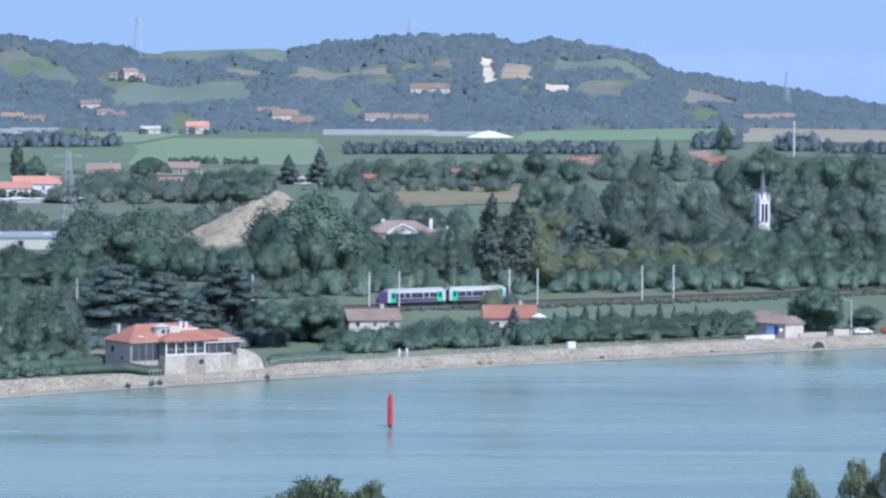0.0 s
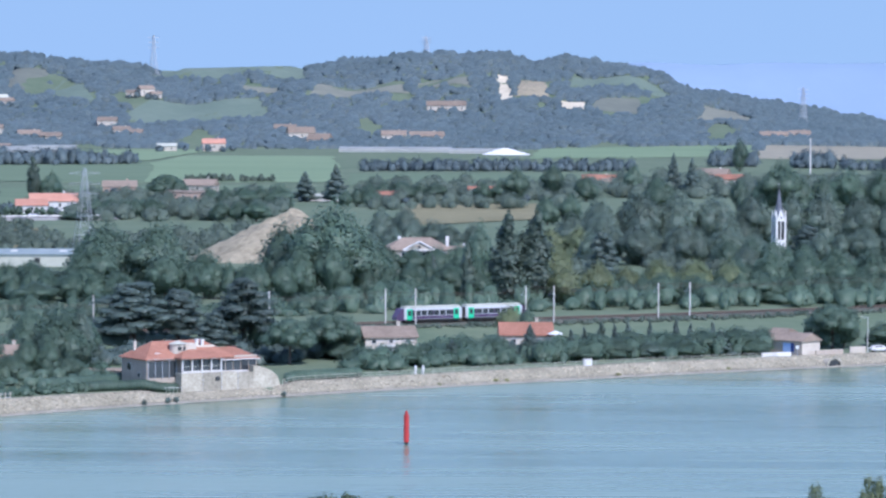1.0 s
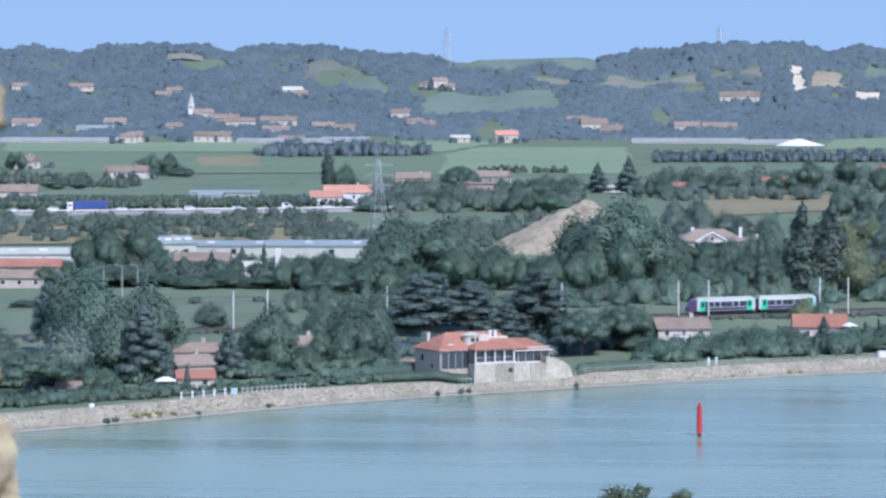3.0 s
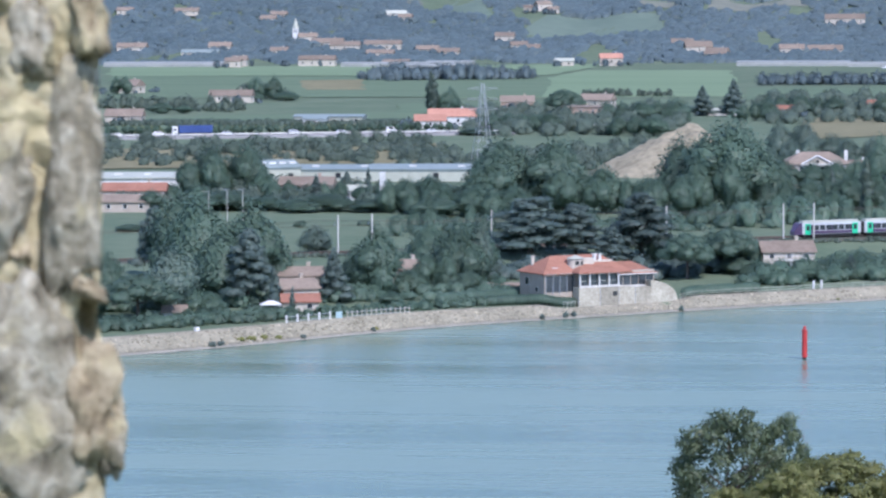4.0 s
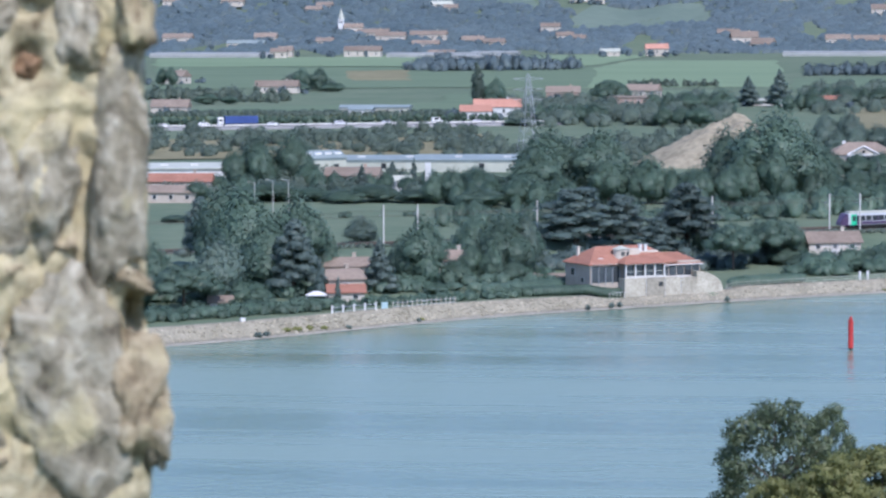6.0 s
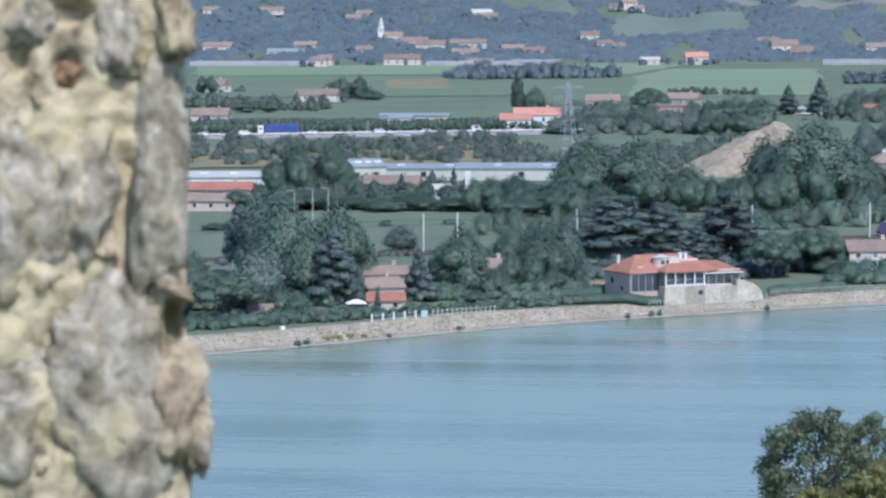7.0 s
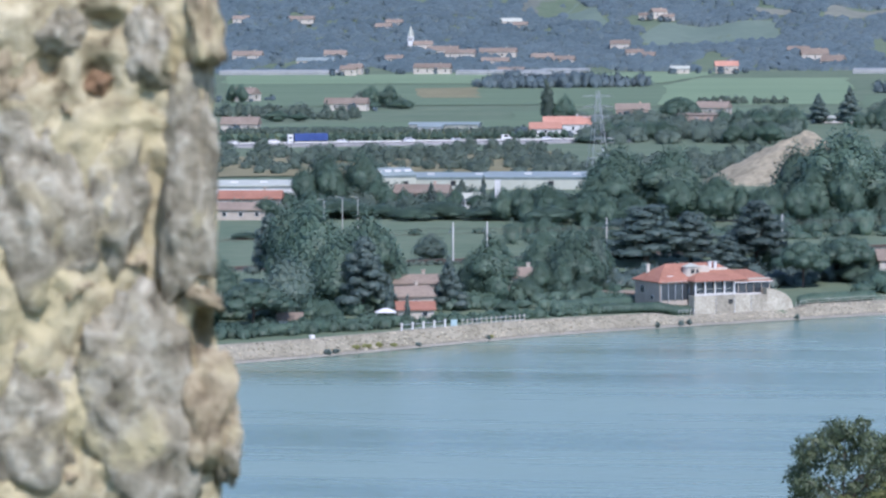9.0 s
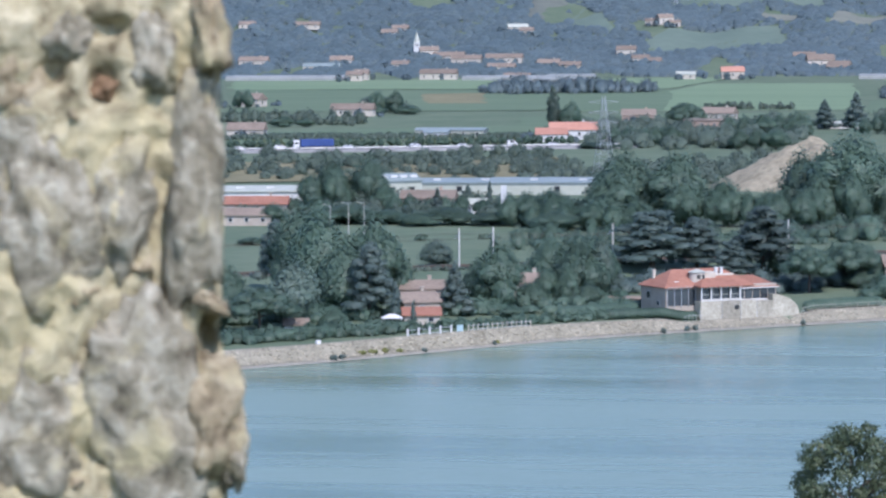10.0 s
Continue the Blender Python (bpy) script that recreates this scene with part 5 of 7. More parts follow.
def lorry(t, side, body, label, tank=False):
    x, y, z = on_road(t, side)
    root = thing("lorry", x, y, z, ROAD_TURN, label, "lorry")
    bm = bm_new()
    if tank:
        rod(bm, (-5, 0, 2.4), (7.5, 0, 2.4), 1.25, n=18)
    else:
        box(bm, 1.6, 0, 1.1, 13.4, 2.5, 2.9, bevel=0.06)
    part("trailer", bm, body, root)
    bm = bm_new()
    box(bm, 1.6, 0, 0.75, 13.2, 2.0, 0.3)
    part("chassis", bm, RUBBER, root)
    cx = -6.8 if not tank else 8.9
    bm = bm_new()
    box(bm, cx, 0, 0.6, 2.2, 2.45, 3.0, bevel=0.2)
    cab = part("cab", bm, WHITE if not tank else BLUE, root)
    bm = bm_new()
    box(bm, cx - (1.08 if not tank else -1.08), 0, 2.0, 0.1, 2.1, 1.0)
    part("windscreen", bm, GLASS, cab)
    bm = bm_new()
    box(bm, cx, -1.22, 2.0, 1.2, 0.06, 0.8)
    part("side_window", bm, GLASS, cab)
    for wx in (-6.6, -3.6, 4.4, 5.7, 7.0):
        for wy in (-1.1, 1.1):
            wheel(root, wx, wy, 0.5)
    return root


def car(x, y, z, turn, paint, label, van=False):
    root = thing("van" if van else "car", x, y, z, turn, label, "van" if van else "car")
    top = 2.1 if van else 1.42
    bm = bm_new()
    side = [(-2.2, 0.35), (2.2, 0.35), (2.25, 0.8), (1.5, 0.95), (0.8, top), (-1.3 if not van else -2.1, top), (-2.0, 0.95), (-2.25, 0.85)]
    rings = [[bm.verts.new((px, sy * (0.86 if pz < 1.2 else 0.72), pz)) for px, pz in side] for sy in (-1, 1)]
    n = len(side)
    for i in range(n):
        bm.faces.new((rings[0][i], rings[0][(i + 1) % n], rings[1][(i + 1) % n], rings[1][i]))
    bm.faces.new(rings[0][::-1])
    bm.faces.new(rings[1])
    body = part("body", bm, paint, root)
    for sy in (-1, 1):
        bm = bm_new()
        box(bm, -0.3, sy * 0.80, 0.98, 1.9, 0.08, top - 1.08)
        part("side_window", bm, GLASS, root)
    for wx in (-1.4, 1.4):
        for wy in (-0.75, 0.75):
            wheel(root, wx, wy, 0.32)
    return root


lorry(0.282, -5, BLUE, "articulated lorry with a blue tarpaulin trailer and white cab")
for t, side, van in ((0.03, 5, False), (0.20, 4, False), (0.36, -5, False), (0.50, 5, False), (0.615, -5, False), (0.72, 5, True), (0.82, -5, False), (0.12, -5, False)):
    x, y, z = on_road(t, side)
    car(x, y, z, ROAD_TURN, WHITE if van or t < 0.3 else SILVERP, "white van on the motorway" if van else "pale car on the motorway", van)


def barrier(t0, t1, side):
    a, b = on_road(t0, side), on_road(t1, side)
    root = thing("road_barrier", a[0], a[1], a[2], 0, "pale concrete barrier along the motorway", "barrier", "motorway barriers")
    bm = bm_new()
    p, q = Vector((0, 0, 0.4)), Vector((b[0] - a[0], b[1] - a[1], b[2] - a[2] + 0.4))
    rod(bm, p, q, 0.42, n=4)
    part("rail", bm, CONCRETE, root)


for k in range(8):
    barrier(0.02 + k * 0.12, 0.02 + k * 0.12 + 0.115, -9.5)

# orchard rows behind the motorway
_rng = random.Random(12)
for k in range(44):
    t = 0.05 + 0.80 * k / 44
    x, y, z = on_road(t, 40)
    plant("broad", x + _rng.uniform(-1, 1), y + _rng.uniform(-2, 2), _rng.uniform(3.0, 4.2), _rng.uniform(3.0, 4.2))


# ---- pylons and poles ----
def pylon(x, y, h, w, label="grey lattice power pylon", thick=0.12, arms=3):
    root = thing("power_pylon", x, y, ground_z(x, y), 25, label, "pylon", "power pylons of the valley")
    bm = bm_new()
    levels = 9
    corners = [(-1, -1), (1, -1), (1, 1), (-1, 1)]

    def at(k, c):
        q = w / 2 * (1 - 0.88 * (k / levels) ** 0.8)
        return Vector((c[0] * q, c[1] * q, h * k / levels))
    for k in range(levels):
        for i in range(4):
            rod(bm, at(k, corners[i]), at(k + 1, corners[i]), thick, n=4)
            rod(bm, at(k, corners[i]), at(k + 1, corners[(i + 1) % 4]), thick * 0.6, n=4)
            rod(bm, at(k + 1, corners[i]), at(k + 1, corners[(i + 1) % 4]), thick * 0.5, n=4)
    part("lattice", bm, STEEL, root)
    for a in range(arms):
        z = h * (0.70 + 0.12 * a)
        bm = bm_new()
        for s in (-1, 1):
            rod(bm, (0, 0, z + 0.6), (s * w * 0.75, 0, z), thick * 0.8, n=4)
            rod(bm, (0, 0, z - 0.4), (s * w * 0.75, 0, z), thick * 0.6, n=4)
        part("cross_arm", bm, STEEL, root)
    return root


pylon(-300.2, 3547.3, 40, 8, thick=0.22)
pylon(-33.0, 3599.8, 22, 7, thick=0.22)
pylon(312.8, 3285.1, 34, 7, thick=0.2)
pylon(-121.8, 1173.7, 28, 7, thick=0.07)


def pole(x, y, h, label, r=0.1, lamp=False, base=None):
    root = thing("street_lamp" if lamp else "utility_pole", x, y, ground_z(x, y) if base is None else base, 0, label, "lamp" if lamp else "pole")
    bm = bm_new()
    rod(bm, (0, 0, -0.4), (0, 0, h), r, r * 0.65, 8)
    part("post", bm, CONCRETE, root)
    bm = bm_new()
    if lamp:
        rod(bm, (0, 0, h), (-1.2, 0, h + 0.25), 0.06, n=6)
        part("arm", bm, STEEL, root)
        bm = bm_new()
        box(bm, -1.5, 0, h + 0.15, 0.8, 0.3, 0.16, bevel=0.04)
        part("lamp_head", bm, SHEET, root)
    else:
        box(bm, 0, 0, h - 0.8, 2.4, 0.14, 0.16)
        part("cross_arm", bm, CONCRETE, root)
    return root


pole(195.0, 2002.7, 24, "tall grey power pole on the plain", 0.5)
for k, (x, y) in enumerate(((-161.5, 890.5), (-158.7, 901.1), (-154.8, 901.8))):
    pole(x, y, 8.0, "slim street lamp behind the trees", 0.1, True)
pole(93.8, 824.7, 8.2, "street lamp at the river road", 0.12, True)


# ---- railway ----
def rail_y(x):
    return 858 + 0.6 * x


RAIL_TURN = math.degrees(math.atan(0.6))
bm = bm_new()
rows = []
for i in range(81):
    x = -320 + 8 * i
    y = rail_y(x)
    rows.append([bm.verts.new((x - 0.514 * o, y + 0.857 * o, ground_z(x, y) + z)) for o, z in ((-5.0, -0.4), (-4.2, 0.22), (4.2, 0.22), (5.0, -0.4))])
for a, b in zip(rows, rows[1:]):
    for k in range(3):
        bm.faces.new((a[k], b[k], b[k + 1], a[k + 1]))
tagged(part("railway_bed", bm, BALLAST), "grey ballast bed of the railway", "railway", kind="structure")
for o in (-2.7, -1.27, 1.27, 2.7):
    bm = bm_new()
    for i in range(40):
        xa, xb = -320 + 16 * i, -304 + 16 * i
        rod(bm, (xa - 0.514 * o, rail_y(xa) + 0.857 * o, ground_z(xa, rail_y(xa)) + 0.45), (xb - 0.514 * o, rail_y(xb) + 0.857 * o, ground_z(xb, rail_y(xb)) + 0.45), 0.09, n=4)
    tagged(part("rail", bm, RUST_STEEL), "rusty steel running rail on the ballast", "rail", kind="structure")


def mast(x, y, h, arm):
    root = thing("catenary_mast", x, y, ground_z(x, y) + 0.3, RAIL_TURN, "pale railway mast beside the track", "mast", "masts along the railway")
    bm = bm_new()
    box(bm, 0, 0, -0.6, 0.26, 0.22, h + 0.6)
    part("post", bm, CONCRETE, root)
    bm = bm_new()
    rod(bm, (0, 0, h - 2.0), (0, arm, h - 2.4), 0.06, n=6)
    rod(bm, (0, 0, h - 0.8), (0, arm, h - 2.4), 0.05, n=6)
    part("bracket", bm, STEEL, root)
    return root


MAST_X = (-188, -181, -116, -109, -84, -46, -19.6, -12.6, 13.6, 20.4, 46.4, 54.4)
masts = []
for i, x in enumerate(MAST_X):
    o = -5.0
    masts.append(mast(x - 0.514 * o, rail_y(x) + 0.857 * o, 8.8, 2.4))


def wire(o, h, sag, label):
    bm = bm_new()
    xs = [-320, -250, -195, -117, -46, -17, 20, 49, 95, 150, 230]
    for a, b in zip(xs, xs[1:]):
        for k in range(6):
            pts = []
            for t in (k / 6, (k + 1) / 6):
                x = a + (b - a) * t
                pts.append((x - 0.514 * o, rail_y(x) + 0.857 * o, 7.8 + h - sag * 4 * t * (1 - t)))
            rod(bm, pts[0], pts[1], 0.022, n=4)
    return tagged(part("overhead_wire", bm, RUST_STEEL), label, "wire", "railway wires")


for o in (-2.0, 2.0):
    wire(o, 5.6, 0.1, "thin contact wire above the railway track")
    wire(o, 6.8, 0.9, "sagging carrier wire above the railway track")


def train(x0, cars, label):
    root = thing("railway_train", x0, rail_y(x0), ground_z(x0, rail_y(x0)) + 0.6, RAIL_TURN, label, "train")
    L = 16.0
    for c in range(cars):
        a = c * (L + 0.9)
        bm = bm_new()
        box(bm, a + L / 2, -2.0, 0.5, L, 2.9, 2.75, bevel=0.25)
        body = part("car_body", bm, SILVERP, root, "silver-grey railcar body")
        bm = bm_new()
        box(bm, a + L / 2, -2.0, 3.2, L - 1.0, 2.2, 0.5, bevel=0.12)
        part("roof", bm, SHEET, body)
        bm = bm_new()
        box(bm, a + L / 2, -2.0, 0.0, L - 1, 2.4, 0.55)
        part("underframe", bm, RUBBER, body)
        bm = bm_new()
        box(bm, a + L / 2, -3.47, 1.5, L - 4.6, 0.06, 1.2)
        part("window_band", bm, GLASS, body)
        for k in range(7):
            bm = bm_new()
            box(bm, a + 2.9 + k * 1.7, -3.5, 1.5, 0.2, 0.05, 1.2)
            part("window_post", bm, SILVERP if k % 3 else PURPLE, body)
        bm = bm_new()
        box(bm, a + L / 2, -3.47, 0.75, L - 4.6, 0.05, 0.6)
        part("stripe", bm, PURPLE, body, "violet side stripe")
        for dx in (1.5, L - 1.7):
            bm = bm_new()
            box(bm, a + dx, -3.48, 0.55, 1.5, 0.08, 2.5)
            door = part("door", bm, GREEN, body, "bright green sliding door")
            bm = bm_new()
            box(bm, a + dx, -3.53, 1.5, 0.8, 0.06, 1.2)
            part("door_window", bm, GLASS, door)
        for dx in (2.4, L - 2.4):
            bm = bm_new()
            for wx in (-0.9, 0.9):
                rod(bm, (a + dx + wx, -2.9, 0.05), (a + dx + wx, -1.1, 0.05), 0.42, n=12)
            part("bogie", bm, RUBBER, body)
        if c:
            bm = bm_new()
            box(bm, a - 0.45, -2.0, 0.6, 1.0, 2.5, 2.6)
            part("gangway", bm, RUBBER, root, "dark gangway bellows")
    for s, a in ((-1, 0.0), (1, cars * (L + 0.9) - 0.9)):
        bm = bm_new()
        side = [(0, 0.4), (s * 1.9, 0.5), (s * 1.8, 1.3), (s * 0.5, 3.15), (0, 3.25)]
        rings = [[bm.verts.new((a + px, -2.0 + sy * (1.45 if abs(px) < 1 else 1.1), pz)) for px, pz in side] for sy in (-1, 1)]
        n = len(side)
        for i in range(n):
            bm.faces.new((rings[0][i], rings[0][(i + 1) % n], rings[1][(i + 1) % n], rings[1][i]))
        bm.faces.new(rings[0]), bm.faces.new(rings[1])
        bmesh.ops.recalc_face_normals(bm, faces=bm.faces)
        part("nose", bm, PURPLE, root, "dark violet sloping driving cab")
    return root


train(-14.5, 2, "two-car regional train in silver, violet and green on the railway")


# ---- trees of the river bank ----
def grove(*rows):
    for kind, x, y, h, w in rows:
        plant(kind, x, y, h, w)


grove(("broad", -85.5, 760.2, 11.8, 18.0), ("broad", -91.5, 746.4, 7.2, 11.8), ("broad", -81.9, 765.6, 7.8, 10.9), ("cedar", -72.0, 796.7, 13.4, 23.8), ("cedar", -62.5, 802.6, 11.7, 15.1),
      ("cedar", -48.0, 806.6, 15.5, 19.0), ("pine", -36.5, 781.2, 11.0, 12.5), ("pine", -27.5, 790.0, 11.0, 12.0), ("broad", -28.3, 797.5, 9.3, 15.0), ("broad", -40.5, 804.0, 7.1, 11.3), ("cedar", -54.3, 793.1, 9.6, 11.2),
      ("broad", -21.0, 782.7, 3.5, 9.8), ("broad", -14.8, 779.9, 2.3, 8.6), ("broad", -5.7, 788.0, 4.6, 11.1), ("broad", 1.1, 795.0, 5.3, 11.8))
grove(("broad", -26.1, 789.6, 4.5, 8.7), ("broad", 7.4, 800.0, 5.3, 11.3), ("spruce", 15.9, 796.8, 8.3, 5.5), ("spruce", 11.8, 794.9, 4.9, 4.5), ("broad", 19.4, 802.8, 4.3, 10.1),
      ("broad", 25.1, 802.6, 2.9, 10.1), ("broad", 31.7, 811.4, 5.0, 12.7), ("broad", 39.5, 814.0, 5.6, 12.8), ("broad", 47.3, 816.6, 5.1, 12.8), ("broad", 55.2, 820.1, 5.7, 12.9),
      ("broad", 63.2, 823.6, 6.0, 12.9), ("broad", 70.0, 827.0, 5.6, 10.4), ("pine", 87.1, 837.5, 11.5, 13.2), ("broad", 87.1, 837.5, 9.5, 11.9), ("broad", 99.4, 844.2, 5.8, 9.3))
grove(("poplar", 32.6, 817.4, 7.2, 2.3), ("cypress", 35.5, 817.2, 6.8, 1.8), ("cypress", 38.7, 819.1, 7.5, 2.1), ("cypress", 43.7, 820.8, 7.2, 1.8), ("cypress", 49.7, 822.5, 7.9, 2.1),
      ("cypress", 53.2, 824.3, 6.8, 1.8), ("cypress", 25.4, 811.6, 5.8, 1.8), ("cypress", 28.6, 813.5, 6.2, 1.8), ("cypress", 58.4, 825.9, 7.0, 1.8))
grove(("pale", 12.4, 837.9, 8.3, 7.9), ("broad", 16.1, 829.8, 8.7, 6.5), ("silver", -58.3, 772.8, 4.1, 7.3), ("silver", -77.5, 764.1, 4.1, 4.8), ("broad", 80.4, 841.2, 1.8, 5.3))

grove(("broad", 27.5, 799.5, 4.3, 8.8), ("broad", 35.3, 805.2, 4.4, 10.1), ("silver", 43.0, 806.9, 3.6, 7.6), ("broad", 51.4, 810.4, 4.2, 10.2), ("spruce", 59.4, 815.8, 5.9, 6.4),
      ("broad", 67.4, 819.2, 3.9, 9.0), ("broad", -9.9, 779.9, 3.7, 8.6), ("spruce", -1.3, 788.0, 5.3, 5.7), ("broad", 4.8, 785.0, 3.0, 7.4), ("broad", 11.1, 789.9, 2.6, 8.7), ("silver", 21.8, 797.7, 2.6, 6.2))

# ---- trees behind the railway ----
grove(("broad", -33.9, 954.4, 24.6, 26.2), ("broad", -46.3, 963.9, 18.9, 16.6), ("broad", -25.8, 959.7, 16.9, 16.5), ("broad", -37.0, 939.3, 14.8, 17.7), ("broad", -87.7, 961.0, 19.3, 30.2),
      ("broad", -95.8, 945.2, 15.7, 16.4), ("broad", -71.2, 942.3, 13.0, 20.7), ("broad", -103.7, 929.2, 7.9, 22.0), ("broad", -115.0, 938.0, 9.3, 17.8), ("broad", -57.6, 938.2, 10.0, 17.7),
      ("broad", -48.3, 928.7, 10.1, 13.1), ("broad", -108.3, 918.6, 5.3, 15.9), ("broad", -91.2, 920.5, 8.2, 17.4))
grove(("broad", -16.5, 944.9, 9.4, 16.3), ("broad", -6.2, 955.0, 9.4, 16.5), ("broad", -10.4, 929.9, 6.5, 16.0), ("broad", 1.3, 960.0, 8.0, 15.0), ("broad", 5.6, 990.0, 18.1, 9.3),
      ("poplar", 12.2, 914.9, 24.0, 9.6), ("poplar", 19.2, 917.8, 24.1, 10.4), ("poplar", 2.4, 915.0, 16.0, 4.3), ("broad", 8.9, 965.0, 10.8, 13.6), ("broad", 17.8, 959.8, 9.5, 15.0),
      ("pale", 27.5, 1009.6, 11.8, 9.5), ("broad", 25.6, 939.7, 6.9, 11.8), ("cedar", 41.0, 1029.2, 14.5, 11.3), ("cypress", -7.0, 1000.0, 9.3, 2.5))
grove(("pale", 31.4, 917.5, 11.5, 15.8), ("broad", 40.9, 954.1, 6.9, 13.5), ("pale", 47.6, 938.8, 10.4, 16.2), ("broad", 49.1, 923.7, 8.3, 15.9), ("pale", 57.3, 940.3, 11.0, 17.7),
      ("broad", 57.7, 923.2, 7.9, 15.9), ("pale", 67.0, 942.6, 10.6, 16.3), ("broad", 68.2, 947.6, 5.9, 13.4), ("silver", 38.4, 929.2, 5.3, 8.7), ("broad", 77.4, 951.9, 12.0, 19.4),
      ("broad", 87.2, 954.0, 12.8, 19.5), ("broad", 96.3, 955.2, 12.4, 19.5), ("broad", 105.4, 956.2, 13.1, 19.6), ("broad", 113.9, 958.3, 13.1, 18.1))
grove(("broad", 74.3, 932.0, 8.3, 16.1), ("broad", 82.5, 933.4, 7.5, 16.1), ("broad", 90.7, 935.6, 7.4, 16.2), ("broad", 101.1, 936.6, 8.1, 17.7), ("broad", 110.1, 938.6, 8.1, 16.3),
      ("broad", 124.2, 957.0, 12.4, 19.6), ("broad", 133.1, 955.8, 12.5, 19.6))
# haze over these farther groves is put in by the paler leaf colour
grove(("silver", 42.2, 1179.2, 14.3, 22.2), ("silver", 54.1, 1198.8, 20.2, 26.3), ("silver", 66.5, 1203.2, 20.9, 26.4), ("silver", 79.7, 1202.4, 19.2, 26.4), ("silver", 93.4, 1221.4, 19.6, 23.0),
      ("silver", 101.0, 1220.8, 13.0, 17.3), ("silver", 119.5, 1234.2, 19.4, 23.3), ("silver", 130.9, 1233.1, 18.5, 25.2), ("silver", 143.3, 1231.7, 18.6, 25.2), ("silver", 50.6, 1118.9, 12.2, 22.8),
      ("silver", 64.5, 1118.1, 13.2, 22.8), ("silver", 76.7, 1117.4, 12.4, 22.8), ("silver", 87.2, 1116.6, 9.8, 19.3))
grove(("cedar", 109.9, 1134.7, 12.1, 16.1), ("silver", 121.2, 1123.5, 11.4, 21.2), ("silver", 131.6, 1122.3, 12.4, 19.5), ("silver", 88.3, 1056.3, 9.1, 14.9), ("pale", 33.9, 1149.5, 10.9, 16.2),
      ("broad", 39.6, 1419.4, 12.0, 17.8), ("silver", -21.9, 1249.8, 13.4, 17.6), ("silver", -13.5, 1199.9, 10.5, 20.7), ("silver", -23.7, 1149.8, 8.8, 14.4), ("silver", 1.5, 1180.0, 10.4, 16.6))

grove(("broad", -21.0, 1038.0, 10.2, 10.5), ("broad", -13.5, 1040.0, 9.0, 10.0), ("broad", -6.0, 1041.0, 9.3, 10.0), ("broad", 0.5, 1042.0, 10.0, 9.5))

# ---- trees round the houses of the plain ----
grove(("spruce", -56.1, 1649.0, 17.8, 13.4), ("spruce", -70.7, 1658.5, 14.3, 12.0), ("broad", -43.1, 1599.4, 9.1, 17.5), ("broad", -32.1, 1679.7, 9.7, 23.7), ("broad", -16.3, 1679.9, 8.8, 21.0),
      ("pine", -132.4, 1634.6, 13.8, 18.0), ("broad", -98.1, 1556.9, 10.1, 22.0), ("broad", -83.5, 1557.8, 11.4, 24.4), ("poplar", -191.7, 1628.8, 17.4, 6.7), ("broad", -185.7, 1629.5, 11.1, 10.3),
      ("broad", -145.9, 1472.8, 7.9, 18.5), ("broad", -129.8, 1474.3, 8.0, 18.5), ("broad", -86.0, 1437.4, 8.4, 22.6))
grove(("broad", 14.9, 1639.9, 11.2, 15.4), ("broad", 25.7, 1639.8, 16.9, 13.9), ("broad", 45.4, 1749.4, 15.7, 12.6), ("broad", 59.4, 1678.9, 12.4, 13.2), ("spruce", 103.9, 1746.9, 21.6, 9.9),
      ("broad", 88.3, 1597.6, 14.9, 15.0), ("spruce", 112.2, 1736.4, 19.7, 9.8), ("broad", 126.1, 1554.9, 15.1, 17.1), ("broad", 138.1, 1553.9, 22.5, 22.0), ("broad", 152.6, 1552.5, 16.5, 19.5),
      ("broad", 171.3, 1590.8, 18.0, 20.0), ("broad", 186.0, 1589.1, 18.1, 17.5), ("broad", 84.7, 1758.0, 15.7, 11.0), ("broad", 170.8, 2193.4, 20.4, 10.3))
grove(("poplar", -191.9, 1628.7, 21.1, 6.7), ("broad", -184.2, 1629.6, 13.9, 11.3), ("broad", -309.1, 1874.7, 12.3, 17.9), ("broad", -313.2, 1853.7, 5.4, 14.7), ("broad", -295.7, 1856.6, 5.3, 14.7),
      ("broad", -403.8, 1958.8, 11.0, 12.5), ("broad", -325.1, 1668.6, 5.5, 13.3), ("broad", -314.6, 1670.6, 4.1, 10.6), ("pine", -132.0, 1634.7, 13.8, 18.0), ("broad", -135.9, 1493.8, 6.9, 25.8),
      ("broad", -151.7, 1442.0, 3.0, 18.2))

# ---- trees of the bank downstream ----
grove(("pine", -134.5, 666.6, 9.7, 14.4), ("silver", -130.6, 677.5, 13.3, 11.9), ("broad", -138.0, 722.0, 17.5, 13.0), ("broad", -130.5, 710.1, 19.8, 15.8), ("broad", -121.0, 711.8, 18.6, 16.0), ("cedar", -118.6, 696.7, 15.5, 12.5),
      ("cedar", -143.8, 727.9, 14.6, 9.3), ("broad", -116.5, 715.6, 11.4, 7.9), ("broad", -124.3, 701.1, 14.8, 13.4), ("spruce", -103.4, 708.5, 11.2, 7.4), ("broad", -96.6, 721.6, 14.3, 12.0),
      ("broad", -100.8, 723.0, 10.6, 8.0), ("broad", -82.0, 745.5, 13.3, 14.1), ("broad", -86.3, 737.0, 8.0, 9.3), ("broad", -90.7, 729.4, 5.1, 6.9), ("silver", -78.7, 747.9, 13.5, 7.1))
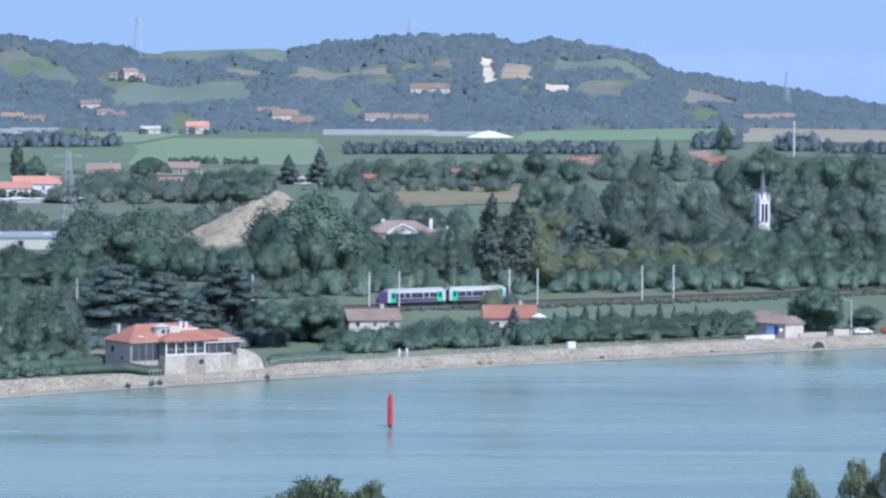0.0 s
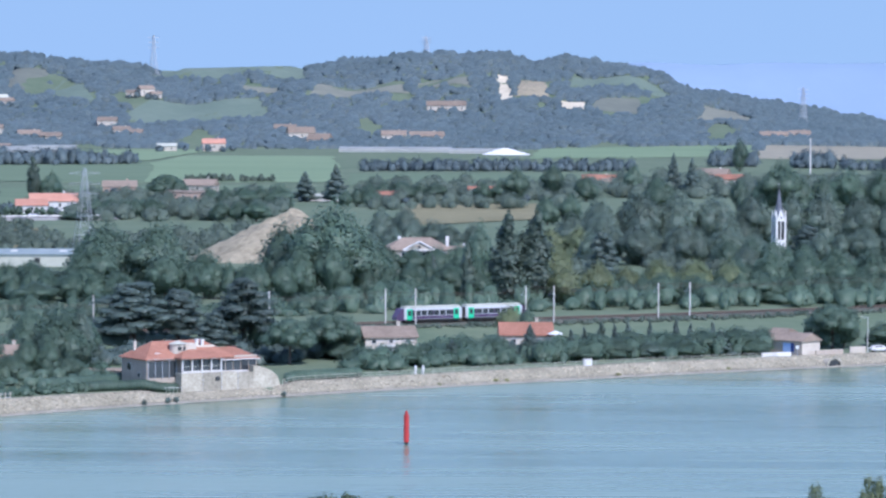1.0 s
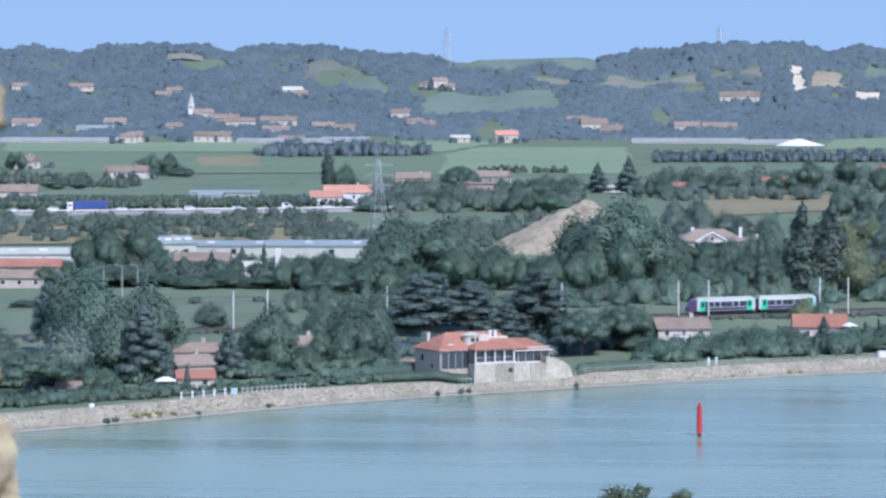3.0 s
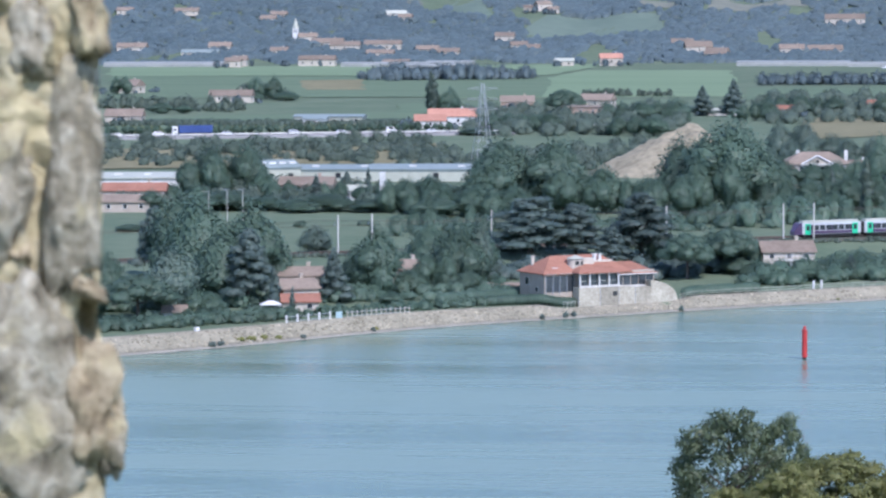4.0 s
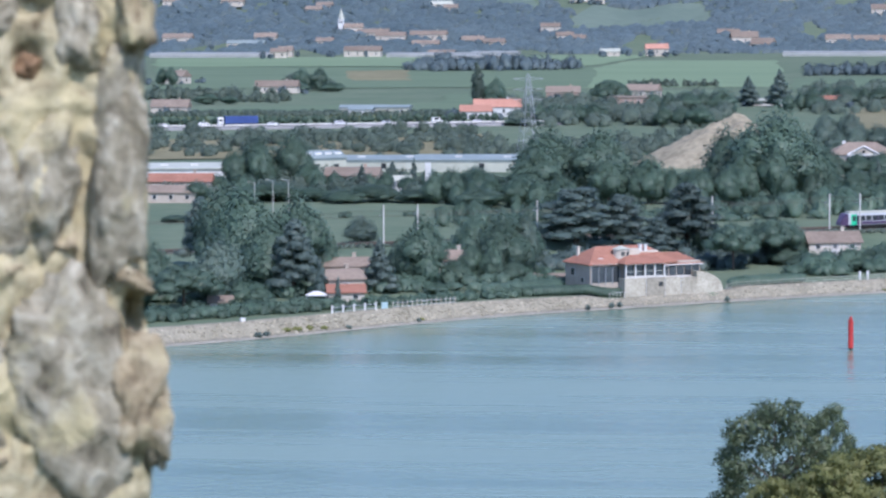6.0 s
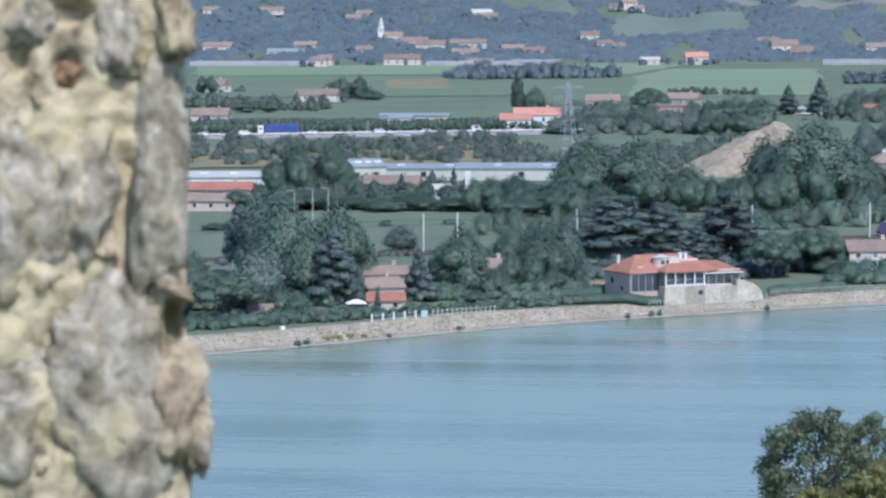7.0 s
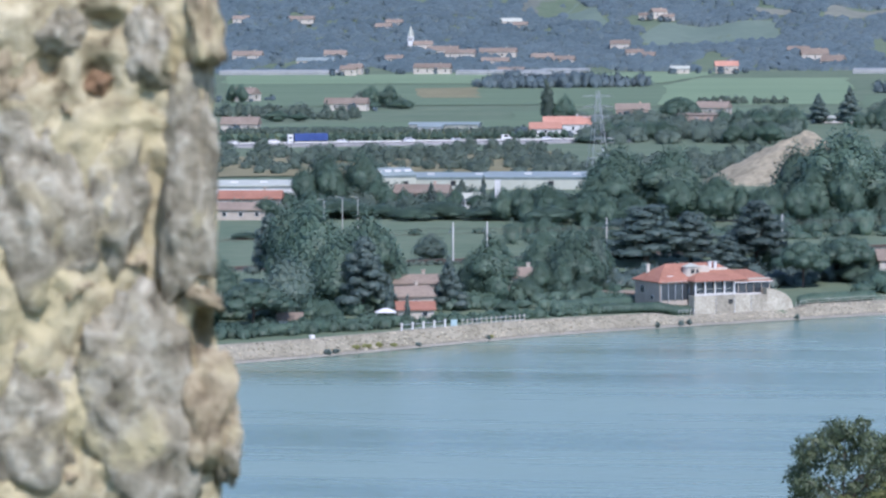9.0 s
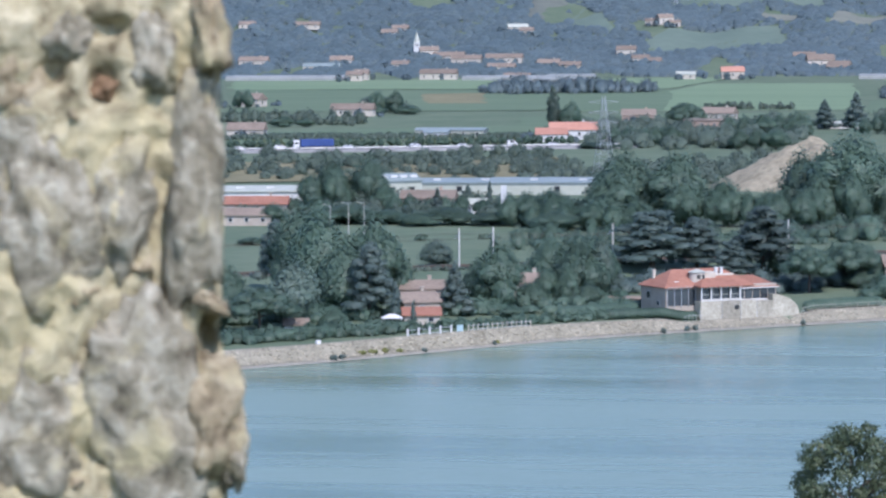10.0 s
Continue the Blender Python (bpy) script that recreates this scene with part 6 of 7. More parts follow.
grove(("cypress", -108.3, 686.5, 5.4, 1.3), ("cypress", -112.5, 690.9, 8.4, 2.2), ("broad", -144.8, 684.9, 11.2, 7.7), ("broad", -122.3, 677.0, 4.1, 6.5), ("broad", -145.7, 668.3, 7.5, 8.6),
      ("broad", -127.5, 850.5, -1.9, 9.4), ("broad", -79.2, 730.7, 5.6, 6.9), ("broad", -91.8, 706.1, 3.0, 5.6))
grove(("broad", -175.4, 999.7, 16.1, 20.7), ("broad", -181.6, 993.5, 12.4, 14.2), ("broad", -170.8, 1005.6, 13.5, 11.2), ("broad", -182.5, 968.0, 6.2, 15.4), ("broad", -155.6, 947.3, 4.0, 13.5),
      ("broad", -145.9, 938.7, 3.8, 13.4), ("broad", -138.5, 944.9, 5.0, 15.0), ("broad", -127.5, 941.4, 3.7, 13.4), ("broad", -122.5, 992.5, 7.1, 17.2), ("broad", -111.3, 983.7, 5.2, 18.6),
      ("broad", -100.0, 964.8, 4.0, 15.2), ("cypress", -137.5, 1010.7, 8.5, 2.1), ("spruce", -144.9, 1019.8, 7.2, 5.5), ("broad", -90.5, 945.7, 2.8, 16.4))
grove(("broad", -120.7, 947.3, 4.1, 13.5), ("broad", -110.7, 938.5, 2.4, 13.3), ("broad", -166.0, 945.5, 5.6, 16.5), ("broad", -174.0, 939.0, 4.4, 13.5), ("broad", -175.9, 862.2, 1.8, 8.3))

grove(("broad", -158.0, 985.0, 6.2, 9.0), ("broad", -150.0, 984.0, 5.2, 9.5), ("broad", -143.0, 978.0, 6.4, 8.0), ("spruce", -147.0, 975.0, 8.6, 5.0), ("broad", -134.0, 975.0, 5.4, 8.0), ("broad", -164.0, 990.0, 9.0, 9.0),
      ("broad", -205.0, 948.0, 5.5, 9.0), ("broad", -186.0, 940.0, 6.0, 8.0))

plant("silver", -119.9, 794.0, 6.0, 8.5)

# ---- trees on the slope below the wall ----
plant("near", -7.9, 223.0, 11.9, 8.6)
plant("near", -4.6, 226.0, 11.7, 4.6)
plant("maple", -1.2, 212.0, 9.0, 9.5)
plant("maple", -3.9, 206.0, 8.1, 5.6)
plant("maple", -7.2, 206.0, 6.9, 4.4)
plant("maple", -11.9, 207.0, 4.6, 3.0)
plant("maple", 4.2, 213.0, 9.2, 8.0)
plant("near", 21.5, 213.9, 12.0, 3.7)
plant("near", 24.7, 212.6, 12.8, 3.7)
plant("near", 26.6, 211.3, 14.1, 3.0)
plant("near", 28.8, 211.0, 14.8, 5.0)

grove(("broad", 89.3, 1058.2, 11.2, 13.3), ("broad", 98.5, 1059.4, 10.5, 13.3), ("broad", 93.6, 1053.9, 8.8, 9.9), ("broad", 83.7, 1071.7, 10.9, 15.2))

# ---- undergrowth ----
bushes("bank_bushes", "thick green bushes behind the river promenade", along((-23.2, 771.7), (72.5, 828.8), 120, 7, 0.9, 3.2, 2.0, 5.0, 51), OAK, 120, 0.36, 51)
bushes("bank_bushes", "dense green undergrowth between the bank and the railway", along((-26.9, 811.6), (73.8, 842.8), 110, 12, 0.8, 2.4, 1.0, 2.8, 52), OAK, 110, 0.38, 52)
bushes("bank_bushes", "green garden bushes behind the river wall", along((-149.0, 640.5), (-107.5, 679.0), 110, 3.5, 1.0, 2.0, 1.4, 2.8, 53), OAK, 70, 0.36, 53)
bushes("bank_bushes", "green garden bushes under the trees", along((-153.3, 672.8), (-69.9, 741.7), 120, 10, 1.4, 2.8, 1.6, 3.4, 54), OAK, 60, 0.4, 54)
bushes("bank_bushes", "low garden shrubs behind the slatted fence", along((-105.0, 684.0), (-72.0, 716.0), 60, 2.5, 0.7, 1.4, 0.9, 1.9, 50), OAK, 60, 0.34, 50)
bushes("bank_bushes", "dark undergrowth under the cedars", along((-89.6, 759.7), (-26.5, 799.6), 90, 8, 1.6, 3.0, 2.0, 3.8, 55), CEDAR, 60, 0.4, 55)
bushes("railside_bushes", "long grass and low bushes along the railway", along((-150, 761), (120, 923), 420, 1.6, 0.35, 1.0, 0.5, 1.1, 56), MIDWOOD, 40, 0.26, 56)
bushes("railside_bushes", "dark growth behind the railway", along((-109.9, 863.0), (-26.7, 889.6), 80, 14, 1.0, 3.6, 1.6, 5.6, 57), OAK, 110, 0.38, 57)
bushes("railside_bushes", "dark growth behind the railway", along((-26.8, 892.6), (121.7, 937.1), 130, 14, 1.0, 3.8, 1.8, 7.0, 58), OAK, 110, 0.38, 58)
bushes("meadow_bushes", "scattered bushes in the meadow", along((-160.4, 865.3), (-86.6, 875.7), 9, 22, 0.8, 1.8, 1.0, 2.2, 59), OAK, 60, 0.4, 59)


def hedge(p, q, w, h, label, seed):
    """A clipped hedge from p to q."""
    rng = random.Random(seed)
    p, q = Vector(p), Vector(q)
    n = max(3, int((q - p).length / (w * 0.42)))
    lobes = []
    for i in range(n + 1):
        c = p.lerp(q, i / n)
        lobes.append((c.x, c.y, ground_z(c.x, c.y) + h * 0.5, w * 0.62, w * 0.62, h * 0.52))
    me = crown_mesh("hedge", lobes, 190 * n, 0.15, OAK, rng, 0.93, 0.0, 0.6, 0.35)
    return tagged(new("hedge", me), label, "hedge")


hedge((-82.1, 710.3), (-69.6, 725.7), 2.2, 2.6, "clipped green hedge along the river wall", 61)
hedge((-73.0, 714.5), (-57.4, 725.2), 2.0, 2.0, "clipped green hedge beside the terrace", 62)
hedge((-35.0, 742.0), (-21.0, 752.5), 1.8, 2.1, "long clipped green hedge behind the promenade", 63)
hedge((-81.7, 712.3), (-70.1, 725.6), 2.2, 2.6, "clipped green hedge above the river wall", 64)
hedge((-130.0, 656.0), (-108.6, 677.5), 2.0, 2.2, "clipped dark green garden hedge", 65)


# ---- river bank details ----
def bank(x, s=7.4):
    y = shore_y(x) + s
    return x, y, ground_z(x, y) + 0.1


def railing(x0, x1, step, h, label, material, rails=(1.0, 0.5), s=7.2, post=0.045):
    root = thing("railing", *bank(x0, s), 0, label, "railing")
    ox, oy, oz = bank(x0, s)
    n = int((x1 - x0) / step)
    tops = []
    for i in range(n + 1):
        x, y, z = bank(x0 + step * i, s)
        p = Vector((x - ox, y - oy, z - oz))
        tops.append(p)
        bm = bm_new()
        rod(bm, p + Vector((0, 0, -0.3)), p + Vector((0, 0, h)), post, n=6)
        part("post", bm, material, root)
    for k in rails:
        bm = bm_new()
        for a, b in zip(tops, tops[1:]):
            rod(bm, a + Vector((0, 0, h * k)), b + Vector((0, 0, h * k)), post, n=6)
        part("rail", bm, material, root)
    return root


railing(-36, 74, 2.2, 1.05, "long pale metal railing along the river promenade", SHEET)
strip("promenade", bank(-45, 9.6)[:2], bank(84, 9.6)[:2], 2.6, CONCRETE, "pale footpath along the top of the embankment", "pavement", 0.12)


def picket(x0, n, step, w, h, material, label, s=8.0):
    root = thing("picket_fence", *bank(x0, s), 0, label, "fence")
    ox, oy, oz = bank(x0, s)
    ends = []
    for i in range(n):
        x, y, z = bank(x0 + step * i, s)
        bm = bm_new()
        box(bm, x - ox, y - oy, z - oz - 0.2, w, w, h + 0.2)
        part("post", bm, material, root)
        ends.append(Vector((x - ox, y - oy, z - oz)))
    for a, b in zip(ends, ends[1:]):
        for k in (0.2, 0.75):
            bm = bm_new()
            rod(bm, a + Vector((0, 0, h * k)), b + Vector((0, 0, h * k)), 0.05, n=4)
            part("rail", bm, STEEL, root)
    return root


picket(-106.6, 5, 1.75, 0.32, 1.5, WHITE, "white concrete fence posts above the river wall")
picket(-96.8, 14, 0.8, 0.14, 1.3, RENDER, "pale slatted fence above the river wall")


def block(name, x, s, w, d, h, material, label, category, turn=36.0, cap=0.0):
    bx, by, bz = bank(x, s)
    root = thing(name, bx, by, bz, turn, label, category)
    bm = bm_new()
    box(bm, 0, 0, -0.3, w, d, h + 0.3, bevel=0.05)
    part("body", bm, material, root)
    if cap:
        bm = bm_new()
        box(bm, 0, 0, h, w + cap, d + cap, 0.1)
        part("lid", bm, CONCRETE, root)
        bm = bm_new()
        box(bm, w * 0.22, -d / 2 - 0.01, 0.2, 0.06, 0.06, h * 0.6)
        part("door_edge", bm, STEEL, root)
    return root


block("utility_cabinet", 28.2, 7.6, 1.9, 0.9, 1.4, WHITE, "white utility cabinet beside the promenade railing", "cabinet", 20, 0.12)
block("bollard", -9.0, 7.8, 0.4, 0.4, 1.9, WHITE, "white bollard on the promenade", "bollard")
block("bollard", -7.4, 7.8, 0.4, 0.4, 1.9, WHITE, "white bollard on the promenade", "bollard")
block("gate_panel", -98.2, 8.2, 1.4, 0.1, 1.3, mat("turquoise_paint", (0.27, 0.38, 0.40), (0.34, 0.45, 0.47), size=0.4), "turquoise gate panel in the fence above the river wall", "gate")
block("bollard", -120.6, 7.8, 0.9, 0.7, 0.7, WHITE, "low white block on top of the river wall", "block")
block("low_wall", 71.8, 8.2, 7.5, 0.5, 1.0, WHITE, "low pale wall beside the waterside building", "wall", 24)
block("culvert_parapet", 84.5, 8.0, 8.0, 0.4, 1.1, GREYWALL, "grey parapet of the small bridge over the culvert", "parapet", 34)
block("low_wall", 91.5, 9.0, 4.0, 0.4, 1.5, RENDER, "pale block wall beside the road", "wall", 20)


def culvert(x):
    """A small stone arch in the embankment."""
    y = shore_y(x) + 2.0
    root = thing("culvert_arch", x, y, 0, 36, "dark stone culvert arch opening onto the river", "culvert")
    bm = bm_new()
    n = 14
    rings = []
    for r, yy in ((2.5, -0.6), (1.9, -0.6), (1.9, 4.5)):
        rings.append([bm.verts.new((r * math.cos(math.pi * i / n), yy, 0.2 + 0.85 * r * math.sin(math.pi * i / n))) for i in range(n + 1)])
    for a, b in zip(rings, rings[1:]):
        for i in range(n):
            bm.faces.new((a[i], a[i + 1], b[i + 1], b[i]))
    part("arch", bm, RUBBLE, root)
    # Flat dark disc stands in for the shade under the arch.
    bm = bm_new()
    bmesh.ops.create_circle(bm, cap_ends=True, segments=24, radius=1.95, matrix=Matrix.Translation((0, -0.35, -0.1)) @ Matrix.Rotation(radians(90), 4, "X"))
    part("opening", bm, DARK, root, "dark disc put in for the shade inside the culvert")
    return root


culvert(84.8)
cx, cy, cz = bank(97.0, 11.0)
car(cx, cy, cz, 15, WHITE, "white car parked on the river road")
cx, cy, cz = bank(104.0, 11.0)
car(cx, cy, cz, 15, RED, "red car parked on the river road")


def sign_post(x, s, h, label):
    bx, by, bz = bank(x, s)
    root = thing("road_sign", bx, by, bz, 0, label, "sign")
    bm = bm_new()
    rod(bm, (0, 0, -0.3), (0, 0, h), 0.05, n=6)
    part("post", bm, STEEL, root)
    bm = bm_new()
    rod(bm, (0, -0.06, h), (0, 0.0, h), 0.42, n=16)
    part("disc", bm, WHITE, root)


sign_post(76.8, 7.6, 2.0, "round white road sign at the end of the promenade")


def tuft(x, s, r, h, material, seed, label):
    """A shrub that grows out of the embankment stones."""
    y = shore_y(x) + s
    rng = random.Random(seed)
    lobes = [(rng.uniform(-r, r) * 0.6, rng.uniform(-r, r) * 0.4, h * rng.uniform(0.35, 0.6), r * 0.6, r * 0.6, h * 0.45) for _ in range(5)]
    root = thing("shrub", x, y, ground_z(x, y), 0, label, "shrub", "shrubs on the embankment")
    me = crown_mesh("foliage", lobes, 260, 0.14, material, rng, 0.8)
    new("foliage", me).parent = root
    bm = bm_new()
    rod(bm, (0, 0, -0.3), (0, 0, h * 0.5), 0.06, 0.03, 6)
    part("stem", bm, BARK, root)


for k, (x, s, r, h) in enumerate(((-117.2, 1.2, 0.7, 1.1), (-116.0, 1.6, 0.6, 0.9), (-103.1, 1.2, 0.5, 0.8), (-91.7, 1.6, 0.7, 0.8), (-61.9, 0.6, 0.45, 1.1), (-57.6, 1.2, 0.7, 1.1), (-56.0, 1.2, 0.6, 1.2), (-35.4, 0.4, 0.5, 1.2))):
    tuft(x, s, r, h, CEDAR, 70 + k, "dark green shrub growing from the stone embankment")
for k, (x, s, r, h) in enumerate(((-113.0, 3.0, 1.0, 0.8), (-111.3, 2.8, 1.1, 0.9), (-109.6, 3.0, 1.0, 0.8), (-107.2, 2.6, 0.7, 0.7), (-91.5, 2.6, 0.5, 0.5), (8.0, 2.6, 0.8, 0.5), (10.5, 2.2, 0.6, 0.5), (-4.0, 2.0, 0.5, 0.4), (35.0, 2.0, 0.6, 0.5), (60.0, 2.4, 0.6, 0.5))):
    tuft(x, s, r, h, YELLOW, 90 + k, "yellow-green weeds growing from the stone embankment")

# facing stones of the embankment
rng = random.Random(31)
protos = []
for k in range(8):
    bm = bm_new()
    bmesh.ops.create_cube(bm, size=1)
    bmesh.ops.bevel(bm, geom=list(bm.edges), offset=0.16, segments=1, affect="EDGES")
    for v in bm.verts:
        v.co += Vector((rng.uniform(-1, 1), rng.uniform(-1, 1), rng.uniform(-1, 1))) * 0.09
    me = bpy.data.meshes.new("stone")
    bm.to_mesh(me)
    bm.free()
    me.materials.append(RIPRAP)
    protos.append(me)
for k in range(300):
    x = -118 + 85 * (k + rng.random()) / 300
    s = rng.uniform(2.2, 6.3)
    ob = new("stone", protos[k % 8])
    ob.matrix_world = Matrix.LocRotScale((x, s + shore_y(x), ground_z(x, s + shore_y(x)) + 0.15), Euler((radians(30) + rng.uniform(-0.3, 0.3), rng.uniform(-0.3, 0.3), 0.62 + rng.uniform(-0.4, 0.4))), (rng.uniform(0.45, 0.9), rng.uniform(0.3, 0.55), rng.uniform(0.2, 0.36)))
    ob.parent = revetment
verts, faces = [], []
for k in range(2600):
    x = rng.uniform(-200, 110)
    s = rng.uniform(1.8, 6.4)
    me = protos[k % 8]
    m = Matrix.LocRotScale((x, s + shore_y(x), ground_z(x, s + shore_y(x)) + 0.14), Euler((radians(30) + rng.uniform(-0.3, 0.3), rng.uniform(-0.3, 0.3), 0.62 + rng.uniform(-0.4, 0.4))), (rng.uniform(0.35, 0.8), rng.uniform(0.25, 0.5), rng.uniform(0.16, 0.32)))
    b = len(verts)
    verts += [tuple(m @ v.co) for v in me.vertices]
    faces += [[b + i for i in f.vertices] for f in me.polygons]
me = bpy.data.meshes.new("loose_stones")
me.from_pydata(verts, [], faces)
me.materials.append(mat("loose_stone", (0.19, 0.175, 0.13), (0.36, 0.33, 0.25), size=0.5, rough=0.95, bump=0.5, spec=0.1, island=0.3))
tagged(new("loose_stones", me), "rough pale facing stones of the embankment", "stones", kind="stuff")


# parked cars before the houses of the plain
for k, (x, y) in enumerate(((-174.1, 1512.9), (-169.6, 1513.4), (-166.1, 1513.8), (-118.7, 1509.2), (-110.0, 1503.9), (-84.0, 1532.6))):
    car(x, y, ground_z(x, y) + 0.6, 10, WHITE if k % 2 == 0 else SILVERP, "pale car parked before the houses")


# ---- the ruined wall beside the camera ----
def ruin_stone(name, dark, mid, pale, mortar, smear):
    """Weathered masonry: blotches of three tones, smeared over with old yellowish lime mortar."""
    m = bpy.data.materials.new(name)
    m.use_nodes = True
    N, L = m.node_tree.nodes, m.node_tree.links
    bsdf = N["Principled BSDF"]
    bsdf.inputs["Roughness"].default_value = 0.95
    bsdf.inputs["Specular IOR Level"].default_value = 0.05
    geo = N.new("ShaderNodeNewGeometry")
    tex = []
    for scale, detail, rough in ((13.0, 9.0, 0.62), (4.2, 5.0, 0.55), (60.0, 6.0, 0.6)):
        t = N.new("ShaderNodeTexNoise")
        t.inputs["Scale"].default_value = scale
        t.inputs["Detail"].default_value = detail
        t.inputs["Roughness"].default_value = rough
        t.inputs["Distortion"].default_value = 0.4
        L.new(geo.outputs["Position"], t.inputs["Vector"])
        tex.append(t.outputs["Fac"])
    ramp = N.new("ShaderNodeValToRGB")
    ramp.color_ramp.elements[0].position, ramp.color_ramp.elements[1].position = 0.30, 0.66
    ramp.color_ramp.elements[0].color, ramp.color_ramp.elements[1].color = (*dark, 1), (*pale, 1)
    ramp.color_ramp.elements.new(0.47).color = (*mid, 1)
    L.new(tex[0], ramp.inputs["Fac"])
    cover = N.new("ShaderNodeMapRange")
    cover.inputs["From Min"].default_value, cover.inputs["From Max"].default_value = 0.64 - smear, 0.78 - smear
    L.new(tex[1], cover.inputs["Value"])
    mix = N.new("ShaderNodeMix")
    mix.data_type = "RGBA"
    mix.inputs[7].default_value = (*mortar, 1)
    L.new(cover.outputs["Result"], mix.inputs["Factor"])
    L.new(ramp.outputs["Color"], mix.inputs[6])
    L.new(mix.outputs[2], bsdf.inputs["Base Color"])
    both = N.new("ShaderNodeMath")
    both.operation = "MULTIPLY_ADD"
    both.inputs[1].default_value = 0.35
    L.new(tex[2], both.inputs[0])
    L.new(tex[0], both.inputs[2])
    bp = N.new("ShaderNodeBump")
    bp.inputs["Strength"].default_value = 0.9
    bp.inputs["Distance"].default_value = 0.03
    L.new(both.outputs[0], bp.inputs["Height"])
    L.new(bp.outputs["Normal"], bsdf.inputs["Normal"])
    return m


LIME_TONE = (0.47, 0.41, 0.245)
LIMESTONE = ruin_stone("grey_limestone", (0.075, 0.064, 0.044), (0.25, 0.225, 0.16), (0.48, 0.445, 0.345), LIME_TONE, 0.10)
BEDDING = ruin_stone("lime_mortar_face", (0.11, 0.085, 0.05), (0.36, 0.31, 0.19), (0.56, 0.50, 0.335), LIME_TONE, 0.19)
TAWNY = ruin_stone("tawny_stone", (0.09, 0.068, 0.042), (0.3, 0.245, 0.155), (0.5, 0.43, 0.29), LIME_TONE, 0.12)
RUST = mat("rust_stone", (0.15, 0.095, 0.055), (0.30, 0.20, 0.12), size=0.05, rough=0.95, bump=0.8, spec=0.05)
PITS = ((0.01, 0.485, 0.05, 0.06), (0.165, 0.15, 0.03, 0.10), (0.165, -0.02, 0.028, 0.12), (-0.13, 0.52, 0.04, 0.05), (0.03, 0.64, 0.05, 0.03), (-0.30, 0.30, 0.03, 0.10), (-0.27, -0.50, 0.05, 0.08), (0.225, 0.02, 0.02, 0.2))


def face_w(u, v):
    """Relief of the wall face, towards the viewer."""
    w = 0.045 * noise.noise((u * 3.1, v * 2.3, 1)) + 0.040 * noise.noise((u * 9, v * 7, 4)) + 0.018 * noise.noise((u * 24, v * 20, 9)) + 0.004 * noise.noise((u * 70, v * 70, 2))
    for pu, pv, ru, rv in PITS:
        q = ((u - pu) / ru) ** 2 + ((v - pv) / rv) ** 2
        if q < 6:
            w -= 0.085 * math.exp(-q)
    q = ((u - 0.315) / 0.034) ** 2 + ((v + 0.205) / 0.062) ** 2
    if q < 3:
        w -= 0.20 * math.exp(-q * q)
    return w


def edge_u(v):
    return 0.352 + 0.016 * noise.noise((0, v * 4.0, 7)) + 0.010 * noise.noise((3, v * 13.0, 7))


wall_root = thing("ruined_wall", -2.4, 9.7, 65 - 0.0, 0, "rough weathered rubble wall of a ruin with crumbling lime mortar", "wall", kind="structure")
wall_root.matrix_world = pose(-2.4, 9.7, 64.3, 0, 0, 22)
verts, faces = [], []
vs_ = np.arange(-1.05, 1.0, 0.0095)
us_ = list(np.arange(-0.62, 0.0, 0.012)) + list(np.linspace(0, 1, 40))
for v in vs_:
    e = edge_u(v)
    for i, u in enumerate(us_):
        if i < len(us_) - 40:
            x, turn_in = u, 0.0
        else:
            t = u
            x = e * min(1.0, t * 1.25)
            turn_in = max(0.0, t - 0.8) * 3.0
        round_in = 0.06 * max(0.0, (x - (e - 0.09)) / 0.09) ** 2
        w = face_w(x, v) - round_in
        verts.append((x - 0.02 * turn_in + 0.02 * noise.noise((turn_in * 6, v * 9, 3)) * (turn_in > 0), -w + turn_in, v))
n = len(us_)
for j in range(len(vs_) - 1):
    for i in range(n - 1):
        a = j * n + i
        faces.append((a, a + 1, a + n + 1, a + n))
me = bpy.data.meshes.new("mortar_face")
me.from_pydata(verts, [], faces)
me.polygons.foreach_set("use_smooth", [True] * len(faces))
me.materials.append(BEDDING)
new("mortar_face", me).parent = wall_root
for cx, cz, sx, sz in ((-1.6, -3.0, 3.7, 4.0), (-1.6, 0.95, 3.7, 1.6), (-2.0, -1.0, 2.8, 2.0)):
    bm = bm_new()
    box(bm, cx, 0.35, cz, sx, 0.6, sz, bevel=0.04)
    part("wall_core", bm, BEDDING, wall_root)


def wall_stone(u, v, w, h, proud, material, seed, tilt=0.0, name="stone", square=2.8):
    """One stone bedded in the mortar."""
    bm = bm_new()
    bmesh.ops.create_icosphere(bm, subdivisions=4, radius=1)
    for q in bm.verts:
        c = q.co
        k = (abs(c.x) ** square + abs(c.y) ** square + abs(c.z) ** square) ** (-1 / square)
        p = c * k
        g = 1.04 + 0.34 * noise.noise(c * 1.3 + Vector((seed, 0, 0))) + 0.30 * noise.noise(c * 2.9 + Vector((0, seed, 0))) + 0.14 * noise.noise(c * 6.5 + Vector((0, 0, seed))) + 0.06 * noise.noise(c * 15)
        q.co = Vector((p.x * w / 2 * g, p.y * 0.085 * g, p.z * h / 2 * g))
    ob = part(name, bm, material, wall_root, smooth=True)
    ob.location = (u, -face_w(min(u, 0.26), v) * 0.5 + 0.094 - proud, v)
    ob.rotation_euler = (0, radians(tilt), 0)
    return ob


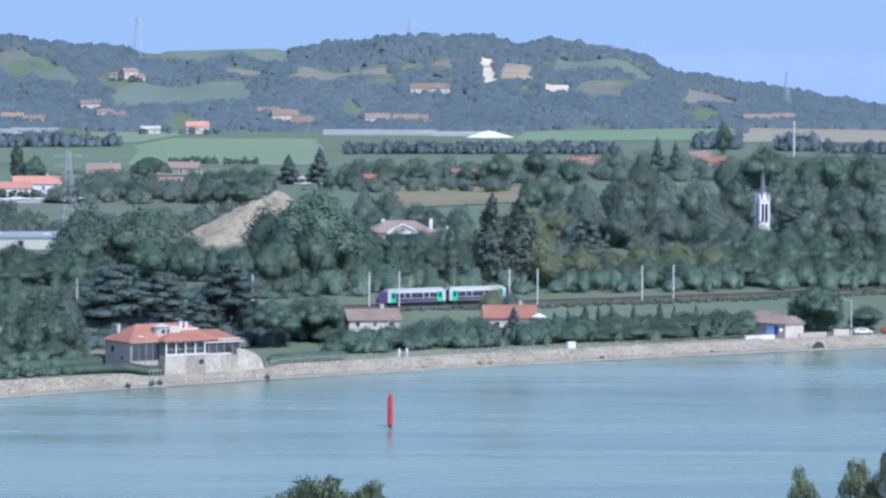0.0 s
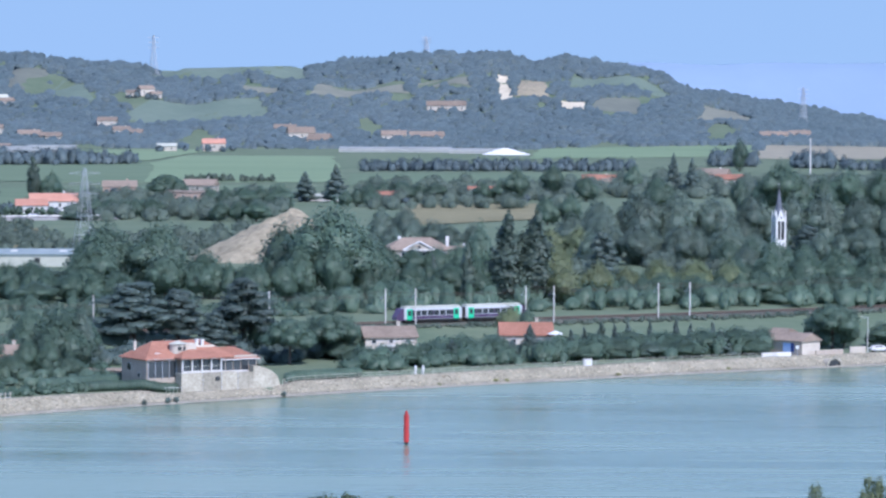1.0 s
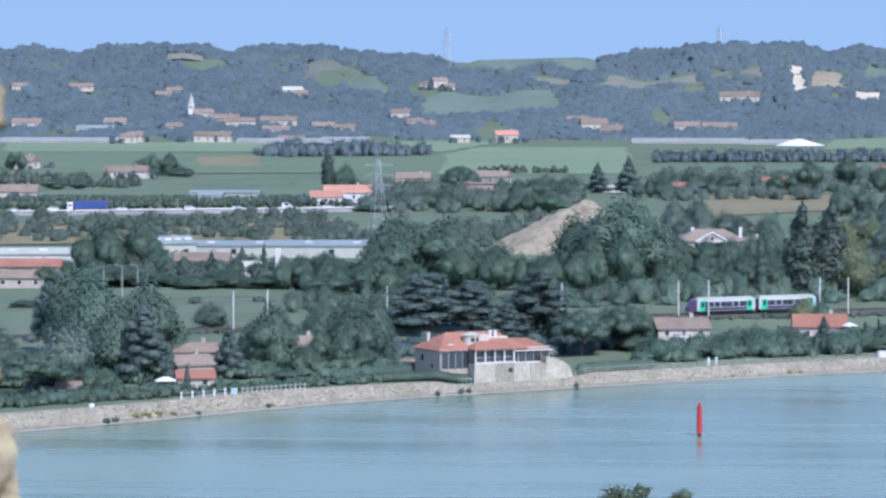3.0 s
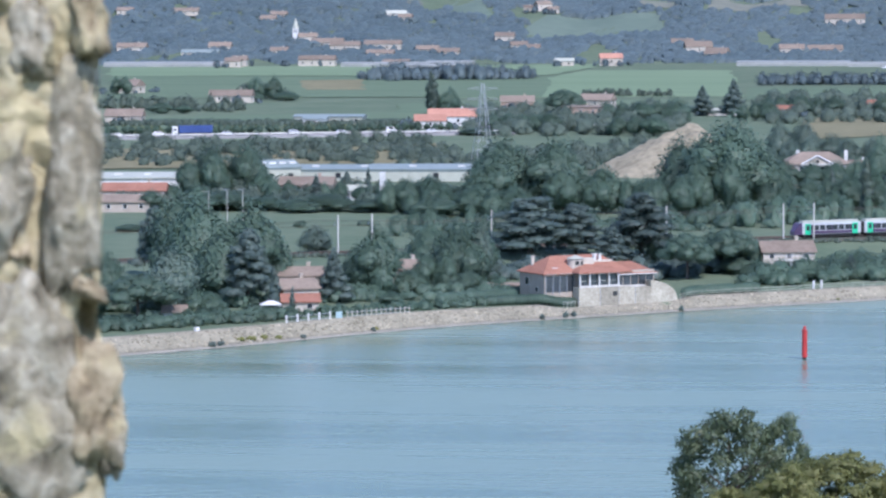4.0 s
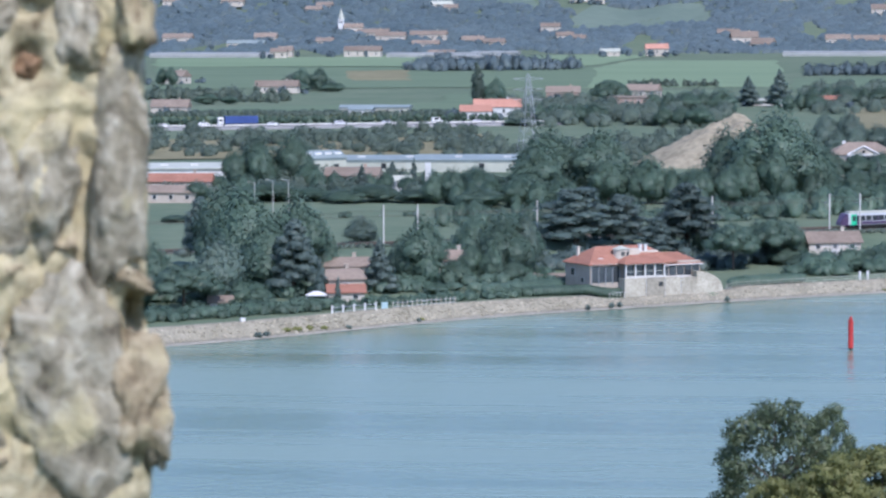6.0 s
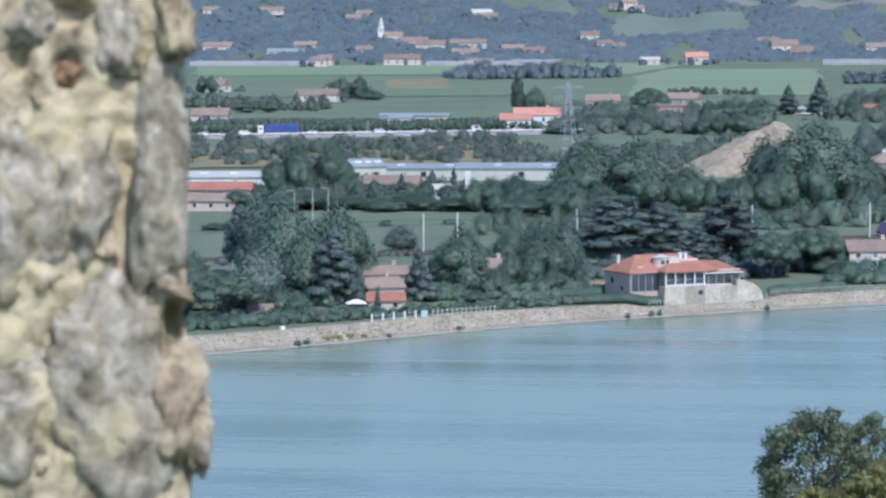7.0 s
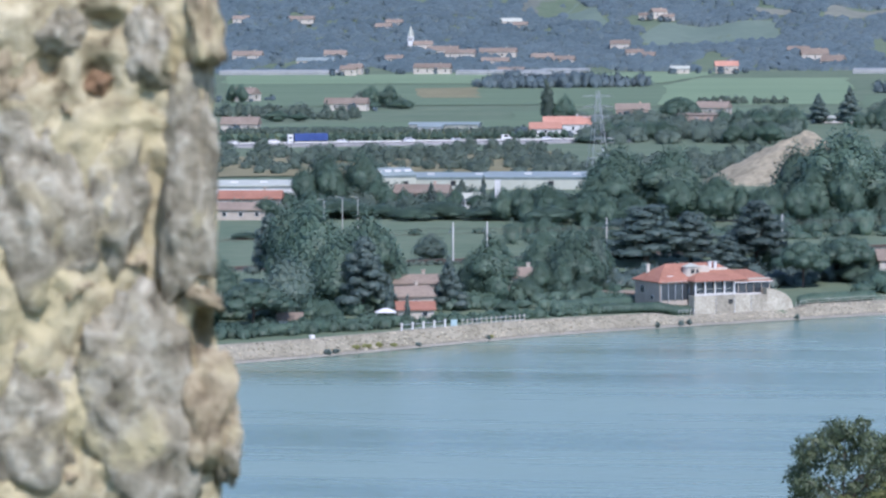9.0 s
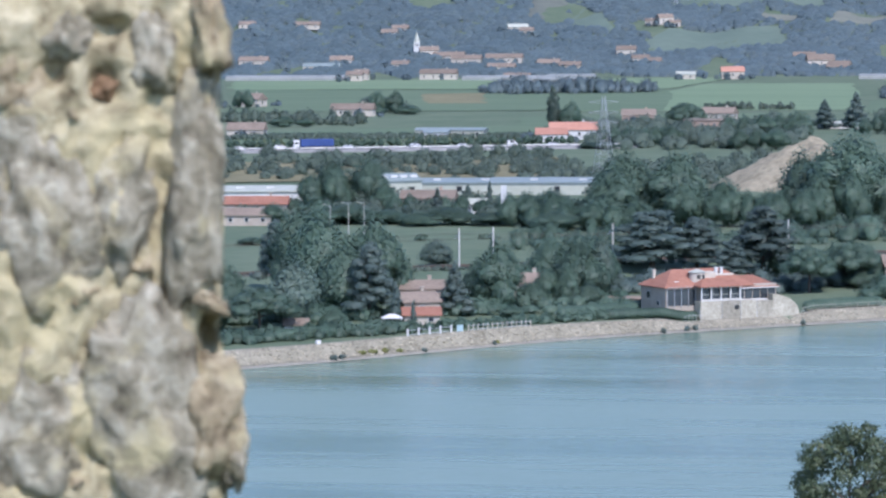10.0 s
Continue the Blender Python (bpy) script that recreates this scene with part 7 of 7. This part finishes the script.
wall_stone(-0.165, 0.16, 0.27, 0.56, 0.045, LIMESTONE, 1.0, -8)
wall_stone(0.055, 0.17, 0.16, 0.36, 0.030, LIMESTONE, 2.0, 6)
wall_stone(0.265, 0.22, 0.15, 0.62, 0.050, LIMESTONE, 3.0, 3)
wall_stone(0.110, -0.40, 0.30, 0.62, 0.060, LIMESTONE, 4.0, -9)
wall_stone(-0.180, -0.46, 0.22, 0.42, 0.045, LIMESTONE, 5.0, 5)
wall_stone(0.315, -0.455, 0.155, 0.33, 0.060, TAWNY, 6.0, 4)
wall_stone(0.305, 0.63, 0.10, 0.23, 0.070, TAWNY, 7.0, -6)
wall_stone(0.022, 0.485, 0.075, 0.10, 0.012, RUST, 8.0, 35)
wall_stone(-0.235, 0.50, 0.15, 0.20, 0.020, TAWNY, 9.0, 10)
wall_stone(0.165, 0.58, 0.12, 0.26, 0.040, LIMESTONE, 10.0, -4)
wall_stone(-0.09, 0.62, 0.14, 0.16, 0.025, LIMESTONE, 11.0, 12)
wall_stone(-0.36, 0.05, 0.14, 0.50, 0.035, LIMESTONE, 12.0, 4)
wall_stone(0.365, -0.55, 0.075, 0.18, 0.050, LIMESTONE, 14.0, 0)
wall_stone(0.305, -0.125, 0.11, 0.05, 0.045, TAWNY, 13.0, 28)
wall_stone(-0.05, -0.10, 0.10, 0.08, 0.015, TAWNY, 15.0, 0)
_rng = random.Random(8)
for k in range(26):
    wall_stone(_rng.uniform(-0.55, 0.28), _rng.uniform(-0.95, 0.9), _rng.uniform(0.03, 0.07), _rng.uniform(0.03, 0.07), 0.012, TAWNY if k % 3 else LIMESTONE, 20.0 + k, _rng.uniform(0, 90), "pebble")
for k in range(24):
    side = k % 3
    u, v = ((_rng.uniform(-3.2, -0.8), _rng.uniform(-2.5, 2.2)), (_rng.uniform(-1.2, 0.12), _rng.uniform(1.2, 2.3)), (_rng.uniform(-1.2, 0.12), _rng.uniform(-2.6, -1.3)))[side]
    wall_stone(u, v, _rng.uniform(0.25, 0.5), _rng.uniform(0.2, 0.4), 0.03, LIMESTONE, 60.0 + k, _rng.uniform(-10, 10))
